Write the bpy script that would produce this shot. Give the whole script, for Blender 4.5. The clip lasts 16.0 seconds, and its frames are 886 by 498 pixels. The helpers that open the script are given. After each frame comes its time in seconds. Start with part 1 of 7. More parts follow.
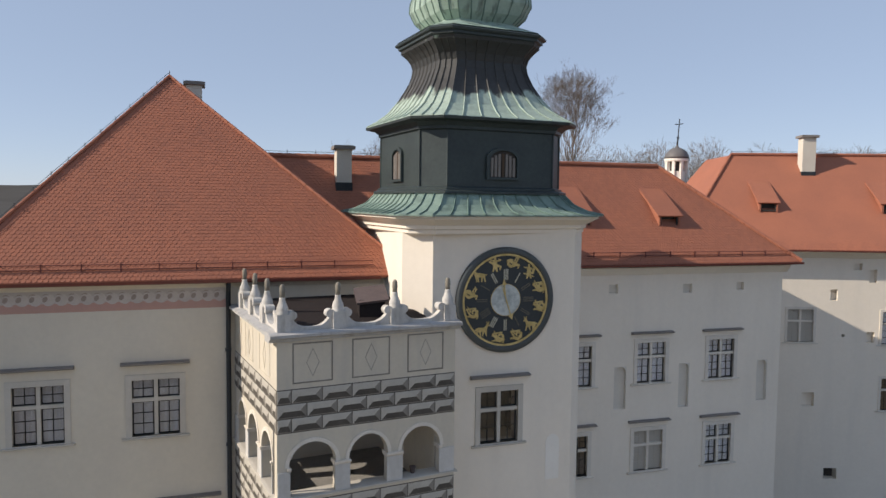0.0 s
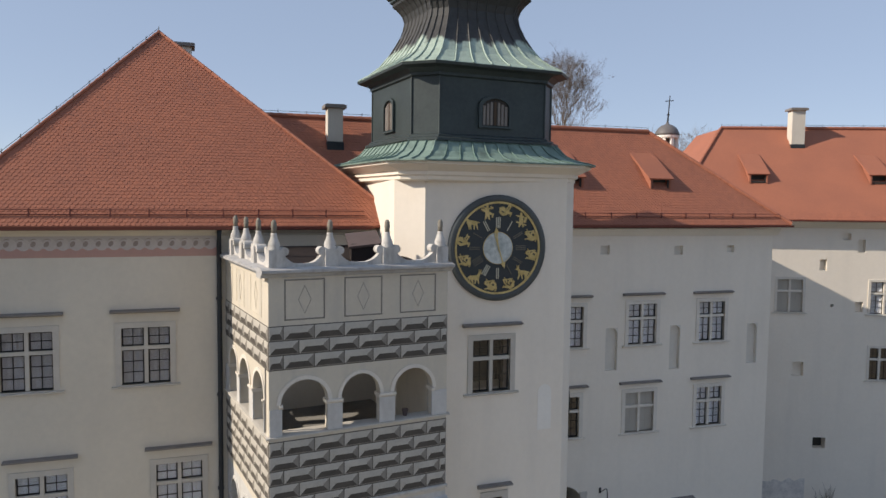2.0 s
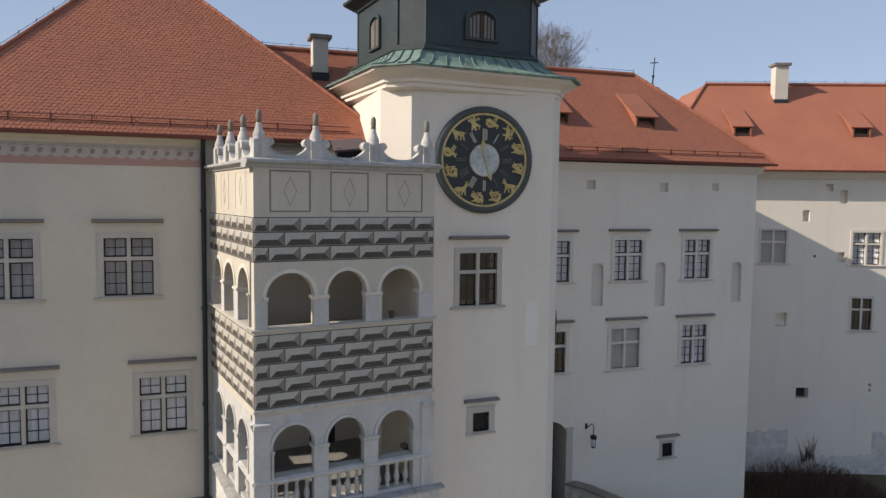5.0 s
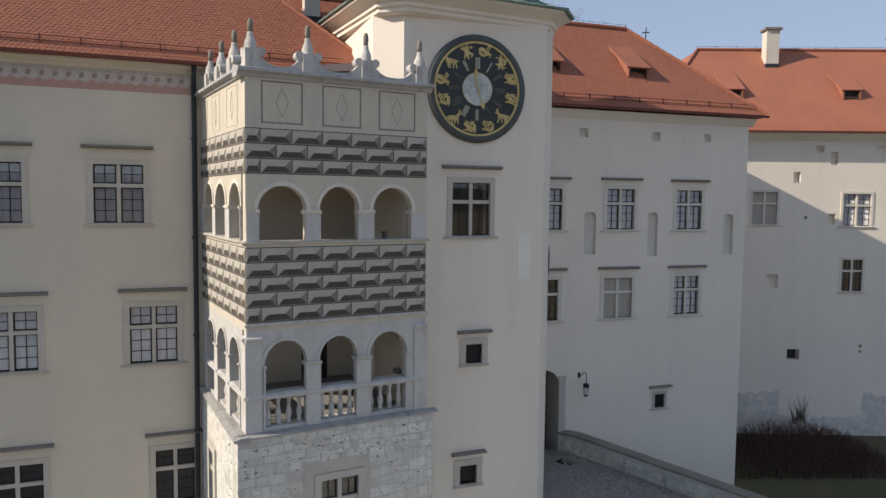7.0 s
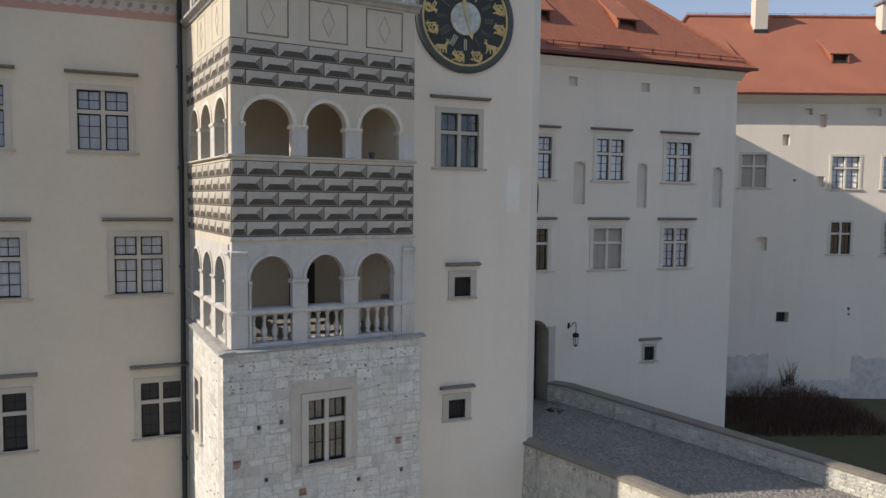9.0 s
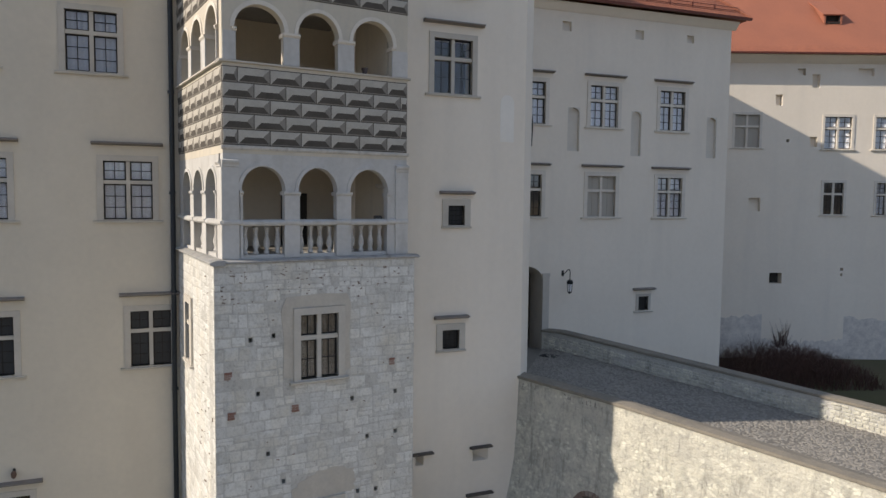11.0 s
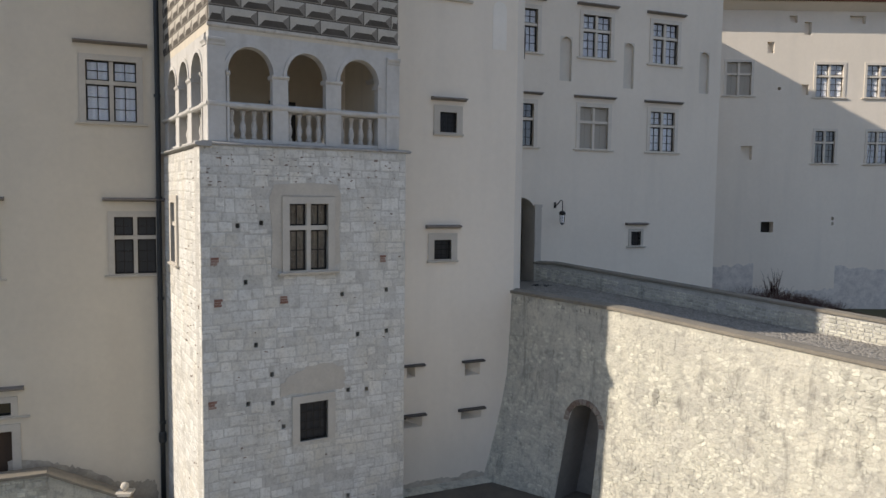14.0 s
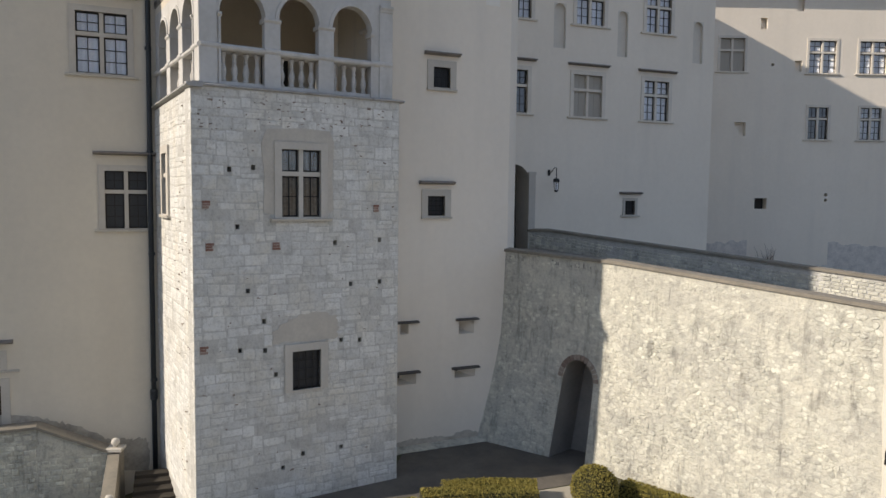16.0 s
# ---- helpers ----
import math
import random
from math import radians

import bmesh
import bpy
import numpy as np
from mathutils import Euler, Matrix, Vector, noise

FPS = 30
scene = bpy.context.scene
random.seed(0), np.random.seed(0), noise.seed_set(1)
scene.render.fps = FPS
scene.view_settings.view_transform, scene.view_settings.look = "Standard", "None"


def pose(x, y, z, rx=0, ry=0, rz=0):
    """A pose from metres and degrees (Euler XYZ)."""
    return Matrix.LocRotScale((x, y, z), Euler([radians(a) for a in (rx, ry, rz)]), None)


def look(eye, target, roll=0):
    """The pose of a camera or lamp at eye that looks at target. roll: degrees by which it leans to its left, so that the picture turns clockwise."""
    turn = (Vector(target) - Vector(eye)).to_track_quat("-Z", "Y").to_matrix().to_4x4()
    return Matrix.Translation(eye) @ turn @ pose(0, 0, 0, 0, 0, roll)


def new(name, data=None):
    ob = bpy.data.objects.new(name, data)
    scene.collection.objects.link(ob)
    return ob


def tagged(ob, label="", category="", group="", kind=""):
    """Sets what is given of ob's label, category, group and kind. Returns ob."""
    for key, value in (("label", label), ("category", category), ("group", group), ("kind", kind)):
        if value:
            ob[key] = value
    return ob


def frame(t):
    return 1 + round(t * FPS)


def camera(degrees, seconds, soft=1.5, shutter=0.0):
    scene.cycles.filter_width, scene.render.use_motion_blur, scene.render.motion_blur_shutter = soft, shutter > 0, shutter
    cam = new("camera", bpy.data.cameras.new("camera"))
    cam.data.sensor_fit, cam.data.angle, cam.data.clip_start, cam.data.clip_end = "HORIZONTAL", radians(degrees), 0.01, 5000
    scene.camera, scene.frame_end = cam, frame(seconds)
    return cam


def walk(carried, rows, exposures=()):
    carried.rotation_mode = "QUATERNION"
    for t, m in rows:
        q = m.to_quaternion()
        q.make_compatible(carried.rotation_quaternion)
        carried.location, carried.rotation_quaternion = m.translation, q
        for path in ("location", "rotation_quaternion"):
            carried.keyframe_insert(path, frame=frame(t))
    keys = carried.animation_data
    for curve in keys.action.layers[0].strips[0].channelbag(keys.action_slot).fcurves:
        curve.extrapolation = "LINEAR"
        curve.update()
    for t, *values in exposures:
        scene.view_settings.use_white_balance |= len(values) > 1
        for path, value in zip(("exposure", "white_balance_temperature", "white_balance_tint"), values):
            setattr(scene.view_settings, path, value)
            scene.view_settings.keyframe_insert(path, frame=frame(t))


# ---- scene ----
cam = camera(63.0, 16.0)
PATH = [
    (0, (-0.127, -0.148, 23.732), (-0.141, 1.847, 23.599), 0.65),
    (0.5, (-0.159, -0.139, 23.411), (-0.166, 1.856, 23.276), 0.65),
    (1, (-0.158, -0.18, 23.005), (-0.159, 1.815, 22.87), 0.65),
    (1.5, (-0.171, -0.213, 22.598), (-0.165, 1.782, 22.46), 0.65),
    (2, (-0.169, -0.191, 22.173), (-0.156, 1.804, 22.036), 0.65),
    (2.5, (-0.148, -0.157, 21.806), (-0.129, 1.838, 21.668), 0.65),
    (3, (-0.126, -0.158, 21.361), (-0.101, 1.837, 21.221), 0.65),
    (3.5, (-0.132, -0.162, 20.925), (-0.1, 1.833, 20.785), 0.65),
    (6, (-0.195, -0.343, 18.44), (-0.13, 1.651, 18.3), 0.65),
    (6.5, (-0.188, -0.346, 17.882), (-0.118, 1.648, 17.743), 0.65),
    (7, (-0.195, -0.334, 17.334), (-0.118, 1.659, 17.194), 0.65),
    (7.5, (-0.161, -0.348, 16.79), (-0.079, 1.646, 16.651), 0.65),
    (8, (-0.12, -0.348, 16.259), (-0.032, 1.645, 16.119), 0.65),
    (8.5, (-0.085, -0.358, 15.731), (0.009, 1.635, 15.592), 0.65),
    (9, (-0.07, -0.353, 15.184), (0.03, 1.64, 15.046), 0.65),
    (11.5, (-0.1, -0.259, 12.432), (0.027, 1.732, 12.29), 0.65),
    (12, (-0.105, -0.225, 11.907), (0.027, 1.765, 11.762), 0.65),
    (12.5, (-0.108, -0.194, 11.419), (0.028, 1.796, 11.275), 0.65),
    (13, (-0.108, -0.168, 10.964), (0.033, 1.822, 10.819), 0.65),
    (13.5, (-0.121, -0.127, 10.571), (0.026, 1.862, 10.425), 0.65),
    (14, (-0.133, -0.07, 10.23), (0.019, 1.918, 10.081), 0.65),
    (14.5, (-0.138, -0.041, 9.889), (0.018, 1.947, 9.741), 0.65),
    (15, (-0.092, -0.04, 9.58), (0.069, 1.948, 9.431), 0.65),
    (15.5, (-0.074, -0.059, 9.255), (0.091, 1.929, 9.106), 0.65),
    (16, (-0.112, -0.048, 8.897), (0.057, 1.939, 8.747), 0.65),
]
walk(cam, [(t, look(eye, target, roll)) for t, eye, target, roll in PATH], exposures=((0.0, 0.53, 7400, 13), (16.0, 0.53, 7400, 13)))

import collections

# ---- world and sun ----
SUN_TO = Vector((-0.834, -0.216, 0.505)).normalized()
world = bpy.data.worlds.new("sky")
scene.world = world
world.use_nodes = True
wn = world.node_tree
sky = wn.nodes.new("ShaderNodeTexSky")
sky.sky_type, sky.sun_disc = "NISHITA", False
sky.sun_elevation, sky.sun_rotation = radians(30.3), radians(255.5)
sky.air_density, sky.dust_density, sky.ozone_density = 0.55, 0.25, 2.9
bg = wn.nodes["Background"]
haze = wn.nodes.new("ShaderNodeHueSaturation")
haze.inputs["Saturation"].default_value = 0.98
wn.links.new(sky.outputs[0], haze.inputs["Color"])
veil = wn.nodes.new("ShaderNodeGamma")
veil.inputs["Gamma"].default_value = 0.7
wn.links.new(haze.outputs[0], veil.inputs["Color"])
air = wn.nodes.new("ShaderNodeMix")
air.data_type = "RGBA"
air.inputs["Factor"].default_value = 0.6
air.inputs["B"].default_value = (1.11, 1.56, 2.40, 1)
wn.links.new(veil.outputs[0], air.inputs["A"])
wn.links.new(air.outputs["Result"], bg.inputs[0])
bg.inputs[1].default_value = 0.20
sun = new("sun", bpy.data.lights.new("sun", "SUN"))
sun.data.energy, sun.data.angle, sun.data.color = 3.3, radians(0.6), (1.0, 0.965, 0.905)
sun.matrix_world = look(SUN_TO * 90, (0, 0, 0))


# ---- materials ----
def material(name, base, rough=0.8, second=None, big=0.6, fine=18.0, mixed=0.5, bump=0.15, bump_scale=40.0, metal=0.0, streak=None, island=0.0, rand=0.0, spec=0.3, stretch=(1, 1, 1)):
    """Two-scale noise variation between base and second, with bump; island or rand vary piece by piece."""
    m = bpy.data.materials.new(name)
    m.use_nodes = True
    nt = m.node_tree
    b = nt.nodes["Principled BSDF"]
    b.inputs["Roughness"].default_value, b.inputs["Metallic"].default_value = rough, metal
    b.inputs["Specular IOR Level"].default_value = spec
    second = second or tuple(c * 0.78 for c in base)
    where = nt.nodes.new("ShaderNodeNewGeometry")
    mp = nt.nodes.new("ShaderNodeMapping")
    mp.inputs["Scale"].default_value = stretch
    nt.links.new(where.outputs["Position"], mp.inputs[0])

    def noise_tex(scale, detail, rough_n=0.6):
        n = nt.nodes.new("ShaderNodeTexNoise")
        n.inputs["Scale"].default_value, n.inputs["Detail"].default_value, n.inputs["Roughness"].default_value = scale, detail, rough_n
        nt.links.new(mp.outputs[0], n.inputs["Vector"])
        return n.outputs[0]

    def maths(op, a, c):
        n = nt.nodes.new("ShaderNodeMath")
        n.operation = op
        for i, v in enumerate((a, c)):
            if isinstance(v, (int, float)):
                n.inputs[i].default_value = v
            else:
                nt.links.new(v, n.inputs[i])
        return n.outputs[0]

    def ramp(value, lo, hi):
        n = nt.nodes.new("ShaderNodeMapRange")
        n.inputs["From Min"].default_value, n.inputs["From Max"].default_value = lo, hi
        nt.links.new(value, n.inputs["Value"])
        return n.outputs[0]

    fac = maths("ADD", maths("MULTIPLY", ramp(noise_tex(big, 5), 0.35, 0.68), 0.6), maths("MULTIPLY", ramp(noise_tex(fine, 4), 0.3, 0.7), 0.4))
    fac = maths("MULTIPLY", fac, mixed * 2)
    if island:
        fac = maths("ADD", fac, maths("MULTIPLY", maths("SUBTRACT", where.outputs["Random Per Island"], 0.5), island * 2))
    if rand:
        o = nt.nodes.new("ShaderNodeObjectInfo")
        fac = maths("ADD", fac, maths("MULTIPLY", maths("SUBTRACT", o.outputs["Random"], 0.5), rand * 2))
    mix = nt.nodes.new("ShaderNodeMix")
    mix.data_type = "RGBA"
    mix.inputs["A"].default_value, mix.inputs["B"].default_value = (*base, 1), (*second, 1)
    nt.links.new(fac, mix.inputs["Factor"])
    colour = mix.outputs["Result"]
    if streak:
        tint, amount, sx, sz = streak
        mp2 = nt.nodes.new("ShaderNodeMapping")
        mp2.inputs["Scale"].default_value = (sx, sx, sz)
        nt.links.new(where.outputs["Position"], mp2.inputs[0])
        n = nt.nodes.new("ShaderNodeTexNoise")
        n.inputs["Scale"].default_value, n.inputs["Detail"].default_value = 1.0, 6
        nt.links.new(mp2.outputs[0], n.inputs["Vector"])
        mix2 = nt.nodes.new("ShaderNodeMix")
        mix2.data_type = "RGBA"
        mix2.inputs["B"].default_value = (*tint, 1)
        nt.links.new(colour, mix2.inputs["A"])
        nt.links.new(maths("MULTIPLY", ramp(n.outputs[0], 0.5, 0.72), amount), mix2.inputs["Factor"])
        colour = mix2.outputs["Result"]
    nt.links.new(colour, b.inputs["Base Color"])
    if bump:
        bp = nt.nodes.new("ShaderNodeBump")
        bp.inputs["Strength"].default_value, bp.inputs["Distance"].default_value = bump, 0.02
        nt.links.new(noise_tex(bump_scale, 6), bp.inputs["Height"])
        nt.links.new(bp.outputs[0], b.inputs["Normal"])
    return m


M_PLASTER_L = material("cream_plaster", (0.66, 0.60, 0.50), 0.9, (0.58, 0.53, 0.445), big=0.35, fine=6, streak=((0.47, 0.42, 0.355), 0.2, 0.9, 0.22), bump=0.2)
M_PLASTER = material("white_plaster", (0.82, 0.745, 0.645), 0.9, (0.75, 0.68, 0.585), big=0.3, fine=5, streak=((0.52, 0.49, 0.44), 0.14, 1.2, 0.14), bump=0.2)
M_LOGGIA = material("loggia_plaster", (0.61, 0.55, 0.45), 0.88, (0.53, 0.48, 0.40), big=0.7, fine=9, streak=((0.40, 0.38, 0.35), 0.4, 2.5, 0.4), bump=0.25)
M_DARKPAINT = material("dark_sgraffito", (0.066, 0.058, 0.05), 0.9, (0.115, 0.102, 0.088), big=2, fine=20)
M_MIDPAINT = material("grey_sgraffito", (0.18, 0.165, 0.145), 0.9, (0.28, 0.255, 0.225), big=2, fine=20)
M_FAINT = material("faint_scratched_line", (0.33, 0.305, 0.265), 0.9, (0.43, 0.395, 0.34), big=3, fine=20)
M_PALE_LINE = material("worn_scratched_line", (0.53, 0.475, 0.385), 0.9, (0.60, 0.545, 0.45), big=3, fine=20)
M_LIGHTPAINT = material("pale_sgraffito", (0.50, 0.465, 0.405), 0.9, (0.37, 0.345, 0.305), big=2, fine=20)
M_PINK = material("pink_frieze_paint", (0.50, 0.295, 0.25), 0.9, (0.42, 0.265, 0.23), big=1, fine=12)
M_WHITEPAINT = material("pale_frieze_paint", (0.56, 0.51, 0.475), 0.9, (0.44, 0.395, 0.37), big=2, fine=14)
M_TILE = material("clay_roof_tile", (0.375, 0.138, 0.083), 0.75, (0.275, 0.108, 0.072), big=0.5, fine=9, island=0.22, bump=0.2, mixed=0.35)
M_TILE_P = material("clay_tile_piece", (0.375, 0.138, 0.083), 0.75, (0.275, 0.108, 0.072), big=0.5, fine=9, rand=0.22, bump=0.2, mixed=0.35)
M_COPPER = material("verdigris_copper", (0.24, 0.335, 0.285), 0.6, (0.13, 0.20, 0.175), big=1.2, fine=7, streak=((0.05, 0.075, 0.07), 0.8, 2.2, 0.5), bump=0.2, spec=0.4)
M_COPPER_D = material("dark_copper", (0.026, 0.036, 0.040), 0.5, (0.046, 0.064, 0.063), big=1.0, fine=8, bump=0.15, spec=0.4)
M_DRESSED = material("dressed_sandstone", (0.56, 0.52, 0.46), 0.85, (0.46, 0.43, 0.38), big=1.5, fine=14, bump=0.25)
M_HOOD = material("grey_hood_slab", (0.24, 0.215, 0.195), 0.8, (0.17, 0.155, 0.145), big=3, fine=20)
M_GLASS = bpy.data.materials.new("window_glass")
M_GLASS.use_nodes = True
gb = M_GLASS.node_tree.nodes["Principled BSDF"]
gb.inputs["Base Color"].default_value = (0.020, 0.016, 0.015, 1)
gb.inputs["Roughness"].default_value, gb.inputs["Specular IOR Level"].default_value = 0.04, 1.0
gb.inputs["IOR"].default_value = 1.65
M_BAR = material("dark_window_bar", (0.025, 0.022, 0.02), 0.5, fine=20, bump=0.0)
M_PANE_D = material("dusty_dark_glass", (0.03, 0.032, 0.036), 0.35, (0.045, 0.047, 0.05), bump=0.0)
M_CURTAIN = material("brown_curtain", (0.26, 0.225, 0.185), 0.9, (0.12, 0.105, 0.09), big=3, fine=12)
M_BLIND_D = material("grey_blind", (0.54, 0.53, 0.55), 0.8, (0.43, 0.42, 0.44), big=1.5, fine=10)
M_INNER = material("beige_inner_sill", (0.66, 0.55, 0.42), 0.8, (0.50, 0.41, 0.32), big=2, fine=10)
M_BLIND = material("pale_blind", (0.92, 0.92, 0.95), 0.8, (0.85, 0.85, 0.89), big=1, fine=10)
# near-black base colour that stands in for the shade of rooms and recesses
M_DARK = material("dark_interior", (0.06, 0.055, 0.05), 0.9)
M_IRON = material("black_iron", (0.02, 0.02, 0.02), 0.5)
M_PIPE = material("dark_pipe", (0.055, 0.06, 0.065), 0.5, (0.03, 0.035, 0.04), metal=0.3)
M_GOLD = material("gilding", (0.74, 0.58, 0.27), 0.45, (0.42, 0.30, 0.11), metal=0.3, big=5, fine=30)
M_DIAL = material("black_dial", (0.034, 0.040, 0.044), 0.55, (0.05, 0.056, 0.058))
M_SILVER = material("silvered_disc", (0.68, 0.71, 0.68), 0.4, (0.16, 0.20, 0.20), big=3.2, fine=9, mixed=0.42)
M_CHIMNEY = material("chimney_plaster", (0.66, 0.62, 0.54), 0.9, (0.56, 0.52, 0.45))
M_GROUND = material("earth_and_grass", (0.078, 0.080, 0.038), 0.95, (0.10, 0.085, 0.055), big=0.4, fine=6, bump=0.5)
M_PATH = material("gravel", (0.23, 0.214, 0.19), 0.95, (0.17, 0.158, 0.14), big=0.7, fine=30, bump=0.6, bump_scale=60)
M_HEDGE = material("box_leaves", (0.27, 0.215, 0.05), 0.7, (0.15, 0.135, 0.032), big=3, fine=20, island=0.4)
M_TWIG = material("bare_twigs", (0.14, 0.108, 0.085), 0.9, (0.09, 0.072, 0.06), island=0.4)
M_WOOD = material("old_timber", (0.09, 0.06, 0.04), 0.8, (0.06, 0.04, 0.03))

M_GLASS_CLEAR = bpy.data.materials.new("clear_glass")
M_GLASS_CLEAR.use_nodes = True
cg = M_GLASS_CLEAR.node_tree.nodes["Principled BSDF"]
cg.inputs["Base Color"].default_value = (0.98, 0.99, 1.0, 1)
cg.inputs["Transmission Weight"].default_value, cg.inputs["Roughness"].default_value, cg.inputs["IOR"].default_value = 1.0, 0.02, 1.6
M_RAIL = material("red_brown_metal", (0.20, 0.06, 0.045), 0.5, (0.14, 0.05, 0.04))
M_FRIEZE_D = material("dark_frieze_paint", (0.27, 0.22, 0.20), 0.9, (0.36, 0.30, 0.27), big=3, fine=16)
M_FRIEZE = material("grey_frieze_paint", (0.47, 0.42, 0.38), 0.9, (0.41, 0.37, 0.34), big=1, fine=12)
M_GREYSTONE = material("grey_bare_stone", (0.74, 0.69, 0.625), 0.95, (0.46, 0.43, 0.41), big=2.5, fine=9, bump=0.7, bump_scale=9)

M_WHITEWASH = material("whitewashed_stone", (0.60, 0.575, 0.54), 0.85, (0.44, 0.425, 0.40), big=2.6, fine=16, streak=((0.24, 0.22, 0.19), 0.6, 5.0, 1.4), bump=0.3)
M_COPPER_E = material("copper_seam", (0.14, 0.22, 0.19), 0.6, (0.09, 0.15, 0.13), big=2, fine=8)
M_RIM = material("dark_slate_rim", (0.105, 0.115, 0.115), 0.45, (0.06, 0.068, 0.07), metal=0.3)
M_NUMERAL = material("pale_numeral", (0.62, 0.60, 0.50), 0.5, (0.5, 0.46, 0.34))
M_NUMERAL_D = material("tarnished_numeral", (0.17, 0.155, 0.12), 0.5, (0.10, 0.095, 0.075))
M_FLOOR = material("grey_floor_tile", (0.31, 0.295, 0.275), 0.8, (0.22, 0.21, 0.195), big=1, fine=8)
M_ZINCW = material("painted_cornice", (0.47, 0.455, 0.435), 0.7, (0.33, 0.335, 0.345), big=1, fine=9, streak=((0.20, 0.18, 0.15), 0.5, 3.0, 2.0))
M_DARKROOF = material("dark_roof_metal", (0.024, 0.020, 0.020), 0.85, (0.036, 0.029, 0.028), spec=0.1)
M_HATCH = material("brown_hatch", (0.13, 0.095, 0.088), 0.6, (0.09, 0.07, 0.068), big=3, fine=16)
M_PATCH = material("mortar_patch", (0.56, 0.515, 0.445), 0.95, (0.44, 0.405, 0.355), big=2, fine=14, bump=0.4)
M_BRICK = material("old_brick", (0.24, 0.125, 0.095), 0.9, (0.34, 0.25, 0.21), big=3, fine=14, rand=0.5)
M_MORTAR_D = material("niche_lining", (0.27, 0.25, 0.23), 0.95, (0.19, 0.18, 0.165), big=1, fine=9, bump=0.6)
M_COPING = material("weathered_coping", (0.27, 0.24, 0.195), 0.95, (0.18, 0.165, 0.14), big=1.5, fine=10, rand=0.12, bump=0.5)
M_COBBLE = material("grey_cobble", (0.31, 0.29, 0.26), 0.9, (0.22, 0.208, 0.19), big=1, fine=10, island=0.45)
M_PIT_D = material("run_off_dirt", (0.17, 0.165, 0.155), 0.95, (0.30, 0.29, 0.27), big=6, fine=30, island=0.4)
M_SLATE = material("dark_slot_lintel", (0.12, 0.105, 0.095), 0.85, (0.07, 0.064, 0.06), big=4, fine=20)
M_RUST = material("rusty_iron", (0.16, 0.10, 0.075), 0.8, (0.09, 0.065, 0.055), big=6, fine=30)
M_BRICK_OLD = material("sooty_brick", (0.20, 0.145, 0.12), 0.95, (0.33, 0.285, 0.24), big=3, fine=14, rand=0.5)


def rubble_limestone(name, base, piece, relief, stain=1.0, spread=0.58, runs=0.5, warm=(0.745, 0.71, 0.59)):
    """Cream lime-washed rubble: grey lichen patches, dark run-off stains and stones of uneven tone."""
    m = bpy.data.materials.new(name)
    m.use_nodes = True
    nt = m.node_tree
    b = nt.nodes["Principled BSDF"]
    b.inputs["Roughness"].default_value, b.inputs["Specular IOR Level"].default_value = 0.95, 0.2
    where = nt.nodes.new("ShaderNodeNewGeometry")

    def cloud(scale, lo, hi, gain, stretch=(1, 1, 1), detail=6):
        mp, n, r = (nt.nodes.new(k) for k in ("ShaderNodeMapping", "ShaderNodeTexNoise", "ShaderNodeMapRange"))
        mp.inputs["Scale"].default_value = stretch
        n.inputs["Scale"].default_value, n.inputs["Detail"].default_value, n.inputs["Roughness"].default_value = scale, detail, 0.62
        r.inputs["From Min"].default_value, r.inputs["From Max"].default_value, r.inputs["To Max"].default_value = lo, hi, gain
        nt.links.new(where.outputs["Position"], mp.inputs[0])
        nt.links.new(mp.outputs[0], n.inputs["Vector"])
        nt.links.new(n.outputs[0], r.inputs["Value"])
        return r.outputs[0]

    def over(below, tint, fac):
        x = nt.nodes.new("ShaderNodeMix")
        x.data_type = "RGBA"
        x.inputs["B"].default_value = (*tint, 1)
        if isinstance(below, tuple):
            x.inputs["A"].default_value = (*below, 1)
        else:
            nt.links.new(below, x.inputs["A"])
        nt.links.new(fac, x.inputs["Factor"])
        return x.outputs["Result"]

    tone = nt.nodes.new("ShaderNodeMapRange")
    tone.inputs["To Max"].default_value = 1.0
    if piece == "object":
        nt.links.new(nt.nodes.new("ShaderNodeObjectInfo").outputs["Random"], tone.inputs["Value"])
    elif piece == "island":
        nt.links.new(where.outputs["Random Per Island"], tone.inputs["Value"])
    else:
        tone.inputs["Value"].default_value = 0.5
    c = over(base, tuple(v * spread for v in base), tone.outputs[0])
    c = over(c, (0.40, 0.39, 0.355), cloud(1.1, 0.42, 0.64, 0.5 * stain))
    c = over(c, warm, cloud(0.9, 0.46, 0.68, 0.5, (1.3, 1.3, 1)))
    c = over(c, (0.22, 0.21, 0.195), cloud(4.2, 0.50, 0.68, 0.5 * stain))
    c = over(c, (0.12, 0.115, 0.105), cloud(1.0, 0.56, 0.68, runs, (3.0, 3.0, 0.55)))
    c = over(c, (0.10, 0.098, 0.092), cloud(1.0, 0.60, 0.70, 0.8 * runs, (7.5, 7.5, 1.4)))
    c = over(c, (0.30, 0.28, 0.245), cloud(16.0, 0.5, 0.75, 0.55))
    nt.links.new(c, b.inputs["Base Color"])
    bp = nt.nodes.new("ShaderNodeBump")
    bp.inputs["Strength"].default_value, bp.inputs["Distance"].default_value = relief, 0.03
    nt.links.new(cloud(11.0, 0.25, 0.8, 1.0), bp.inputs["Height"])
    nt.links.new(bp.outputs[0], b.inputs["Normal"])
    return m


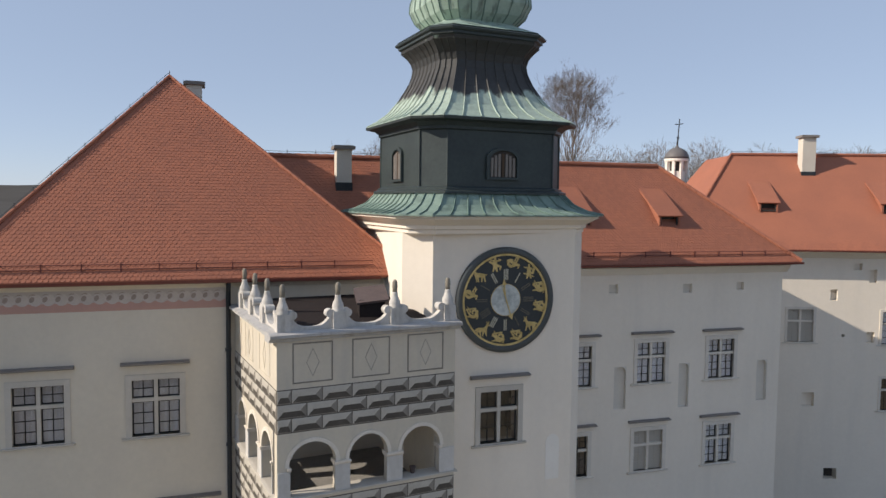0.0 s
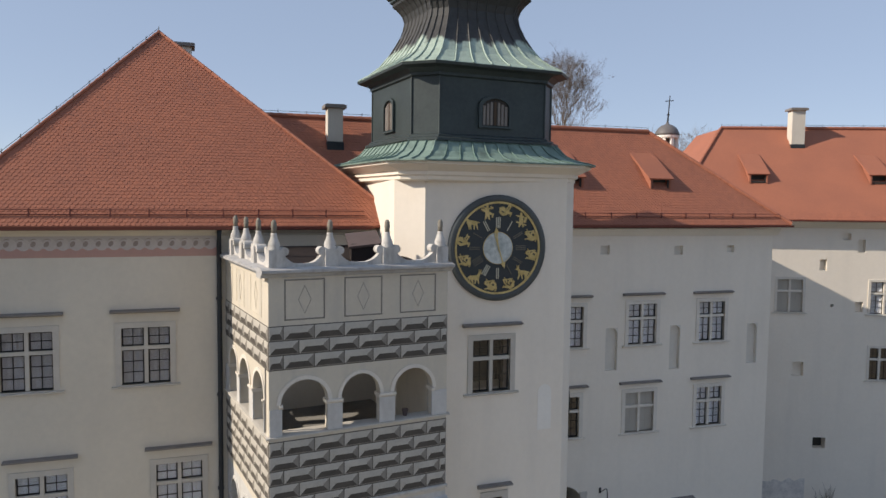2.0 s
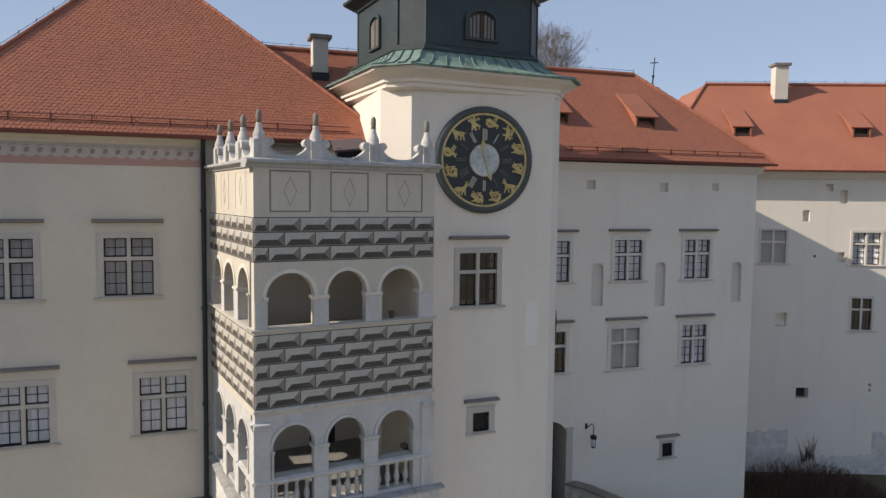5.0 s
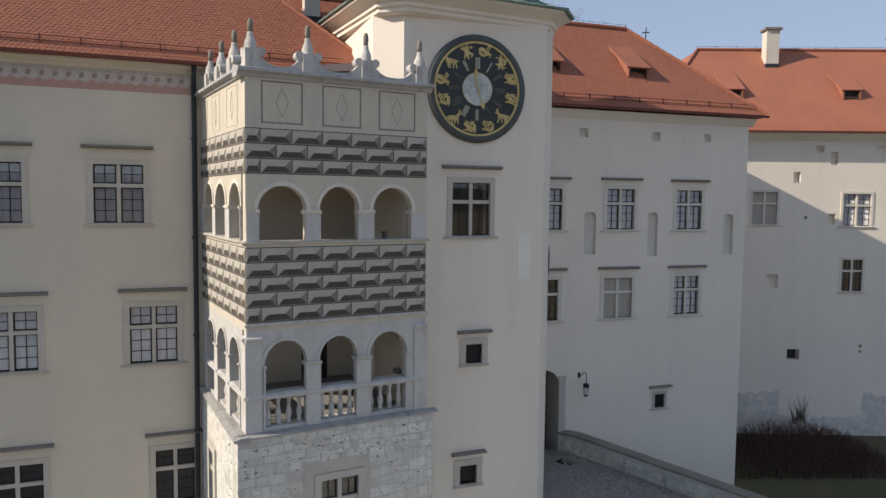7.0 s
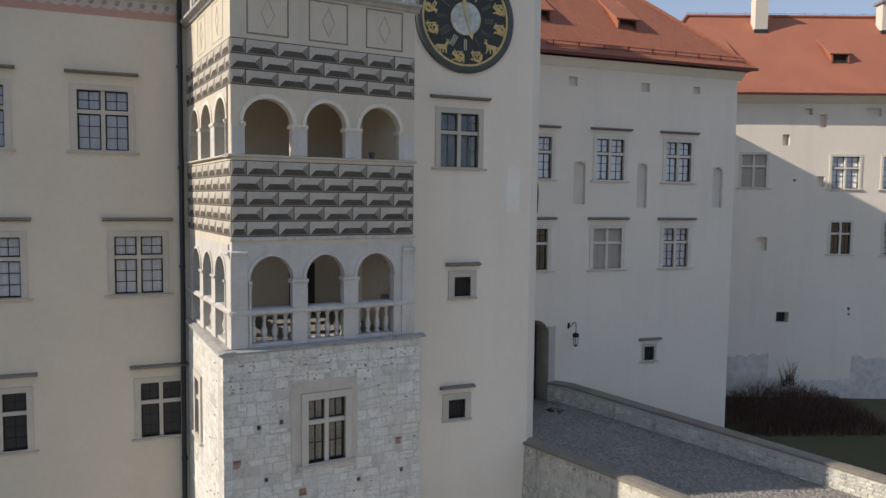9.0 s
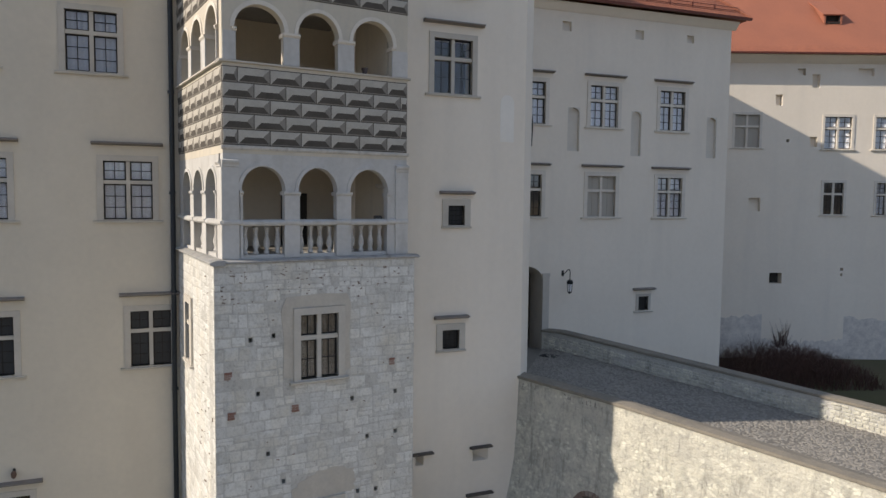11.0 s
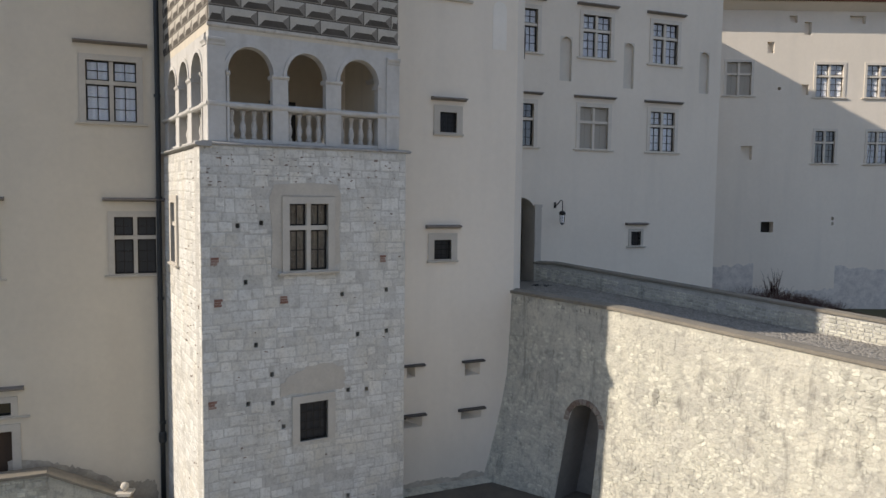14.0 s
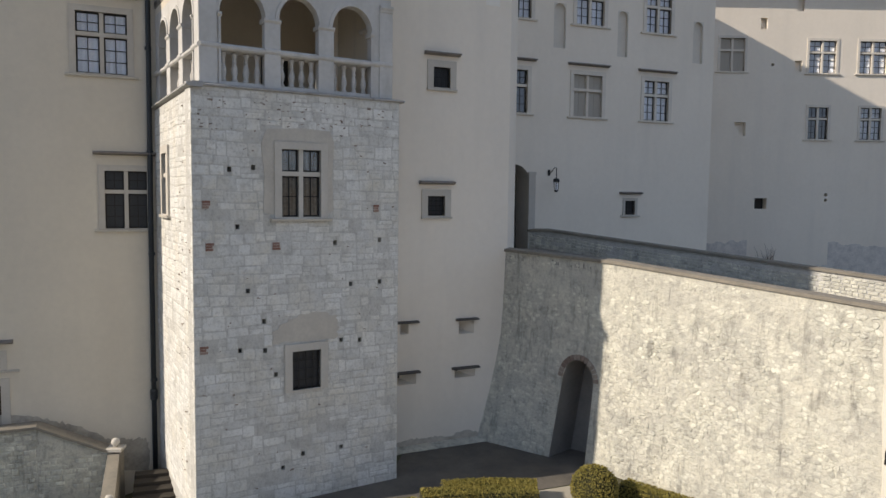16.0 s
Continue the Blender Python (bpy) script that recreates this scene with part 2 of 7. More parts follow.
M_RUBBLE = rubble_limestone("rubble_limestone", (0.755, 0.74, 0.63), "object", 0.55)
M_RUBBLE_MANY = rubble_limestone("rubble_stones", (0.755, 0.74, 0.63), "island", 0.55)
M_STONE = rubble_limestone("limestone", (0.755, 0.745, 0.705), "object", 0.6, 0.5, 0.80, 0.12, (0.66, 0.60, 0.485))
M_STONE_MANY = rubble_limestone("limestone_blocks", (0.755, 0.745, 0.705), "island", 0.6, 0.5, 0.80, 0.12, (0.66, 0.60, 0.485))
M_MORTAR = rubble_limestone("lime_mortar", (0.62, 0.605, 0.565), "", 0.8, 0.6, 0.8, 0.12, (0.54, 0.515, 0.455))
M_RUBBLE_BACK = rubble_limestone("rubble_bedding", (0.70, 0.675, 0.575), "", 0.9)


def two_tone_copper():
    """Pale verdigris low on each roof, dark brown-black above a ragged line."""
    m = bpy.data.materials.new("two_tone_copper")
    m.use_nodes = True
    nt = m.node_tree
    b = nt.nodes["Principled BSDF"]
    b.inputs["Roughness"].default_value = 0.6
    tc, sep, no, fine_n = (nt.nodes.new(k) for k in ("ShaderNodeTexCoord", "ShaderNodeSeparateXYZ", "ShaderNodeTexNoise", "ShaderNodeTexNoise"))
    mp = nt.nodes.new("ShaderNodeMapping")
    mp.inputs["Scale"].default_value = (2.2, 2.2, 0.5)
    no.inputs["Scale"].default_value, no.inputs["Detail"].default_value = 1.0, 5
    fine_n.inputs["Scale"].default_value, fine_n.inputs["Detail"].default_value = 9.0, 5
    nt.links.new(tc.outputs["Object"], sep.inputs[0])
    nt.links.new(tc.outputs["Object"], mp.inputs[0])
    nt.links.new(mp.outputs[0], no.inputs["Vector"])
    nt.links.new(tc.outputs["Object"], fine_n.inputs["Vector"])
    band = nt.nodes.new("ShaderNodeMath")
    band.operation = "MULTIPLY_ADD"
    band.inputs[1].default_value = 1.3
    nt.links.new(no.outputs[0], band.inputs[0])
    nt.links.new(sep.outputs["Z"], band.inputs[2])
    rp = nt.nodes.new("ShaderNodeValToRGB")
    mr = nt.nodes.new("ShaderNodeMapRange")
    mr.inputs["From Min"].default_value, mr.inputs["From Max"].default_value = 26.2, 31.7
    nt.links.new(band.outputs[0], mr.inputs["Value"])
    nt.links.new(mr.outputs[0], rp.inputs[0])
    e = rp.color_ramp.elements
    e[0].position, e[0].color = 0.0, (0.40, 0.53, 0.45, 1)
    e[1].position, e[1].color = 1.0, (0.26, 0.38, 0.31, 1)
    for pos, col in ((0.285, (0.50, 0.62, 0.53, 1)), (0.31, (0.065, 0.064, 0.064, 1)), (0.64, (0.045, 0.05, 0.05, 1)), (0.66, (0.36, 0.47, 0.39, 1)), (0.74, (0.28, 0.40, 0.33, 1))):
        x = e.new(pos)
        x.color = col
    mix = nt.nodes.new("ShaderNodeMix")
    mix.data_type, mix.blend_type = "RGBA", "MULTIPLY"
    mix.inputs["Factor"].default_value = 0.55
    nt.links.new(rp.outputs[0], mix.inputs["A"])
    nt.links.new(fine_n.outputs[0], mix.inputs["B"])
    nt.links.new(mix.outputs["Result"], b.inputs["Base Color"])
    return m


M_COPPER_T = two_tone_copper()
M_COPPER_O = material("streaked_copper", (0.36, 0.47, 0.40), 0.6, (0.24, 0.34, 0.29), big=1.4, fine=8, streak=((0.04, 0.05, 0.05), 0.85, 3.2, 0.3), bump=0.2, spec=0.4)

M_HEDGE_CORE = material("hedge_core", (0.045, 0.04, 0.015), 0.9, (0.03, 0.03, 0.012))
M_TWIG_D = material("dark_shrub_twigs", (0.125, 0.070, 0.056), 0.9, (0.08, 0.05, 0.042), island=0.5)
M_GREYSTONE_D = material("grey_dome_metal", (0.16, 0.15, 0.15), 0.5, (0.11, 0.105, 0.10))

M_FAR_TWIG = material("far_bare_twigs", (0.21, 0.18, 0.16), 0.95, (0.15, 0.13, 0.115), island=0.4, bump=0.0)
M_FIELD = material("dry_winter_meadow", (0.22, 0.18, 0.12), 0.95, (0.16, 0.13, 0.09), big=0.05, fine=0.6, bump=0.0)
M_FOREST = material("distant_bare_forest", (0.060, 0.052, 0.045), 0.95, (0.045, 0.042, 0.036), big=0.02, fine=0.2, bump=0.0)
# wall plaster made darker, painting the recess shade into niches and beam holes
M_NICHE_SHADE = material("niche_plaster", (0.68, 0.63, 0.55), 0.9, (0.60, 0.56, 0.50), big=1, fine=8)
M_FLASHING = material("grey_flashing", (0.30, 0.305, 0.31), 0.6, (0.42, 0.40, 0.365), big=3, fine=14, streak=((0.16, 0.145, 0.12), 0.6, 4.0, 3.0))
M_LIME = material("old_limewash", (0.575, 0.56, 0.535), 0.9, (0.455, 0.443, 0.42), big=1.0, fine=9, streak=((0.34, 0.32, 0.285), 0.45, 3.0, 0.8), bump=0.35)
M_PALE = material("fresh_limewash", (0.84, 0.80, 0.73), 0.9, (0.77, 0.73, 0.665), big=1.5, fine=10, bump=0.2)
M_PIT = material("eroded_pit", (0.16, 0.125, 0.10), 0.95, (0.30, 0.24, 0.20), big=4, fine=20, island=0.4)
M_TRIM = material("pale_window_surround", (0.72, 0.665, 0.585), 0.9, (0.61, 0.56, 0.49), big=2, fine=14, bump=0.2)
M_BEIGE = material("beige_window_board", (0.430, 0.396, 0.344), 0.8, (0.42, 0.39, 0.34), big=3, fine=12)
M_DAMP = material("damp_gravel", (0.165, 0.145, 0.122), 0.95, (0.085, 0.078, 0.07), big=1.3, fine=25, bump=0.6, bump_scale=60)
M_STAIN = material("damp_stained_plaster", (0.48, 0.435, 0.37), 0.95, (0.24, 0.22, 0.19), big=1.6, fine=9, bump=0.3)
M_FOOT = material("dirty_foot_plaster", (0.60, 0.54, 0.46), 0.95, (0.36, 0.32, 0.27), big=1.8, fine=8, bump=0.3)
# dirty stone, its colour darkened further to stand in for missing shade
M_SHADED_STEP = material("dirty_step_stone", (0.055, 0.047, 0.037), 0.95, (0.035, 0.03, 0.025), big=1.5, fine=10, bump=0.6)
M_GRAVEL = material("pale_garden_gravel", (0.42, 0.38, 0.31), 0.95, (0.34, 0.31, 0.26), big=0.3, fine=14, bump=0.5, bump_scale=50)


# ---- building blocks ----
def box(bm, x0, x1, y0, y1, z0, z1, m=None):
    v = [bm.verts.new((x, y, z)) for x in (x0, x1) for y in (y0, y1) for z in (z0, z1)]
    if m is not None:
        for q in v:
            q.co = m @ q.co
    for f in ((0, 1, 3, 2), (4, 6, 7, 5), (0, 4, 5, 1), (2, 3, 7, 6), (0, 2, 6, 4), (1, 5, 7, 3)):
        bm.faces.new([v[i] for i in f])
    return v


def prism(bm, pts, z0, z1):
    """An upright prism over a plan polygon; z1 may be a list of heights."""
    n = len(pts)
    tops = z1 if isinstance(z1, (list, tuple)) else [z1] * n
    a = [bm.verts.new((x, y, z0)) for x, y in pts]
    b = [bm.verts.new((p[0], p[1], z)) for p, z in zip(pts, tops)]
    bm.faces.new(a[::-1])
    bm.faces.new(b)
    for i in range(n):
        j = (i + 1) % n
        bm.faces.new((a[i], a[j], b[j], b[i]))


def slab(bm, quad, thick):
    """A flat plate of that thickness under a polygon in space."""
    q = [Vector(p) for p in quad]
    n = (q[1] - q[0]).cross(q[2] - q[0]).normalized()
    a = [bm.verts.new(p) for p in q]
    b = [bm.verts.new(p - n * thick) for p in q]
    bm.faces.new(a)
    bm.faces.new(b[::-1])
    k = len(q)
    for i in range(k):
        j = (i + 1) % k
        bm.faces.new((a[j], a[i], b[i], b[j]))


def lathe(bm, profile, n=12, m=None, start=0.0):
    """Rings of (radius, z) joined round the z axis."""
    rings = []
    for r, z in profile:
        ring = []
        for i in range(n):
            a = start + math.tau * i / n
            p = Vector((r * math.cos(a), r * math.sin(a), z))
            ring.append(bm.verts.new(m @ p if m is not None else p))
        rings.append(ring)
    for a, b in zip(rings, rings[1:]):
        for i in range(n):
            j = (i + 1) % n
            bm.faces.new((a[i], a[j], b[j], b[i]))
    bm.faces.new(rings[0][::-1])
    bm.faces.new(rings[-1])


def link(name, bm, mats, parent=None, label="", smooth=False):
    bmesh.ops.recalc_face_normals(bm, faces=bm.faces)
    me = bpy.data.meshes.new(name)
    bm.to_mesh(me)
    bm.free()
    for m in mats if isinstance(mats, (list, tuple)) else (mats,):
        me.materials.append(m)
    if smooth:
        for p in me.polygons:
            p.use_smooth = True
    ob = new(name, me)
    ob.parent = parent
    if label:
        tagged(ob, label)
    return ob


def part(name, bm, mats, parent, label="", smooth=False):
    return link(name, bm, mats, parent, label, smooth)


def share(ob, parent, m, name=None):
    """Another object on the same mesh, and so its children."""
    c = new(name or ob.name.split(".")[0], ob.data)
    c.parent, c.matrix_basis = parent, m
    if "label" in ob:
        c["label"] = ob["label"]
    for k in ob.children:
        share(k, c, k.matrix_basis.copy())
    return c


def thing(name, m, label, category, group="", kind=""):
    ob = new(name)
    ob.matrix_world = m
    return tagged(ob, label, category, group, kind)


def holed(bm, u0, u1, z0, z1, y0, y1, holes):
    """A wall between y0 (front) and y1 with rectangular holes (ua, ub, za, zb) right through it."""
    us = sorted({u0, u1, *[h[i] for h in holes for i in (0, 1)]})
    zs = sorted({z0, z1, *[h[i] for h in holes for i in (2, 3)]})
    us, zs = [u for u in us if u0 <= u <= u1], [z for z in zs if z0 <= z <= z1]
    verts = {}

    def v(i, k, j):
        if (i, k, j) not in verts:
            verts[(i, k, j)] = bm.verts.new((us[i], (y0, y1)[k], zs[j]))
        return verts[(i, k, j)]

    def full(i, j):
        if not (0 <= i < len(us) - 1 and 0 <= j < len(zs) - 1):
            return False
        c, d = (us[i] + us[i + 1]) / 2, (zs[j] + zs[j + 1]) / 2
        return not any(a < c < b and e < d < f for a, b, e, f in holes)

    for i in range(len(us) - 1):
        for j in range(len(zs) - 1):
            if not full(i, j):
                continue
            bm.faces.new((v(i, 0, j), v(i + 1, 0, j), v(i + 1, 0, j + 1), v(i, 0, j + 1)))
            bm.faces.new((v(i, 1, j), v(i, 1, j + 1), v(i + 1, 1, j + 1), v(i + 1, 1, j)))
            for di, dj, a, b in ((-1, 0, (i, j), (i, j + 1)), (1, 0, (i + 1, j), (i + 1, j + 1)), (0, -1, (i, j), (i + 1, j)), (0, 1, (i, j + 1), (i + 1, j + 1))):
                if not full(i + di, j + dj):
                    bm.faces.new((v(a[0], 0, a[1]), v(b[0], 0, b[1]), v(b[0], 1, b[1]), v(a[0], 1, a[1])))


def arcade(bm, u0, u1, z0, z1, y0, y1, arches, spring, n=14):
    """A wall with arched openings (ua, ub, crown) that start at z0; spring is where the curve starts."""
    edges = [u0]
    for a, b, c in arches:
        edges += [a, b]
    edges.append(u1)
    for a, b in zip(edges[::2], edges[1::2]):
        box(bm, a, b, y0, y1, z0, z1)
    for a, b, crown in arches:
        mid, w, h = (a + b) / 2, (b - a) / 2, crown - spring
        arc = [(mid - w * math.cos(math.pi * i / n), spring + h * math.sin(math.pi * i / n)) for i in range(n + 1)]
        for (ua, za), (ub, zb) in zip(arc, arc[1:]):
            q = [bm.verts.new((u, y, z)) for y in (y0, y1) for u, z in ((ua, za), (ub, zb), (ub, z1), (ua, z1))]
            for f in ((0, 1, 2, 3), (7, 6, 5, 4), (0, 4, 5, 1), (3, 2, 6, 7)):
                bm.faces.new([q[i] for i in f])


LW, TW, RW, FW = (pose(x, y, 0, 0, 0, a) for x, y, a in ((-8.39, 21.65, 19), (1.71, 22.2, 20), (10.15, 30.87, 17), (22.11, 39.95, -3.6)))


# ---- further building blocks ----
def extrude(bm, profile, u0, u1):
    """A moulding: a closed (y, z) outline drawn out along u."""
    a = [bm.verts.new((u0, y, z)) for y, z in profile]
    b = [bm.verts.new((u1, y, z)) for y, z in profile]
    bm.faces.new(a)
    bm.faces.new(b[::-1])
    n = len(profile)
    for i in range(n):
        j = (i + 1) % n
        bm.faces.new((a[j], a[i], b[i], b[j]))


def plate(bm, outline, y0, y1):
    """A flat shape in the wall's plane, from a (u, z) outline, between two depths."""
    a = [bm.verts.new((u, y0, z)) for u, z in outline]
    b = [bm.verts.new((u, y1, z)) for u, z in outline]
    bm.faces.new(a)
    bm.faces.new(b[::-1])
    n = len(outline)
    for i in range(n):
        j = (i + 1) % n
        bm.faces.new((a[j], a[i], b[i], b[j]))


def tube(bm, points, radius, n=6):
    """A round bar along points; radius may be a list."""
    pts = [Vector(p) for p in points]
    rad = radius if isinstance(radius, (list, tuple)) else [radius] * len(pts)
    rings = []
    for i, p in enumerate(pts):
        d = (pts[min(i + 1, len(pts) - 1)] - pts[max(i - 1, 0)]).normalized()
        s = d.cross(Vector((0, 0, 1)) if abs(d.z) < 0.9 else Vector((1, 0, 0))).normalized()
        t = d.cross(s)
        rings.append([bm.verts.new(p + (s * math.cos(math.tau * k / n) + t * math.sin(math.tau * k / n)) * rad[i]) for k in range(n)])
    for a, b in zip(rings, rings[1:]):
        for k in range(n):
            j = (k + 1) % n
            bm.faces.new((a[k], a[j], b[j], b[k]))
    bm.faces.new(rings[0][::-1])
    bm.faces.new(rings[-1])


def sheet(name, verts, faces, mats, parent, kind="", label=""):
    """A mesh straight from computed vertices and faces."""
    me = bpy.data.meshes.new(name)
    me.from_pydata(verts, [], faces)
    for m in mats if isinstance(mats, (list, tuple)) else (mats,):
        me.materials.append(m)
    ob = new(name, me)
    ob.parent = parent
    return tagged(ob, label, kind=kind)


# ---- windows ----
def window(parent, u, z, w, h, hood=0.0, rise=0.0, blind="", bars=(2, 2, 3), split=0.36, surround=0.17, sill=0.12, m=None, grille=False, trim=None, boarded=False, clear=False, cloth=None, glass=None):
    """A stone cross window. u: centre, z: foot of the glass; hood: width of its slab, rise: its height above the foot."""
    s, a, b = surround, -w / 2, w / 2
    trim = trim or M_DRESSED
    bm = bmesh.new()
    holed(bm, a - s, b + s, -0.03, h + s, -0.035, 0.2, [(a, b, 0.0, h)])
    win = part("window", bm, trim, parent)
    win.matrix_basis = (m or Matrix.Identity(4)) @ Matrix.Translation((u, 0, z))
    q, zs = 0.055, h * (1 - split)
    lights = [(a, -q, zs + q, h), (q, b, zs + q, h), (a, -q, 0, zs - q), (q, b, 0, zs - q)] if split else [(a, b, 0, h)]
    if split:
        bm = bmesh.new()
        holed(bm, a, b, 0.0, h, 0.02, 0.17, lights)
        part("mullion", bm, trim, win)
    if sill:
        bm = bmesh.new()
        extrude(bm, [(-0.09, -0.045), (-0.075, -0.10), (0.15, -0.10), (0.15, -0.034), (-0.06, -0.034)], a - s - sill, b + s + sill)
        part("sill", bm, trim, win)
    if hood:
        bm = bmesh.new()
        extrude(bm, [(-0.20, rise - 0.005), (-0.20, rise - 0.045), (-0.14, rise - 0.05), (-0.08, rise - 0.085), (0.02, rise - 0.085), (0.02, rise + 0.03)], -hood / 2, hood / 2)
        part("hood", bm, M_HOOD, win, "thin dark slab hood")
    for k, (p, e, r, t) in enumerate(lights):
        nx, nz, f = bars[0], bars[1] if k < 2 else bars[2], 0.03
        cw, ch = (e - p - 2 * f) / nx, (t - r - 2 * f) / nz
        bm = bmesh.new()
        holed(bm, p + 0.001, e - 0.001, r + 0.001, t - 0.001, 0.108, 0.145, [(p + f + cw * i + 0.011, p + f + cw * (i + 1) - 0.011, r + f + ch * j + 0.010, r + f + ch * (j + 1) - 0.010) for i in range(nx) for j in range(nz)])
        part("casement", bm, M_BEIGE if boarded else M_BAR, win)
        bm = bmesh.new()
        box(bm, p + 0.01, e - 0.01, 0.124, 0.132, r + 0.01, t - 0.01)
        pane = part("pane", bm, M_BEIGE if boarded else M_GLASS_CLEAR if blind or clear else glass or M_GLASS, win)
        pane.visible_shadow = boarded or not (blind or clear)
        if blind:
            bm = bmesh.new()
            n = 8
            back = [(p + (e - p) * i / n, 0.148 + 0.012 * (i % 2), zz) for zz in (r, t) for i in range(n + 1)]
            vs = [bm.verts.new(c) for c in back] + [bm.verts.new((x, y + 0.006, zz)) for x, y, zz in back]
            k2 = 2 * (n + 1)
            for i in range(n):
                bm.faces.new((vs[i], vs[i + 1], vs[n + 2 + i], vs[n + 1 + i]))
                bm.faces.new((vs[k2 + i + 1], vs[k2 + i], vs[k2 + n + 1 + i], vs[k2 + n + 2 + i]))
            part("blind", bm, cloth or M_BLIND, win, blind)
        if grille:
            bm = bmesh.new()
            holed(bm, p, e, r, t, 0.03, 0.05, [(p + (e - p) * i / 4 + 0.012, p + (e - p) * (i + 1) / 4 - 0.012, r + (t - r) * j / 4 + 0.012, r + (t - r) * (j + 1) / 4 - 0.012) for i in range(4) for j in range(4)])
            part("grille", bm, M_IRON, win, "black iron grille")
    return win


# ---- roofs ----
def tile_mesh(w, g, lift):
    """One plain clay tile with a rounded tail: verts and faces, foot at the origin, up the slope along y."""
    x, l = w / 2 - 0.004, g + 0.05
    top = [(-x, l, 0.004), (x, l, 0.004), (x, 0.075, lift * 0.8), (x * 0.68, 0.022, lift), (0, 0, lift), (-x * 0.68, 0.022, lift), (-x, 0.075, lift * 0.8)]
    low = [(a, b, c - 0.014) for a, b, c in top]
    v = top + low
    f = [(6, 5, 4, 3, 2, 1, 0)[::-1][::-1]] + [(i, i + 1, i + 8, i + 7) for i in range(1, 6)] + [(6, 0, 7, 13)]
    return v, f


def tiled(parent, origin, along, up, poly, w=0.18, g=0.16, lift=0.034, rows=0, seed=1):
    """Lays tiles over a slope. poly: convex outline in (along, up) metres; the first rows are tiles of their own."""
    rng = random.Random(seed)
    ex, ey = Vector(along).normalized(), Vector(up).normalized()
    ez = ex.cross(ey)
    o = Vector(origin)
    tv, tf = tile_mesh(w, g, lift)
    amax, bmax = max(p[0] for p in poly), max(p[1] for p in poly)
    amin = min(p[0] for p in poly)

    def inside(a, b):
        for (x0, y0), (x1, y1) in zip(poly, poly[1:] + poly[:1]):
            if (x1 - x0) * (b - y0) - (y1 - y0) * (a - x0) < -0.03:
                return False
        return True

    one = None
    verts, faces = [], []
    r, b = 0, 0.0
    while b < bmax:
        a = amin + (w / 2 if r % 2 else 0.0)
        while a < amax:
            if inside(a, b + g * 0.6):
                jx, jz = rng.uniform(-0.003, 0.003), rng.uniform(0, 0.004)
                if r < rows:
                    m = Matrix((ex, ey, ez)).transposed().to_4x4()
                    m.translation = o + ex * (a + jx) + ey * b + ez * jz
                    if one is None:
                        one = sheet("tile", tv, tf, M_TILE_P, parent)
                        one.matrix_basis = m
                    else:
                        share(one, parent, m, "tile")
                else:
                    k = len(verts)
                    for x, y, z in tv:
                        verts.append(o + ex * (a + jx + x) + ey * (b + y) + ez * (z + jz))
                    faces += [tuple(i + k for i in f) for f in tf]
            a += w
        r, b = r + 1, b + g
    sheet("tiles", [tuple(v) for v in verts], faces, M_TILE, parent, "stuff", "overlapping red clay plain tiles")


def ridge(parent, a, b, radius=0.055, spikes=0.0):
    """Half-round capping tiles along a ridge or hip, with small lightning spikes where wanted."""
    a, b = Vector(a), Vector(b)
    n = max(2, int((b - a).length / 0.36))
    bm = bmesh.new()
    for i in range(n):
        p, q = a.lerp(b, i / n), a.lerp(b, (i + 1.08) / n)
        tube(bm, [p, q], [radius * 1.12, radius * 0.95], 8)
    part("ridge_tiles", bm, M_TILE, parent, "half-round clay ridge tiles")
    if spikes:
        bm = bmesh.new()
        k = int((b - a).length / spikes)
        for i in range(k + 1):
            p = a.lerp(b, i / max(k, 1))
            tube(bm, [p + Vector((0, 0, radius * 0.7)), p + Vector((0, 0, radius + 0.14))], 0.014, 4)
        tube(bm, [a + Vector((0, 0, radius + 0.08)), b + Vector((0, 0, radius + 0.08))], 0.008, 4)
        part("lightning_wire", bm, M_PIPE, parent, "thin wire on short clips")


def guard(parent, u0, u1, y, z, step=1.05):
    """A snow guard: two rails on raking posts above an eave."""
    for dz in (0.06, 0.20):
        bm = bmesh.new()
        tube(bm, [(u0, y, z + dz), (u1, y, z + dz)], 0.016, 6)
        part("snow_rail", bm, M_RAIL, parent, "red painted snow guard rail")
    bm = bmesh.new()
    box(bm, -0.018, 0.018, -0.02, 0.02, -0.02, 0.24)
    tube(bm, [(0, 0, 0.2), (0, 0.2, 0.17)], 0.012, 4)
    first = part("snow_post", bm, M_RAIL, parent)
    first.matrix_basis = Matrix.Translation((u0 + 0.3, y, z))
    for i in range(1, int((u1 - u0 - 0.4) / step)):
        share(first, parent, Matrix.Translation((u0 + 0.3 + i * step, y, z)))


def chimney(parent, u0, u1, v0, v1, z0, z1):
    bm = bmesh.new()
    box(bm, u0, u1, v0, v1, z0, z1 - 0.16)
    c = part("chimney", bm, M_CHIMNEY, parent, "pale rendered chimney with slab cap")
    bm = bmesh.new()
    box(bm, u0 - 0.13, u1 + 0.13, v0 - 0.13, v1 + 0.13, z1 - 0.158, z1 - 0.03)
    box(bm, u0 - 0.06, u1 + 0.06, v0 - 0.06, v1 + 0.06, z1 - 0.03, z1)
    part("cap", bm, M_HOOD, c)
    bm = bmesh.new()
    box(bm, u0 - 0.03, u1 + 0.03, v0 - 0.03, v1 + 0.03, z0, z0 + 0.42)
    part("flashing", bm, M_PIPE, c)


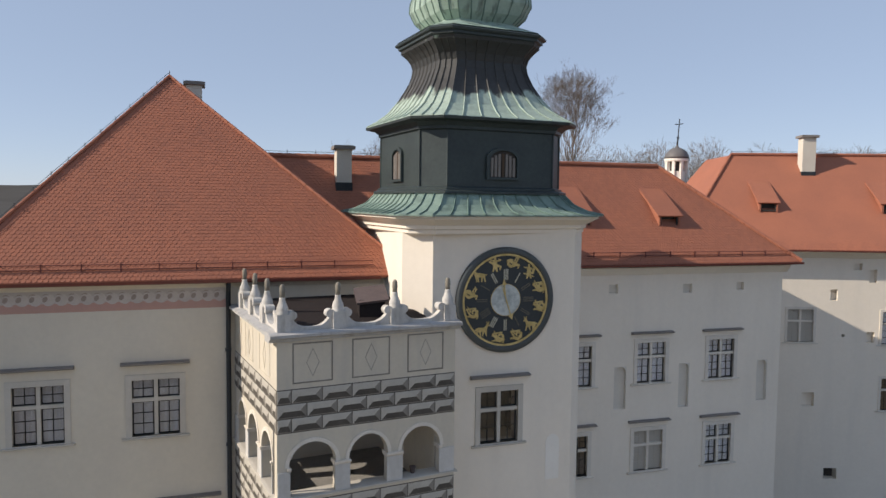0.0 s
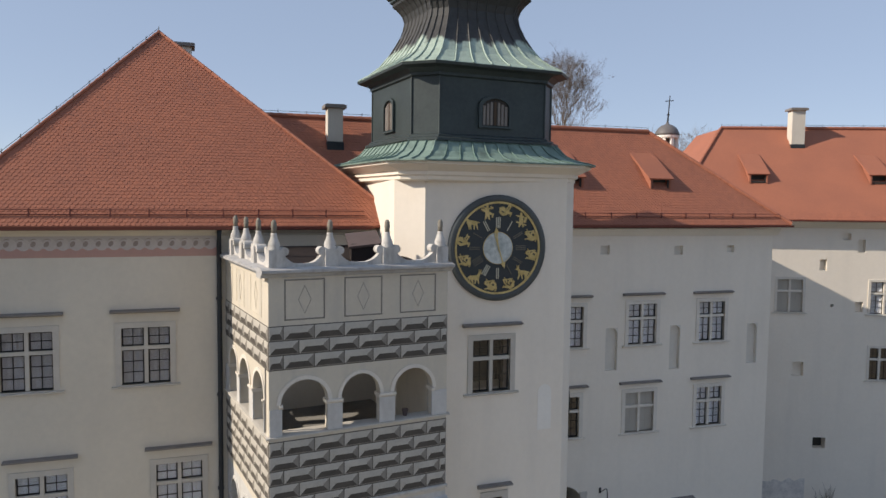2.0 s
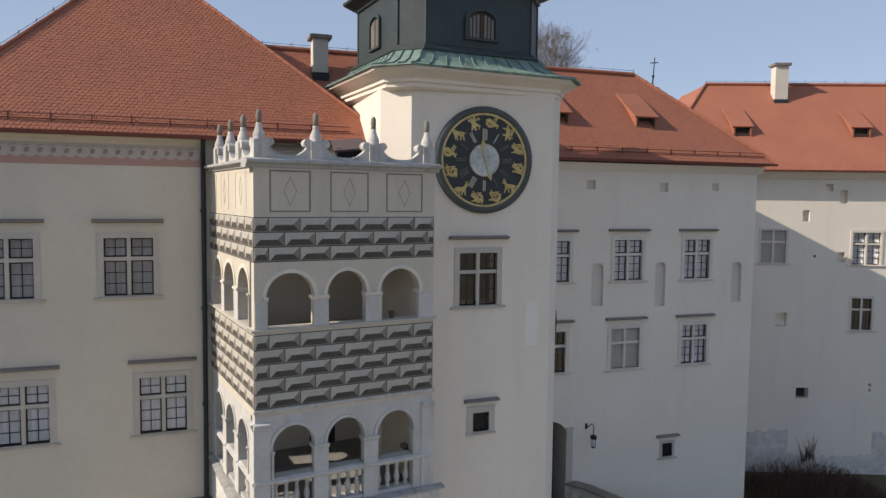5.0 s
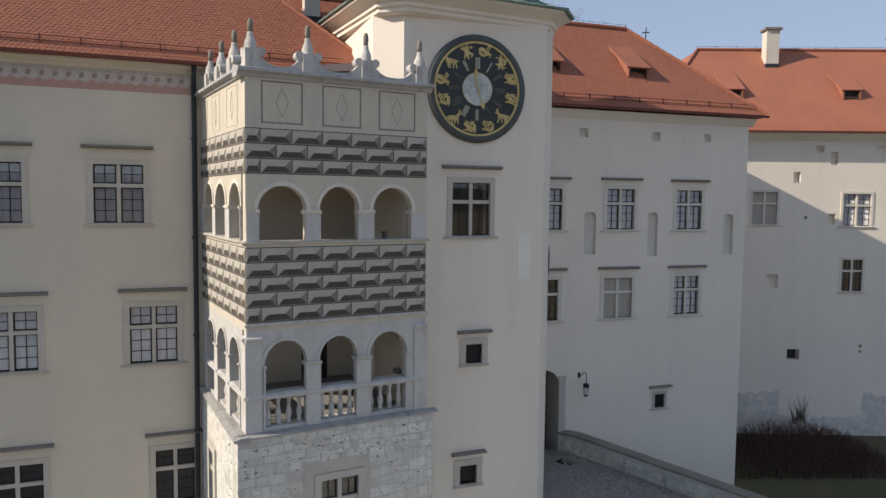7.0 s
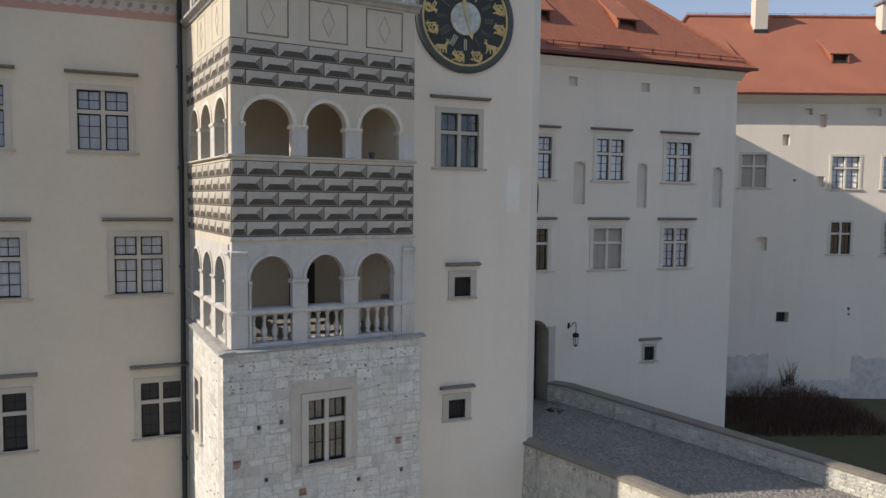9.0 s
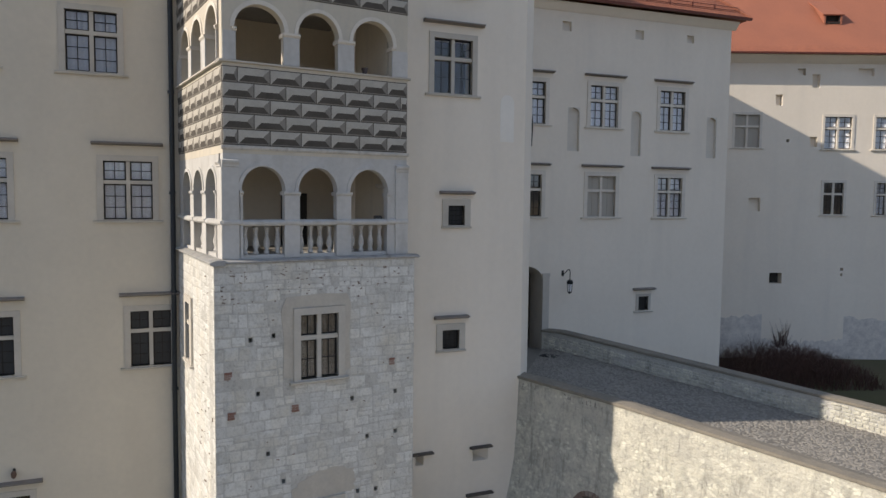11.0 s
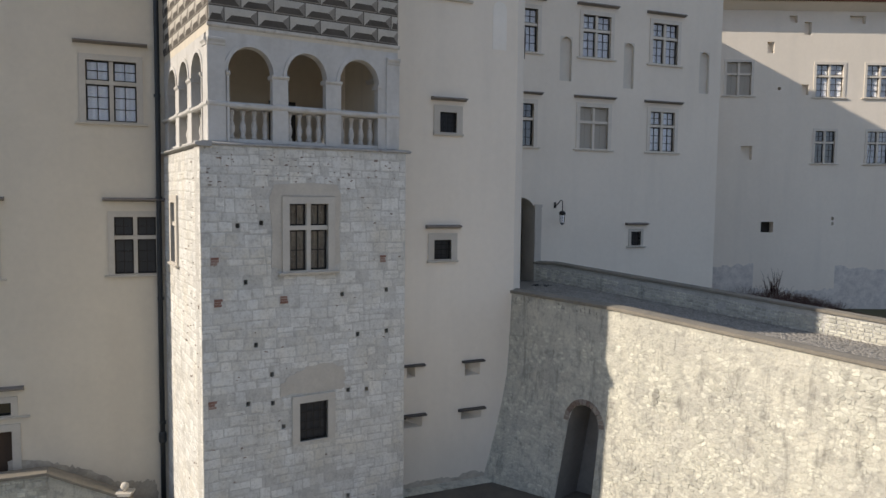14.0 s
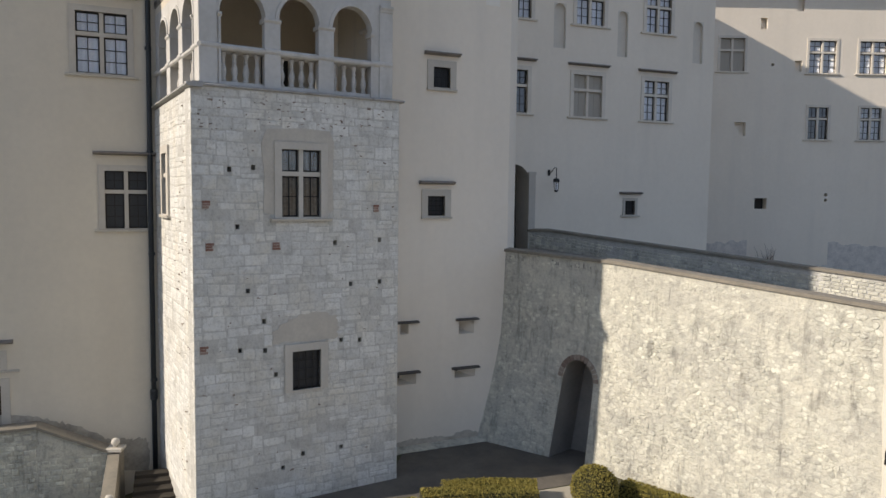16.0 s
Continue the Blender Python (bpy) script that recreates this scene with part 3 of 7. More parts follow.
def dormer(parent, u, v, z, w, deep, slope, h=0.42):
    """A small shed dormer with tiled lid. v, z: foot of its front on the slope; slope: the main roof's rise per metre."""
    bm = bmesh.new()
    t = (slope * deep - h) / deep
    a, b = u - w / 2, u + w / 2
    for x0, x1 in ((a, a + 0.09), (b - 0.09, b)):
        q = [bm.verts.new(c) for x in (x0, x1) for c in ((x, v, z - 0.05), (x, v, z + h), (x, v + deep, z + slope * deep))]
        for f in ((0, 1, 2), (5, 4, 3), (0, 3, 4, 1), (1, 4, 5, 2), (2, 5, 3, 0)):
            bm.faces.new([q[i] for i in f])
    d = part("dormer", bm, M_TILE, parent, "shed dormer with dark opening")
    bm = bmesh.new()
    slab(bm, [(a - 0.1, v - 0.06, z + h + 0.02 - 0.06 * t), (b + 0.1, v - 0.06, z + h + 0.02 - 0.06 * t), (b + 0.1, v + deep + 0.1, z + slope * deep + 0.05), (a - 0.1, v + deep + 0.1, z + slope * deep + 0.05)], 0.07)
    part("lid", bm, M_TILE, d)
    bm = bmesh.new()
    holed(bm, a + 0.09, b - 0.09, z - 0.02, z + h - 0.01, v + 0.05, v + 0.10, [(a + 0.16, b - 0.16, z + 0.06, z + h - 0.06)])
    part("shutter", bm, M_DARK, d)
    bm = bmesh.new()
    box(bm, a + 0.1, b - 0.1, v + 0.3, v + 0.33, z, z + h)
    part("back_board", bm, M_DARK, d)


def slope_up(rise, run):
    return Vector((0, run, rise)).normalized()


# ---- west wing: tall hipped wing beside the loggia ----
west = thing("castle_wing", LW, "cream plastered castle wing with tall hipped red tile roof", "castle wing")
L_WINDOWS = [(-3.80, 16.50, 1.36, 1.72), (-0.61, 16.50, 1.36, 1.72), (-3.50, 12.24, 1.36, 1.72), (0.29, 12.24, 1.34, 1.72), (-3.45, 7.80, 1.36, 1.68), (0.85, 7.80, 1.14, 1.68)]
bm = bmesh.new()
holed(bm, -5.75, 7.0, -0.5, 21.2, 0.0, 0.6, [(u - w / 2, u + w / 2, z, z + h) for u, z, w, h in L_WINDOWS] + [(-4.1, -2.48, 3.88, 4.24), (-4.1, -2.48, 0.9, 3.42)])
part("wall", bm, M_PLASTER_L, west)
# stretch added out of view, only to cast shade on the loggia's side
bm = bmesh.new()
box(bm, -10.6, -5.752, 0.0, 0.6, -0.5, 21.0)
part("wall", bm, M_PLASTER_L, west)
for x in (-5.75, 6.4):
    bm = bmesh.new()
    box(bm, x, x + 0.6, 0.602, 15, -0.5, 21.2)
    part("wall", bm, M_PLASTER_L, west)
# near-black backing, room shade painted in behind the windows
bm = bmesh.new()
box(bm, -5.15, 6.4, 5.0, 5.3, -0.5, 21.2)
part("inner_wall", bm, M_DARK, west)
for k, (u, z, w, h) in enumerate(L_WINDOWS):
    window(west, u, z, w, h, hood=1.95 if k < 5 else 1.72, rise=h + 0.54, blind="pale lowered blind behind the glass" if k < 4 else "", bars=(2, 2, 3), cloth=M_BLIND_D if k < 2 else None, glass=M_PANE_D if k > 3 else None)
window(west, -3.29, 3.88, 1.62, 0.36, hood=2.3, rise=0.80, split=0, bars=(3, 1, 1), sill=0.3)
bm = bmesh.new()
holed(bm, -4.32, -2.26, 0.9, 3.62, -0.04, 0.25, [(-4.1, -2.48, 0.9, 3.42)])
door = part("door", bm, M_DRESSED, west, "dark wooden door in a stone surround")
for a, b in ((-4.09, -3.3), (-3.28, -2.49)):
    bm = bmesh.new()
    holed(bm, a, b, 0.9, 3.41, 0.1, 0.17, [(a + 0.12, b - 0.12, 2.3, 3.2), (a + 0.12, b - 0.12, 1.05, 2.1)])
    box(bm, a + 0.121, b - 0.121, 0.13, 0.155, 1.051, 2.099)
    box(bm, a + 0.121, b - 0.121, 0.13, 0.155, 2.301, 3.199)
    part("door_leaf", bm, M_WOOD, door)
# eaves cornice and painted frieze
bm = bmesh.new()
extrude(bm, [(0.0, 20.98), (-0.05, 21.0), (-0.08, 21.05), (-0.30, 21.12), (-0.36, 21.16), (-0.36, 21.22), (0.0, 21.22)], -5.8, 6.3)
part("cornice", bm, M_PLASTER_L, west)
bm = bmesh.new()
box(bm, -5.75, 1.56, -0.005, 0.002, 20.36, 20.62)
part("frieze_band", bm, M_PINK, west, "painted dull pink band")
bm = bmesh.new()
box(bm, -5.75, 1.56, -0.007, 0.002, 20.622, 20.985)
part("frieze_band", bm, M_FRIEZE, west, "painted grey band")
n = 14
bm = bmesh.new()
plate(bm, [(0.175 * math.cos(math.tau * i / n), 20.735 + 0.175 * math.sin(math.tau * i / n)) for i in range(n)], -0.012, 0.0)
first = part("frieze_scroll", bm, M_WHITEPAINT, west, "pale painted wave scroll")
bm = bmesh.new()
plate(bm, [(-0.09 + 0.07 * math.cos(math.tau * i / n) + 0.02 * math.sin(math.tau * i / n), 20.755 + 0.085 * math.sin(math.tau * i / n)) for i in range(n)], -0.016, -0.011)
plate(bm, [(-0.16 + 0.19 * i / 6, 20.87 + 0.045 * math.sin(math.pi * i / 6)) for i in range(7)] + [(0.03 - 0.19 * i / 6, 20.87 + 0.015 * math.sin(math.pi * i / 6)) for i in range(1, 6)], -0.017, -0.011)
part("frieze_eye", bm, M_FRIEZE_D, first, "dark painted eye of the scroll")
for k in range(20):
    m = Matrix.Translation((1.27 - 0.338 * k, 0, 0))
    if k == 0:
        first.matrix_basis = m
    else:
        share(first, west, m)
# roof
AP_U, AP_V, AP_Z, EAVE = -0.32, 6.23, 28.27, 21.28
E0, E1, EV = -6.28, 7.45, -0.5
bm = bmesh.new()
slab(bm, [(E0, EV, EAVE), (E1, EV, EAVE), (AP_U, AP_V, AP_Z)], 0.10)
roof = part("roof", bm, M_TILE, west, "steep hipped roof of red clay plain tiles")
bm = bmesh.new()
slab(bm, [(E0, 16, EAVE), (E0, EV, EAVE), (AP_U, AP_V, AP_Z), (AP_U, 16, AP_Z)], 0.10)
slab(bm, [(E1, EV, EAVE), (E1, 16, EAVE), (AP_U, 16, AP_Z), (AP_U, AP_V, AP_Z)], 0.10)
part("roof", bm, M_TILE, west)
up = slope_up(AP_Z - EAVE, AP_V - EV)
SL = math.hypot(AP_Z - EAVE, AP_V - EV)
tiled(roof, (E0, EV, EAVE), (1, 0, 0), up, [(0, 0), (E1 - E0, 0), (AP_U - E0, SL)], w=0.142, g=0.14, lift=0.016, rows=3, seed=3)
ridge(west, (E0, EV, EAVE + 0.05), (AP_U, AP_V, AP_Z + 0.05), spikes=0.8)
ridge(west, (E1, EV, EAVE + 0.05), (AP_U, AP_V, AP_Z + 0.05))
ridge(west, (AP_U, AP_V, AP_Z + 0.05), (AP_U, 15.8, AP_Z + 0.05))
guard(west, -6.0, 6.05, -0.24, 21.56)
bm = bmesh.new()
extrude(bm, [(-0.62, 21.28), (-0.60, 21.20), (-0.54, 21.17), (-0.48, 21.20), (-0.46, 21.28), (-0.48, 21.28), (-0.50, 21.22), (-0.54, 21.19), (-0.58, 21.22), (-0.60, 21.28)], -6.3, 6.25)
part("gutter", bm, M_RAIL, west, "half-round red-brown gutter")
chimney(west, 0.22, 0.86, 10.3, 11.2, 26.6, 28.8)
# downpipe in the corner
bm = bmesh.new()
tube(bm, [(1.52, -0.5, 21.15), (1.52, -0.14, 20.75), (1.52, -0.12, 20.0), (1.52, -0.12, 12.3), (1.50, -0.12, 8.0), (1.50, -0.12, 0.3)], 0.075, 10)
pipe = part("downpipe", bm, M_PIPE, west, "dark metal downpipe", smooth=True)
for z in (19.0, 16.0, 13.0, 10.0, 7.0, 3.2):
    bm = bmesh.new()
    lathe(bm, [(0.095, 0), (0.095, 0.09)], 10, Matrix.Translation((1.51, -0.12, z)))
    part("clamp", bm, M_PIPE, pipe)
bm = bmesh.new()
lathe(bm, [(0.075, 0), (0.11, 0.05), (0.11, 0.3), (0.09, 0.36)], 10, Matrix.Translation((1.50, -0.12, 2.6)))
part("clamp", bm, M_PIPE, pipe)

# ---- east wing behind the bridge ----
east = thing("castle_wing", RW, "white plastered castle wing with red hipped tile roof and dormers", "castle wing")
R_WINDOWS = [(-1.62, 16.09, 1.36, 1.72), (1.89, 16.08, 1.32, 1.72), (-1.66, 12.27, 1.4, 1.73), (1.88, 12.27, 1.32, 1.72), (-5.10, 16.09, 1.3, 1.70), (-5.20, 12.28, 1.3, 1.72)]
R_NICHES = [(-3.38, -2.80, 15.02, 16.84), (-0.24, 0.29, 14.90, 16.83), (3.80, 4.36, 14.93, 16.77)]
R_BEAMS = [(-3.73, -3.30, 19.95, 20.33), (-0.16, 0.28, 19.90, 20.29), (2.56, 2.94, 19.97, 20.30)]
bm = bmesh.new()
holed(bm, -20, 5.0, -0.5, 21.0, 0.0, 0.6, [(u - w / 2, u + w / 2, z, z + h) for u, z, w, h in R_WINDOWS] + [(0.39, 0.91, 8.11, 8.72), (-5.99, -4.03, 6.3, 10.49)] + R_NICHES + R_BEAMS)
part("wall", bm, M_PLASTER, east)
bm = bmesh.new()
prism(bm, [(4.4, 0.602), (5.0, 0.602), (6.3, 6.6), (5.7, 6.6)], -0.5, 21.0)
part("wall", bm, M_PLASTER, east)
bm = bmesh.new()
box(bm, -20, 6.3, 6.602, 7.2, -0.5, 21.0)
part("wall", bm, M_PLASTER, east)
# near-black backing for the shade indoors
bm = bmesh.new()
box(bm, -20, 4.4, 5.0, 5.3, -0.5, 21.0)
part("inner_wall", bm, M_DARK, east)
for k, (u, z, w, h) in enumerate(R_WINDOWS):
    window(east, u, z, w, h, hood=2.0, rise=h + 0.46, blind="pale drawn curtain behind the glass" if k not in (2, 5) else "", bars=(2, 2, 3), trim=M_TRIM, boarded=k == 2)
window(east, 0.65, 8.11, 0.52, 0.61, hood=1.13, rise=0.98, split=0, bars=(1, 1, 1), surround=0.12, grille=True, glass=M_PANE_D)
for a, b, z0, z1 in R_NICHES:
    bm = bmesh.new()
    arcade(bm, a - 0.0, b, z0, z1 + 0.001, 0.001, 0.15, [(a + 0.02, b - 0.02, z1 - 0.01)], z1 - (b - a) / 2 + 0.02, 10)
    box(bm, a, b, 0.15, 0.2, z0, z1)
    bmesh.ops.remove_doubles(bm, verts=bm.verts, dist=0.0005)
    part("niche", bm, M_NICHE_SHADE, east, "shallow round-headed blind niche")
for a, b, z0, z1 in R_BEAMS:
    bm = bmesh.new()
    box(bm, a, b, 0.16, 0.3, z0, z1)
    part("beam_hole", bm, M_NICHE_SHADE, east, "square hole from an old beam")
# gate
bm = bmesh.new()
n = 10
GU, GR = -5.14, 0.72
arch = [(GU - GR, 6.3), (GU - GR, 9.60)] + [(GU - GR * math.cos(math.pi * i / n), 9.60 + 0.58 * math.sin(math.pi * i / n)) for i in range(1, n)] + [(GU + GR, 9.60), (GU + GR, 6.3)]
va = [[bm.verts.new((u, y, z)) for u, z in arch] for y in (-0.012, 1.15)]
for i in range(len(arch) - 1):
    bm.faces.new((va[0][i], va[0][i + 1], va[1][i + 1], va[1][i]))
gate = part("gate", bm, M_PATCH, east, "round-headed stone gateway with dark door")
bm = bmesh.new()
plate(bm, [(-5.988, 6.3), (-5.988, 10.488), (-4.032, 10.488), (-4.032, 6.3)] + arch[::-1], 0.0, 0.05)
part("gate_wall", bm, M_PLASTER, gate)
for a, b in ((GU - GR - 0.28, GU - GR + 0.004), (GU + GR - 0.004, GU + GR + 0.30)):
    bm = bmesh.new()
    box(bm, a, b, -0.07, 0.02, 6.3, 9.76)
    box(bm, a - 0.02, b + 0.02, -0.09, 0.02, 9.761, 9.88)
    part("jamb", bm, M_DRESSED, gate, "dressed stone gate jamb")
bm = bmesh.new()
plate(bm, arch, 1.08, 1.14)
leaf = part("door_leaf", bm, M_WOOD, gate)
for k in range(6):
    bm = bmesh.new()
    box(bm, GU - GR + 0.02 + 0.24 * k, GU - GR + 0.24 * k + 0.22, 1.05, 1.078, 6.3, 9.6)
    part("board", bm, M_WOOD, leaf)
bm = bmesh.new()
slab(bm, [(-20, EV, 21.2), (5.56, EV, 21.2), (0.7, 3.6, 25.45), (-20, 3.6, 25.45)], 0.10)
roof = part("roof", bm, M_TILE, east, "red clay tile roof with hipped end")
bm = bmesh.new()
slab(bm, [(5.56, EV, 21.2), (6.9, 7.1, 21.2), (0.7, 3.6, 25.45)], 0.10)
slab(bm, [(0.7, 3.6, 25.45), (6.9, 7.1, 21.2), (-20, 7.7, 21.2), (-20, 3.6, 25.45)], 0.10)
part("roof", bm, M_TILE, east)
SR = math.hypot(4.25, 4.1)
tiled(roof, (-20, EV, 21.2), (1, 0, 0), slope_up(4.25, 4.1), [(0, 0), (25.56, 0), (20.7, SR), (0, SR)], w=0.17, g=0.16, lift=0.014, rows=0, seed=4)
ridge(east, (5.56, EV, 21.25), (0.7, 3.6, 25.5), 0.08)
ridge(east, (0.7, 3.6, 25.5), (-20, 3.6, 25.5), 0.10, spikes=1.1)
guard(east, -4.9, 5.1, -0.24, 21.48, 1.2)
bm = bmesh.new()
extrude(bm, [(-0.62, 21.2), (-0.60, 21.10), (-0.46, 21.10), (-0.44, 21.2)], -5.6, 5.6)
part("gutter", bm, M_RAIL, east, "red-brown gutter")
bm = bmesh.new()
extrude(bm, [(0.0, 20.72), (-0.06, 20.75), (-0.25, 20.98), (-0.30, 21.05), (0.0, 21.05)], -5.6, 5.2)
part("cornice", bm, M_PLASTER, east)
dormer(east, -0.28, 0.95, 22.70, 1.05, 1.75, 1.036, h=0.52)
dormer(east, -4.6, 0.95, 22.70, 1.05, 1.75, 1.036, h=0.52)
chimney(east, -14.72, -14.12, 2.3, 2.95, 24.0, 25.9)
# wall lantern on a bracket
bm = bmesh.new()
tube(bm, [(-3.46, 0.0, 9.86), (-3.45, -0.10, 9.84), (-3.43, -0.22, 9.93), (-3.40, -0.34, 10.05), (-3.39, -0.44, 10.06), (-3.39, -0.50, 9.97), (-3.39, -0.50, 9.62)], 0.018, 6)
box(bm, -3.51, -3.41, -0.025, 0.0, 9.74, 9.98)
lamp = link("wall_lantern", bm, M_IRON)
lamp.matrix_world = RW
tagged(lamp, "black wrought-iron wall lantern on a curved bracket", "lamp")
bm = bmesh.new()
lathe(bm, [(0.02, 9.74), (0.13, 9.70), (0.155, 9.62), (0.14, 9.56), (0.11, 9.56)], 6, Matrix.Translation((-3.39, -0.50, -0.10)))
part("lantern_roof", bm, M_IRON, lamp)
bm = bmesh.new()
for k in range(6):
    a = math.tau * k / 6
    tube(bm, [(-3.39 + 0.115 * math.cos(a), -0.50 + 0.115 * math.sin(a), 9.47), (-3.39 + 0.09 * math.cos(a), -0.50 + 0.09 * math.sin(a), 9.12)], 0.012, 4)
lathe(bm, [(0.10, 9.20), (0.10, 9.23), (0.03, 9.15)][::-1], 6, Matrix.Translation((-3.39, -0.50, -0.10)))
part("cage", bm, M_IRON, lamp)
bm = bmesh.new()
lathe(bm, [(0.07, 9.24), (0.09, 9.55)], 6, Matrix.Translation((-3.39, -0.50, -0.10)))
part("lantern_glass", bm, M_BLIND, lamp)

# ---- north wing, beyond ----
FV = -0.75
north = thing("castle_wing", FW, "long white castle wing with red tile roof beyond the moat", "castle wing")
F_WINDOWS = [(-2.48, 16.07, 1.4, 1.84), (2.7, 16.04, 1.55, 1.80), (5.6, 16.04, 1.55, 1.80), (2.6, 12.31, 1.14, 1.8), (5.65, 12.31, 1.2, 1.8)]
F_HOLES = [(-0.92, -0.53, 18.44, 19.06), (-2.21, -1.56, 12.43, 13.21), (-0.86, -0.15, 8.28, 8.90), (0.25, 0.71, 20.15, 20.53), (1.12, 1.53, 19.47, 20.2), (3.69, 4.59, 20.13, 20.57), (1.12, 1.54, 16.12, 16.71), (3.20, 3.36, 9.05, 9.22), (3.22, 3.34, 8.75, 8.92), (-0.22, -0.06, 16.39, 16.55)]
bm = bmesh.new()
holed(bm, -9, 22, -0.5, 21.2, 0.0, 0.7, [(u - w / 2, u + w / 2, z, z + h) for u, z, w, h in F_WINDOWS] + F_HOLES)
part("wall", bm, M_PLASTER, north)
# near-black backing, its colour gives the rooms their shade
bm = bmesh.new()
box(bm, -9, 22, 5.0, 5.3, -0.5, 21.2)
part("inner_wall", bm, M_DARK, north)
for k, (u, z, w, h) in enumerate(F_WINDOWS):
    window(north, u, z, w, h, blind="pale drawn curtain behind the glass" if k in (1, 2, 4) else "", surround=0.14, trim=M_TRIM, boarded=k == 0)
for k, (a, b, z0, z1) in enumerate(F_HOLES):
    bm = bmesh.new()
    box(bm, a, b, 0.28 if k in (0, 1, 3, 4, 5, 6) else 0.5, 0.69, z0, z1)
    part("wall_hole", bm, M_PLASTER if k in (0, 1, 3, 4, 5, 6) else M_DARK, north, "small square opening")
bm = bmesh.new()
slab(bm, [(-9.6, FV, 21.28), (24, FV, 21.28), (24, 4.75, 26.75), (-5.1, 4.75, 26.75)], 0.10)
roof = part("roof", bm, M_TILE, north, "long red clay tile roof with hipped end")
bm = bmesh.new()
slab(bm, [(-9.6, 10, 21.28), (-9.6, FV, 21.28), (-5.1, 4.75, 26.75), (-5.1, 10, 26.75)], 0.10)
slab(bm, [(-5.1, 4.75, 26.75), (24, 4.75, 26.75), (24, 10, 21.3), (-5.1, 10, 21.3)], 0.10)
part("roof", bm, M_TILE, north)
SF = math.hypot(5.47, 5.7)
tiled(roof, (-9.6, FV, 21.28), (1, 0, 0), slope_up(5.47, 5.7), [(0, 0), (22, 0), (22, SF), (4.5, SF)], w=0.18, g=0.17, lift=0.013, rows=0, seed=5)
ridge(north, (-9.6, FV, 21.33), (-5.1, 4.75, 26.8), 0.08)
ridge(north, (-5.1, 4.75, 26.8), (23, 4.75, 26.8), 0.10, spikes=1.2)
bm = bmesh.new()
extrude(bm, [(FV - 0.12, 21.28), (FV - 0.10, 21.19), (FV + 0.04, 21.19), (FV + 0.06, 21.28)], -9.6, 20)
part("gutter", bm, M_RAIL, north, "red-brown gutter")
bm = bmesh.new()
extrude(bm, [(0.0, 20.8), (-0.06, 20.82), (-0.4, 21.05), (-0.60, 21.16), (-0.60, 21.2), (0.0, 21.2)], -9, 20)
part("cornice", bm, M_PLASTER, north)
chimney(north, -1.32, -0.56, 3.5, 4.2, 25.3, 27.9)
chimney(north, 6.35, 7.1, 3.5, 4.2, 25.3, 27.5)
for u in (-4.0, 2.75, 9.5):
    dormer(north, u, 1.2, 23.36, 1.05, 1.75, 0.96, h=0.5)
# bare stone showing at the foot
for a, b, z1 in ((-9, -1.2, 6.6), (3.55, 14, 6.5), (-1.2, 3.55, 5.0)):
    bm = bmesh.new()
    rng = random.Random(int(a * 10))
    k = 90
    top = [(a + (b - a) * i / k, z1 - 0.1 + 0.22 * noise.noise(Vector((i * 0.22, a, 0))) + rng.uniform(-0.03, 0.03) - (0.3 * math.sin(math.pi * i / k) if z1 > 5.5 else -0.3 * abs(i / k - 0.5))) for i in range(k + 1)]
    plate(bm, [(a, 2.0)] + top + [(b, 2.0)], -0.008, 0.0)
    part("bare_stone", bm, M_GREYSTONE, north, "patch of exposed grey stone where plaster has fallen")

# ---- clock tower ----
tower = thing("clock_tower", TW, "white octagonal clock tower with green copper onion roof", "tower")
CROWN = TW.inverted() @ pose(0.50, 24.95, 0, 0, 0, 24)


def body(out):
    """Corners of the tower's uneven octagon, grown outwards by out."""
    h = out * 0.41
    return [(-2.43 - h, -out), (2.37 + h, -out), (2.95 + out, 0.58 - h), (2.95 + out, 5.6), (2.4, 6.2 + out), (-2.4, 6.2 + out), (-3.17 - out, 5.5), (-3.17 - out, 0.74 - h)]


def loft(bm, rings, cap=True):
    """Plan polygons at heights, joined; rings: (points, z)."""
    made = [[bm.verts.new((x, y, z)) for x, y in pts] for pts, z in rings]
    for a, b in zip(made, made[1:]):
        n = len(a)
        for i in range(n):
            j = (i + 1) % n
            bm.faces.new((a[i], a[j], b[j], b[i]))
    if cap:
        bm.faces.new(made[0][::-1])
        bm.faces.new(made[-1])


def seams(parent, rings, counts, mat=None):
    """Standing seams up the faces of a lofted copper roof."""
    for side in range(8):
        k = counts[side % 2]
        for s in range(k + 1):
            f = s / k if k else 0.0
            if s == k:
                continue
            pts = []
            for ring, z in rings:
                p, q = ring[side], ring[(side + 1) % 8]
                x, y = p[0] + (q[0] - p[0]) * f, p[1] + (q[1] - p[1]) * f
                d = Vector((x, y, 0)).normalized() * 0.012
                pts.append((x + d.x, y + d.y, z + 0.012))
            bm = bmesh.new()
            tube(bm, pts, 0.024, 4)
            part("seam", bm, mat or (M_COPPER_E if s else M_COPPER), parent)


T_WINDOWS = [(-0.19, 16.18, 1.28, 1.64), (-0.03, 12.14, 0.56, 0.61), (-0.17, 8.25, 0.58, 0.60)]
T_SLOTS = [(-1.32, -1.05, 4.62, 4.96), (0.66, 1.20, 4.50, 4.93), (-1.44, -0.80, 3.05, 3.40), (0.54, 1.26, 3.10, 3.38)]
bm = bmesh.new()
holed(bm, body(0)[0][0], body(0)[1][0], -0.5, 22.9, 0.0, 0.5, [(u - w / 2, u + w / 2, z, z + h) for u, z, w, h in T_WINDOWS] + T_SLOTS)
part("wall", bm, M_PLASTER, tower)
bm = bmesh.new()
ring, inner = body(0), body(-0.5)
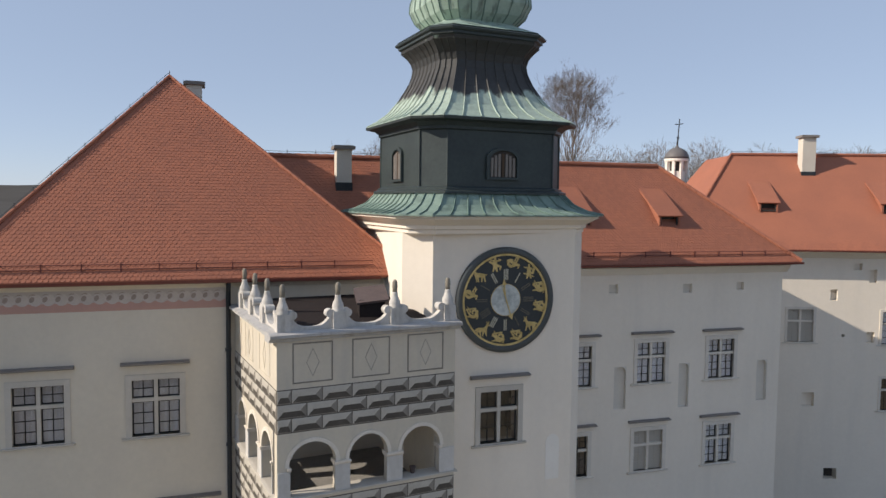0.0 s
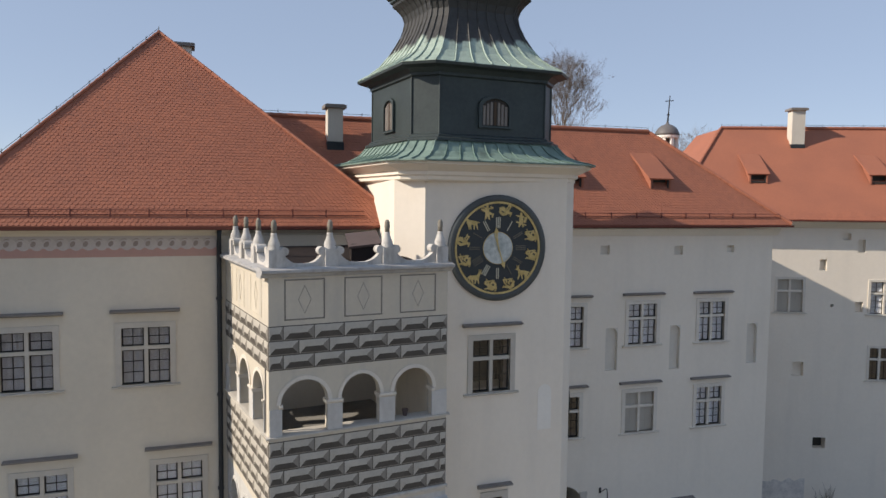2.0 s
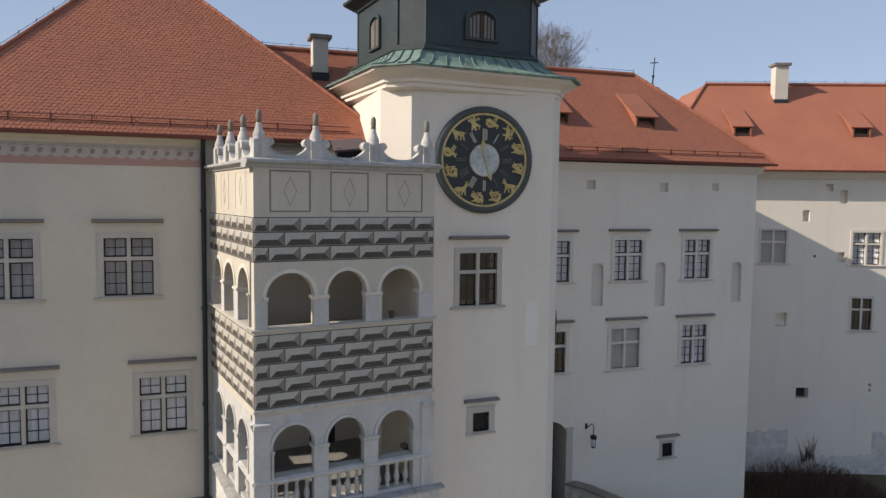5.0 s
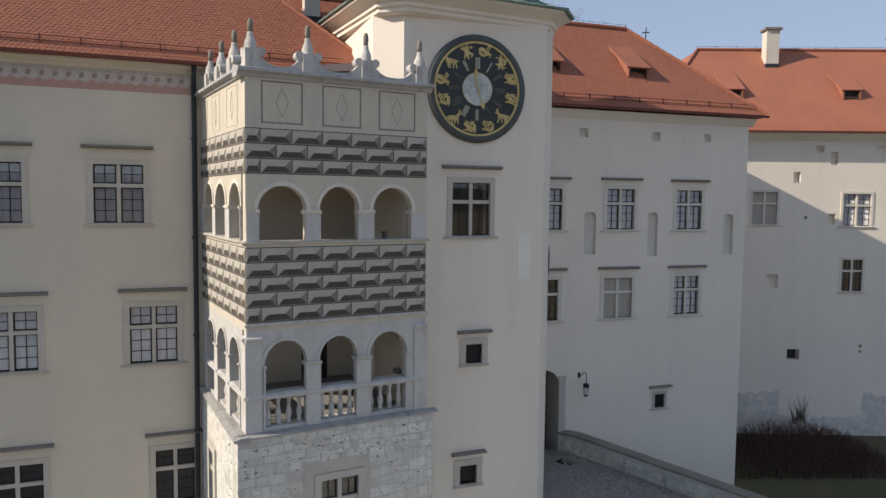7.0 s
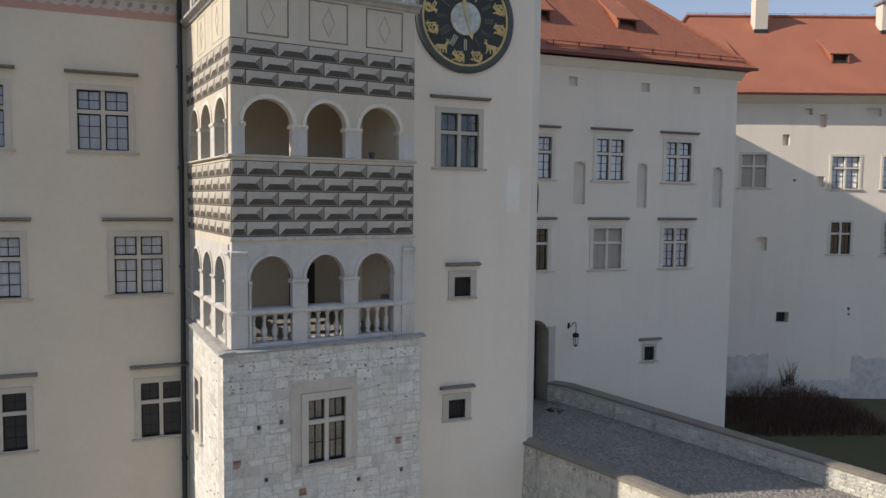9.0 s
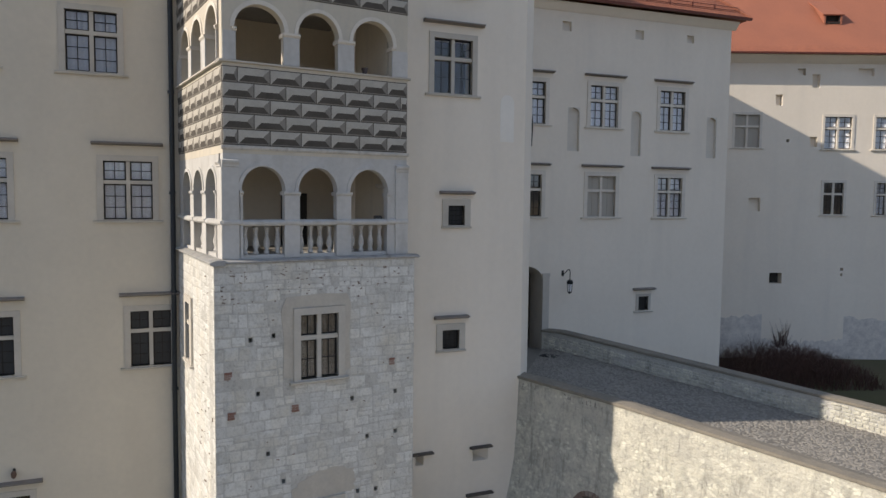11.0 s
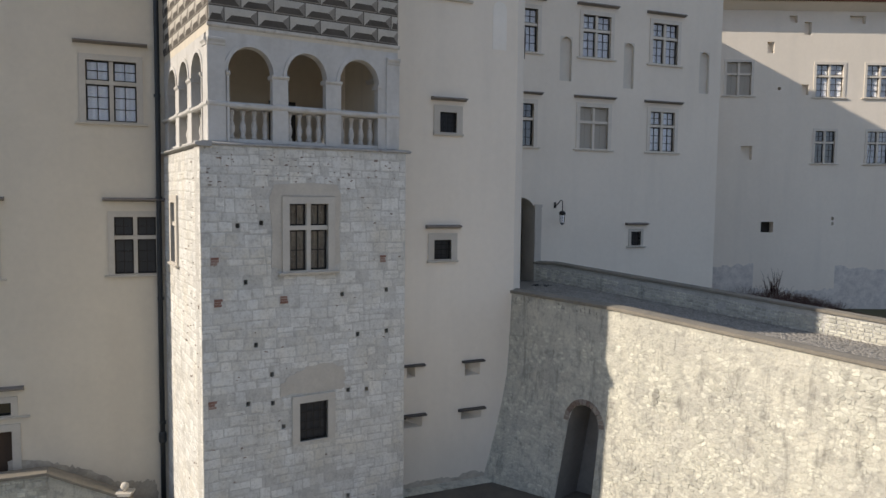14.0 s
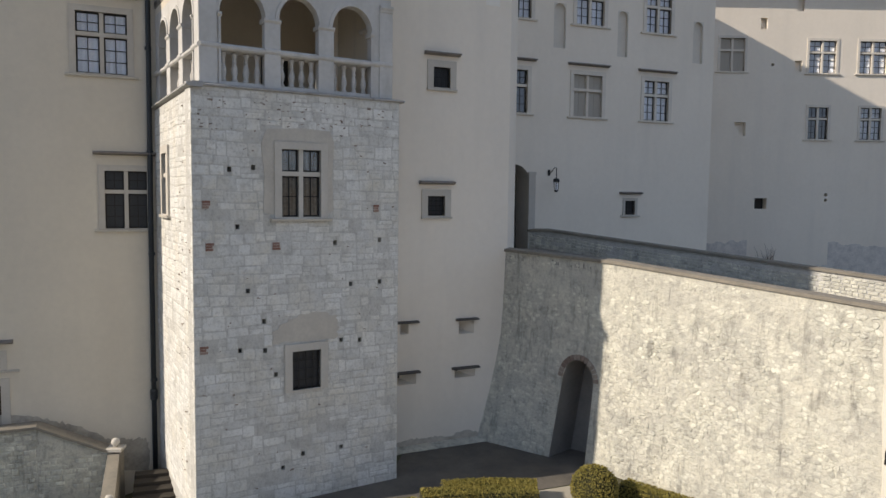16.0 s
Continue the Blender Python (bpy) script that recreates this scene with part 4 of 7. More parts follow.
lo = [[bm.verts.new((x, y, z)) for x, y in pts] for pts in (ring, inner) for z in (-0.5, 22.9)]
for i in range(1, 8):
    j = (i + 1) % 8
    bm.faces.new((lo[0][i], lo[0][j], lo[1][j], lo[1][i]))
    bm.faces.new((lo[2][i], lo[3][i], lo[3][j], lo[2][j]))
    bm.faces.new((lo[1][i], lo[1][j], lo[3][j], lo[3][i]))
part("wall", bm, M_PLASTER, tower)
hall = window(tower, *T_WINDOWS[0], hood=2.0, rise=2.15, bars=(2, 2, 2), clear=True)
bm = bmesh.new()
box(bm, -0.9, 0.9, 0.202, 1.5, -0.12, -0.04)
part("inner_sill", bm, M_INNER, hall, "deep beige inner sill")
# near-black lining, the room's shade painted in behind the clear glass
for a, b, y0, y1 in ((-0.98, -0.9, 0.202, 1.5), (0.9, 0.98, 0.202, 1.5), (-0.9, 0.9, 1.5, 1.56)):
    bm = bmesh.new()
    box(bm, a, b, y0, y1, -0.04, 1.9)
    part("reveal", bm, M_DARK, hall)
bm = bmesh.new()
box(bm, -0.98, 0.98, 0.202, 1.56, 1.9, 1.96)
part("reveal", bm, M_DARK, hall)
for u, z, w, h in T_WINDOWS[1:]:
    window(tower, u, z, w, h, hood=1.16, rise=1.04, split=0, bars=(1, 1, 1), surround=0.20, sill=0.02, grille=True, glass=M_PANE_D)
for a, b, z0, z1 in T_SLOTS:
    bm = bmesh.new()
    wide = 0.30 if b - a < 0.3 else 0.11
    extrude(bm, [(-0.16, z1 + 0.06), (-0.16, z1 + 0.015), (0.05, z1 - 0.02), (0.05, z1 + 0.08)], a - wide, b + wide)
    slot = part("gun_slot", bm, M_SLATE, tower, "splayed slot under a dark stone lintel")
    bm = bmesh.new()
    slab(bm, [(a, 0.002, z0), (b, 0.002, z0), (b, 0.45, z0 + 0.10), (a, 0.45, z0 + 0.10)], 0.05)
    part("slot_sill", bm, M_PLASTER, slot)
    bm = bmesh.new()
    prism(bm, [(b, 0.003), (b, 0.45), (a + 0.42 * (b - a), 0.45)], z0, z1)
    part("slot_cheek", bm, M_PLASTER, slot)
    # near-black sheet that paints the shade deep in the slot
    bm = bmesh.new()
    box(bm, a, b, 0.46, 0.49, z0, z1)
    part("slot_back", bm, M_DARK, slot)
# plinth strip at the foot and pale filled-in opening
bm = bmesh.new()
loft(bm, [(body(0.34), 0.2), (body(0.31), 1.03), (body(0.20), 1.09), (body(0.006), 1.13)])
part("plinth", bm, M_RUBBLE_BACK, tower, "low rough stone footing")
ragged = random.Random(29)
edge = [(-2.42 + 4.76 * i / 60, 1.30 + 0.10 * noise.noise(Vector((i * 0.13, 4, 0))) + ragged.gauss(0, 0.022)) for i in range(61)]
bm = bmesh.new()
plate(bm, [(2.34, 0.9), (-2.42, 0.9)] + edge, -0.004, 0.0)
part("damp_stain", bm, M_FOOT, tower, "dirty damp plaster above the footing")
bm = bmesh.new()
n = 8
plate(bm, [(1.46, 14.78), (1.95, 14.78), (1.95, 16.0)] + [(1.705 + 0.245 * math.cos(math.pi * i / n), 16.0 + 0.26 * math.sin(math.pi * i / n)) for i in range(1, n)] + [(1.46, 16.0)], -0.012, 0.0)
part("blind_opening", bm, M_PALE, tower, "whitewashed filled-in arched opening")
def eight(a, ch):
    """The same outline round the crown's own axis, which is turned a little."""
    k = a - ch
    return [(-k, -a), (k, -a), (a, -k), (a, k), (k, a), (-k, a), (-a, k), (-a, -k)]


def crown_part(name, bm, mat, label=""):
    ob = part(name, bm, mat, tower, label)
    ob.matrix_basis = CROWN
    return ob


bm = bmesh.new()
loft(bm, [(eight(a, 0.62 + (a - 3.1) * 0.55), z) for a, z in ((3.0, 22.70), (3.12, 22.76), (3.12, 22.86), (3.2, 22.9), (3.2, 23.0), (3.45, 23.14), (3.58, 23.2), (3.58, 23.3))])
crown_part("cornice", bm, M_PLASTER, "white stepped cornice")
rings = [(eight(a, a * 0.235), z) for a, z in ((3.68, 23.28), (3.68, 23.32), (3.25, 23.43), (2.92, 23.62), (2.72, 23.86), (2.62, 24.0))]
bm = bmesh.new()
loft(bm, rings)
skirt = crown_part("copper_skirt", bm, M_COPPER, "flared verdigris copper skirt roof")
seams(skirt, rings[1:], (10, 3))
rings = [(eight(a, a * 0.26), z) for a, z in ((2.72, 23.96), (2.72, 24.03), (2.60, 24.08), (2.60, 24.13), (2.50, 24.18), (2.50, 25.89), (2.58, 25.93), (2.58, 26.01), (2.70, 26.13), (2.95, 26.185), (2.97, 26.262), (2.90, 26.27))]
bm = bmesh.new()
loft(bm, rings)
drum = crown_part("drum", bm, M_COPPER_D, "dark green copper-clad drum")
for side in range(8):
    (x0, y0) = eight(2.51, 2.51 * 0.26)[side]
    bm = bmesh.new()
    tube(bm, [(x0, y0, 24.18), (x0, y0, 25.91)], 0.03, 5)
    part("seam", bm, M_COPPER_D, drum)
rings = [(eight(a, a * 0.26), z) for a, z in ((2.93, 26.24), (2.93, 26.285), (2.62, 26.47), (2.30, 26.74), (1.99, 27.16), (1.75, 27.6), (1.61, 27.97), (1.57, 28.22), (1.63, 28.45), (1.76, 28.64), (1.92, 28.80), (1.97, 29.00))]
bm = bmesh.new()
loft(bm, rings)
flare = crown_part("flared_roof", bm, M_COPPER_T, "concave copper roof, dark above and pale green below")
seams(flare, rings[1:-1], (7, 3), M_COPPER_T)
bm = bmesh.new()
loft(bm, [(eight(a, a * 0.26), z) for a, z in ((1.95, 28.90), (2.02, 28.93), (2.02, 29.00), (2.10, 29.04), (2.12, 29.10), (2.03, 29.17))])
crown_part("copper_cornice", bm, M_COPPER_D)
rings = [(eight(a, a * 0.28), z) for a, z in ((2.06, 29.18), (1.58, 29.39), (1.32, 29.51), (1.32, 29.55), (1.54, 29.79), (1.70, 30.17), (1.68, 30.47), (1.52, 30.97), (1.18, 31.47), (0.75, 31.97), (0.4, 32.57), (0.2, 33.37), (0.1, 34.37))]
bm = bmesh.new()
loft(bm, rings)
onion = crown_part("onion_roof", bm, M_COPPER_O, "bulbous verdigris copper onion")
seams(onion, rings[3:], (5, 2), M_COPPER_E)


def drum_window(m, w, h):
    """A small round-headed louvre window in the drum."""
    n = 8
    arch = [(-w / 2, 0), (w / 2, 0), (w / 2, h - w * 0.3)] + [(w / 2 * math.cos(math.pi * i / n), h - w * 0.3 + w * 0.3 * math.sin(math.pi * i / n)) for i in range(1, n)] + [(-w / 2, h - w * 0.3)]
    big = [(u * 1.25, -0.07 if z == 0 else z * 1.10) for u, z in arch]
    bm = bmesh.new()
    va = [[bm.verts.new((u, y, z)) for u, z in ring] for ring in (arch, big) for y in (-0.09, 0.05)]
    k = len(arch)
    for i in range(k):
        j = (i + 1) % k
        for p, q in ((0, 2), (1, 3), (0, 1), (2, 3)):
            bm.faces.new((va[p][i], va[p][j], va[q][j], va[q][i]))
    fr = part("window", bm, M_COPPER_D, tower, "arched louvre window")
    fr.matrix_basis = m
    bm = bmesh.new()
    plate(bm, arch, -0.012, 0.0)
    part("pane", bm, M_DARK, fr)
    for i in range(-3, 4):
        u = w * 0.135 * i
        bm = bmesh.new()
        box(bm, u - w * 0.045, u + w * 0.045, -0.04, -0.014, 0.02, h - w * 0.32 + w * 0.22 * math.cos(i * 0.4))
        part("bar", bm, M_HOOD if i else M_WOOD, fr)


drum_window(CROWN @ Matrix.Translation((0.04, -2.50, 24.48)), 0.95, 0.84)
drum_window(CROWN @ Matrix.Translation((-2.50, 0.07, 24.42)) @ pose(0, 0, 0, 0, 0, -90), 0.80, 0.98)

# ---- clock on the tower ----
clock = thing("tower_clock", TW @ Matrix.Translation((-0.06, 0, 20.69)) @ Matrix.Scale(1.06, 4), "large round black tower clock with gilded figures and numerals", "clock")


def disc_ring(bm, r0, r1, y0, y1, n=48):
    va = [[bm.verts.new((r * math.cos(math.tau * i / n), y, r * math.sin(math.tau * i / n))) for i in range(n)] for r in (r0, r1) for y in (y0, y1)]
    for i in range(n):
        j = (i + 1) % n
        for p, q in ((0, 2), (1, 3), (0, 1), (2, 3)):
            bm.faces.new((va[p][i], va[p][j], va[q][j], va[q][i]))


def disc(bm, r, y0, y1, n=48, c=(0, 0)):
    plate(bm, [(c[0] + r * math.cos(math.tau * i / n), c[1] + r * math.sin(math.tau * i / n)) for i in range(n)], y0, y1)


bm = bmesh.new()
disc(bm, 1.40, -0.05, 0.0)
part("dial", bm, M_DIAL, clock, "black dial plate")
bm = bmesh.new()
lathe(bm, [(1.36, -0.02), (1.36, 0.09), (1.39, 0.12), (1.44, 0.125), (1.50, 0.115), (1.55, 0.08), (1.55, -0.02)], 64, pose(0, 0, 0, 90, 0, 0))
part("rim", bm, M_RIM, clock, "dark slate-blue rim")
bm = bmesh.new()
disc_ring(bm, 1.30, 1.385, -0.085, -0.04)
part("gilt_ring", bm, M_GOLD, clock, "thin gilded ring")
bm = bmesh.new()
disc(bm, 0.46, -0.075, -0.05)
part("centre_disc", bm, M_SILVER, clock, "mottled silvered moon disc")
bm = bmesh.new()
disc_ring(bm, 0.46, 0.475, -0.07, -0.05)
part("gilt_ring", bm, M_GOLD, clock)
def stroke(bm, x0, z0, x1, z1, w0, w1, y):
    """A tapering limb with round ends, lying on the dial."""
    a = math.atan2(z1 - z0, x1 - x0)
    pts = [(x0 + w0 * math.cos(a + math.pi / 2 + math.pi * i / 4), z0 + w0 * math.sin(a + math.pi / 2 + math.pi * i / 4)) for i in range(5)]
    pts += [(x1 + w1 * math.cos(a - math.pi / 2 + math.pi * i / 4), z1 + w1 * math.sin(a - math.pi / 2 + math.pi * i / 4)) for i in range(5)]
    plate(bm, pts, y, -0.045)


def beast(rng):
    """A four-legged outline: limbs of (x0, z0, x1, z1, w0, w1) in units of its half-length."""
    d, rear = rng.choice((-1, 1)), rng.uniform(-0.15, 0.35)
    out = [(-0.55, -0.05, 0.45, rear * 0.6, 0.26, 0.30), (0.45, rear * 0.6, 0.78, 0.55, 0.22, 0.13), (0.78, 0.55, 1.05, 0.45, 0.17, 0.08)]
    out += [(x, -0.1, x + rng.uniform(-0.22, 0.25), -0.85, 0.13, 0.06) for x in (-0.62, -0.36, 0.28, 0.52)]
    out += [(-0.72, 0.05, -1.0, rng.uniform(-0.2, 0.6), 0.08, 0.05), (0.80, 0.68, 0.66, 0.95, 0.06, 0.04), (0.9, 0.68, 0.98, 0.95, 0.06, 0.04)]
    return [(a * d, b, c * d, e, f, g) for a, b, c, e, f, g in out]


def curl(rng):
    """A creature with a coiled tail and claws."""
    n, d = 7, rng.choice((-1, 1))
    arc = [(d * (0.3 + (0.62 - 0.06 * i) * math.cos(0.9 * i - 2.4)), 0.05 + (0.62 - 0.06 * i) * math.sin(0.9 * i - 2.4)) for i in range(n + 1)]
    out = [(*p, *q, 0.21 - 0.02 * i, 0.19 - 0.02 * i) for i, (p, q) in enumerate(zip(arc, arc[1:]))]
    return out + [(*arc[0], -0.75 * d, 0.5, 0.14, 0.05), (*arc[0], -0.85 * d, -0.45, 0.14, 0.05), (-0.2 * d, 0.2, -0.6 * d, 0.85, 0.1, 0.04)]


def upright(rng):
    """A plain standing shape with a spread outline."""
    out = [(0, 0.35, 0, -0.35, 0.24, 0.30), (0, 0.62, 0, 0.8, 0.16, 0.14), (0.1, -0.4, 0.3, -0.95, 0.17, 0.10), (-0.1, -0.4, -0.28, -0.95, 0.17, 0.10)]
    return out + [(d * 0.2, 0.4, d * rng.uniform(0.5, 0.85), rng.uniform(-0.1, 0.7), 0.12, 0.06) for d in (-1, 1)]


rng = random.Random(11)
for k, kind in enumerate((curl, upright, curl, upright, beast, curl, curl, beast, curl, curl, beast, curl)):
    a = math.tau * (k + 0.5) / 12 + 0.06
    bm = bmesh.new()
    cx, cz, size = 1.115 * math.cos(a), 1.115 * math.sin(a), 0.222
    shapes = kind(rng)
    if kind is not beast:
        shapes += [(x * 0.6 + rng.choice((-0.75, 0.75)), z * 0.8, u * 0.6 + 0.5, w * 0.8, p * 0.6, q * 0.6) for x, z, u, w, p, q in upright(rng)[:3]]
    for i, (x0, z0, x1, z1, w0, w1) in enumerate(shapes):
        stroke(bm, cx + x0 * size, cz + z0 * size, cx + x1 * size, cz + z1 * size, w0 * size, w1 * size, -0.062 - 0.0022 * i)
    part("gilt_figure", bm, M_GOLD, clock, "gilded relief figure")
for k in range(12):
    a = math.radians(90 - 30 * k)
    count = (3, 1, 2, 3, 2, 1, 2, 3, 4, 2, 1, 2)[k]
    bm = bmesh.new()
    for i in range(count):
        off = (i - (count - 1) / 2) * 0.055
        r0, r1, h = 0.58, 0.90, 0.013
        d, t = (math.cos(a), math.sin(a)), (-math.sin(a), math.cos(a))
        plate(bm, [(d[0] * r + t[0] * (off + s * h), d[1] * r + t[1] * (off + s * h)) for r, s in ((r0, -1), (r1, -1), (r1, 1), (r0, 1))], -0.066, -0.045)
    part("numeral", bm, M_NUMERAL if k in (0, 1, 6, 7, 11) else M_NUMERAL_D, clock, "worn numeral bars")
for ang, ln, tail, w in ((98, 0.62, -0.1, 0.03), (-72, 0.62, -0.45, 0.035)):
    a = math.radians(ang)
    d, t = (math.cos(a), math.sin(a)), (-math.sin(a), math.cos(a))
    bm = bmesh.new()
    shape = [(tail, -w * 0.4), (ln * 0.7, -w * 0.5), (ln * 0.74, -w * 2.4), (ln, 0), (ln * 0.74, w * 2.4), (ln * 0.7, w * 0.5), (tail, w * 0.4)]
    plate(bm, [(d[0] * r + t[0] * s, d[1] * r + t[1] * s) for r, s in shape], -0.11 if ang > 0 else -0.125, -0.095 if ang > 0 else -0.112)
    part("pointer", bm, M_GOLD, clock, "gilded clock pointer")

# ---- wall from the tower back to the gate ----
bm = bmesh.new()
prism(bm, [(4.14, 23.9), (4.75, 29.15), (4.0, 29.3), (3.2, 24.2)], -0.5, 21.0)
tagged(link("wall_gate_side", bm, M_PLASTER), kind="structure", label="white plastered wall beside the gate")
bm = bmesh.new()
tube(bm, [(4.31, 23.93, 15.75), (4.33, 23.90, 15.4), (4.31, 23.93, 14.75)], 0.03, 5)
hook = link("wall_tie", bm, M_IRON)
tagged(hook, "iron tie bar on the plastered wall", "wall tie")

# ---- loggia ----
LOGGIA = pose(-2.585, 18.303, 0, 0, 0, 27) @ Matrix.Diagonal((1.0144, 1.0144, 1, 1))
loggia = thing("loggia", LOGGIA, "three storey corner loggia with arcades over a limestone base", "loggia")
U0, U1 = -1.92, 2.97
DEEP = 5.9
BAL_Z, SILL_Z = 11.42, 16.20
FRONT2 = [(-1.49, -0.40, 13.71), (-0.07, 0.97, 13.71), (1.32, 2.42, 13.71)]
FRONT1 = [(-1.63, -0.41, 17.60), (-0.07, 1.01, 17.60), (1.39, 2.54, 17.60)]


def arcade_part(m, a, b, z0, z1, arches, spring, thick=0.26, y0=0.0):
    bm = bmesh.new()
    arcade(bm, a, b, z0, z1, y0, y0 + thick, arches, spring)
    bmesh.ops.remove_doubles(bm, verts=bm.verts, dist=0.0005)
    wash = M_LIME if z0 < 15 else M_LOGGIA
    pale = M_LIME if z0 < 15 else M_TRIM
    ob = part("arcade", bm, wash, loggia, "white plastered round-arched arcade")
    ob.matrix_basis = m
    # raised archivolts and imposts
    for p, q, crown in arches:
        mid, w, h = (p + q) / 2, (q - p) / 2, crown - spring
        n = 16
        bm = bmesh.new()
        va = [[bm.verts.new((mid - r * w * math.cos(math.pi * i / n), y, spring + (h + (r - 1) * w) * math.sin(math.pi * i / n))) for i in range(n + 1)] for r in (1.0, 1.17) for y in (y0 - 0.03, y0 + 0.004)]
        for i in range(n):
            for s, t in ((0, 2), (0, 1), (2, 3)):
                bm.faces.new((va[s][i], va[s][i + 1], va[t][i + 1], va[t][i]))
        part("archivolt", bm, pale, ob)
    for p, q in zip([arches[0][0]] + [x[0] for x in arches[1:]] + [arches[-1][1]], [arches[0][0]] + [x[1] for x in arches[:-1]] + [arches[-1][1]]):
        lo, hi = min(p, q) - 0.05, max(p, q) + 0.05
        bm = bmesh.new()
        extrude(bm, [(y0 - 0.07, spring), (y0 - 0.07, spring - 0.05), (y0 - 0.03, spring - 0.10), (y0 + thick + 0.03, spring - 0.10), (y0 + thick + 0.03, spring)], lo, hi)
        part("capital", bm, pale, ob)
        if spring > z0:
            bm = bmesh.new()
            extrude(bm, [(y0 - 0.035, z0 + 0.02), (y0 - 0.035, spring - 0.102), (y0 + 0.004, spring - 0.102), (y0 + 0.004, z0 + 0.02)], a + 0.01 if z0 > 15 and hi < arches[0][0] + 0.1 else lo + 0.02, b - 0.01 if z0 > 15 and lo > arches[-1][1] - 0.1 else hi - 0.02)
            part("pier_face", bm, M_LIME, ob)
    return ob


arcade_part(Matrix.Identity(4), U0, U1, BAL_Z, 14.0, FRONT2, 13.1)


def side_frame():
    """Local frame of the loggia's left side: u runs from the back towards the front corner, outwards is -y."""
    return pose(U0, 0, 0, 0, 0, -90)


SF_ = side_frame()
SIDE2B = [(-4.68, -3.58, 13.66), (-3.2, -2.1, 13.66), (-1.72, -0.62, 13.66)]
SIDE1B = [(-4.75, -3.62, 17.67), (-3.3, -2.05, 17.67), (-1.62, -0.42, 17.67)]
arcade_part(SF_, -DEEP, -0.402, BAL_Z, 14.0, SIDE2B, 13.1)
arcade_part(Matrix.Identity(4), U0, U1, SILL_Z, 18.0, FRONT1, 17.0)
arcade_part(SF_, -DEEP, -0.402, SILL_Z, 18.0, SIDE1B, 17.08)
# corner pilasters of the lower arcade
for m, a, b in ((Matrix.Identity(4), U0 - 0.045, U0 + 0.36), (Matrix.Identity(4), U1 - 0.34, U1 + 0.03), (SF_, -0.40, -0.002), (SF_, -DEEP, -DEEP + 0.4)):
    bm = bmesh.new()
    extrude(bm, [(-0.048, 11.44), (-0.048, 13.66), (-0.07, 13.68), (-0.07, 13.72), (-0.11, 13.78), (-0.11, 13.83), (0.0, 13.86), (0.002, 11.44)], a, b)
    o = part("pilaster", bm, M_LIME, loggia, "flat corner pilaster with moulded cap")
    o.matrix_basis = m
for z0, z1, name in ((14.002, 16.2, "parapet"), (18.002, 20.22, "attic")):
    bm = bmesh.new()
    box(bm, U0, U1, 0.0, 0.40, z0, z1)
    part(name, bm, M_LOGGIA, loggia)
    bm = bmesh.new()
    box(bm, U0, U0 + 0.40, 0.402, DEEP, z0, z1)
    part(name, bm, M_LOGGIA, loggia)
bm = bmesh.new()
box(bm, U1 - 0.40, U1, 0.402, 2.6, BAL_Z, 20.22)
end_wall = part("end_wall", bm, M_LOGGIA, loggia)
bm = bmesh.new()
extrude(bm, [(-0.07, 0.0), (-0.07, -0.05), (-0.03, -0.10), (0.0, -0.12), (0.0, 0.0)], 0.0, 0.55)
part("capital", bm, M_LIME, end_wall).matrix_basis = pose(U1 - 0.40, 0.98, 13.36, 0, 0, -90)
for z in (11.25, 15.3, 18.3):
    bm = bmesh.new()
    box(bm, U0 + 0.402, U1 - 0.402, 0.402, DEEP, z, z + 0.17)
    part("floor", bm, M_FLOOR, loggia, "grey tiled loggia floor")
bm = bmesh.new()
box(bm, U0 + 0.40, U1 + 0.5, 4.6, 4.9, BAL_Z, 18.3)
part("back_wall", bm, M_PLASTER_L, loggia)
# near-black sheet on the solid back wall, painting a shaded door opening
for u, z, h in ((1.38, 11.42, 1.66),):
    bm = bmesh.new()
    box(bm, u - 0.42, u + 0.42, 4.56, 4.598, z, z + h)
    part("door", bm, M_DARK, loggia, "near-black sheet standing in for a shaded doorway")
bm = bmesh.new()
extrude(bm, [(-0.03, 14.10), (-0.05, 14.14), (-0.05, 14.18), (0.0, 14.19), (0.0, 14.09)], U0 - 0.04, U1 + 0.04)
part("string_course", bm, M_WHITEWASH, loggia)
for z in (SILL_Z - 0.03,):
    bm = bmesh.new()
    extrude(bm, [(-0.07, z), (-0.07, z + 0.035), (0.0, z + 0.05), (0.42, z + 0.05), (0.42, z - 0.02), (0.0, z - 0.02)], U0 - 0.09, U1 + 0.08)
    part("sill", bm, M_DRESSED, loggia, "stone parapet coping")
    bm = bmesh.new()
    extrude(bm, [(-0.09, z), (-0.09, z + 0.04), (0.0, z + 0.06), (0.42, z + 0.06), (0.42, z - 0.02), (0.0, z - 0.02)], -DEEP, -0.0)
    s = part("sill", bm, M_DRESSED, loggia, "stone parapet coping")
    s.matrix_basis = SF_


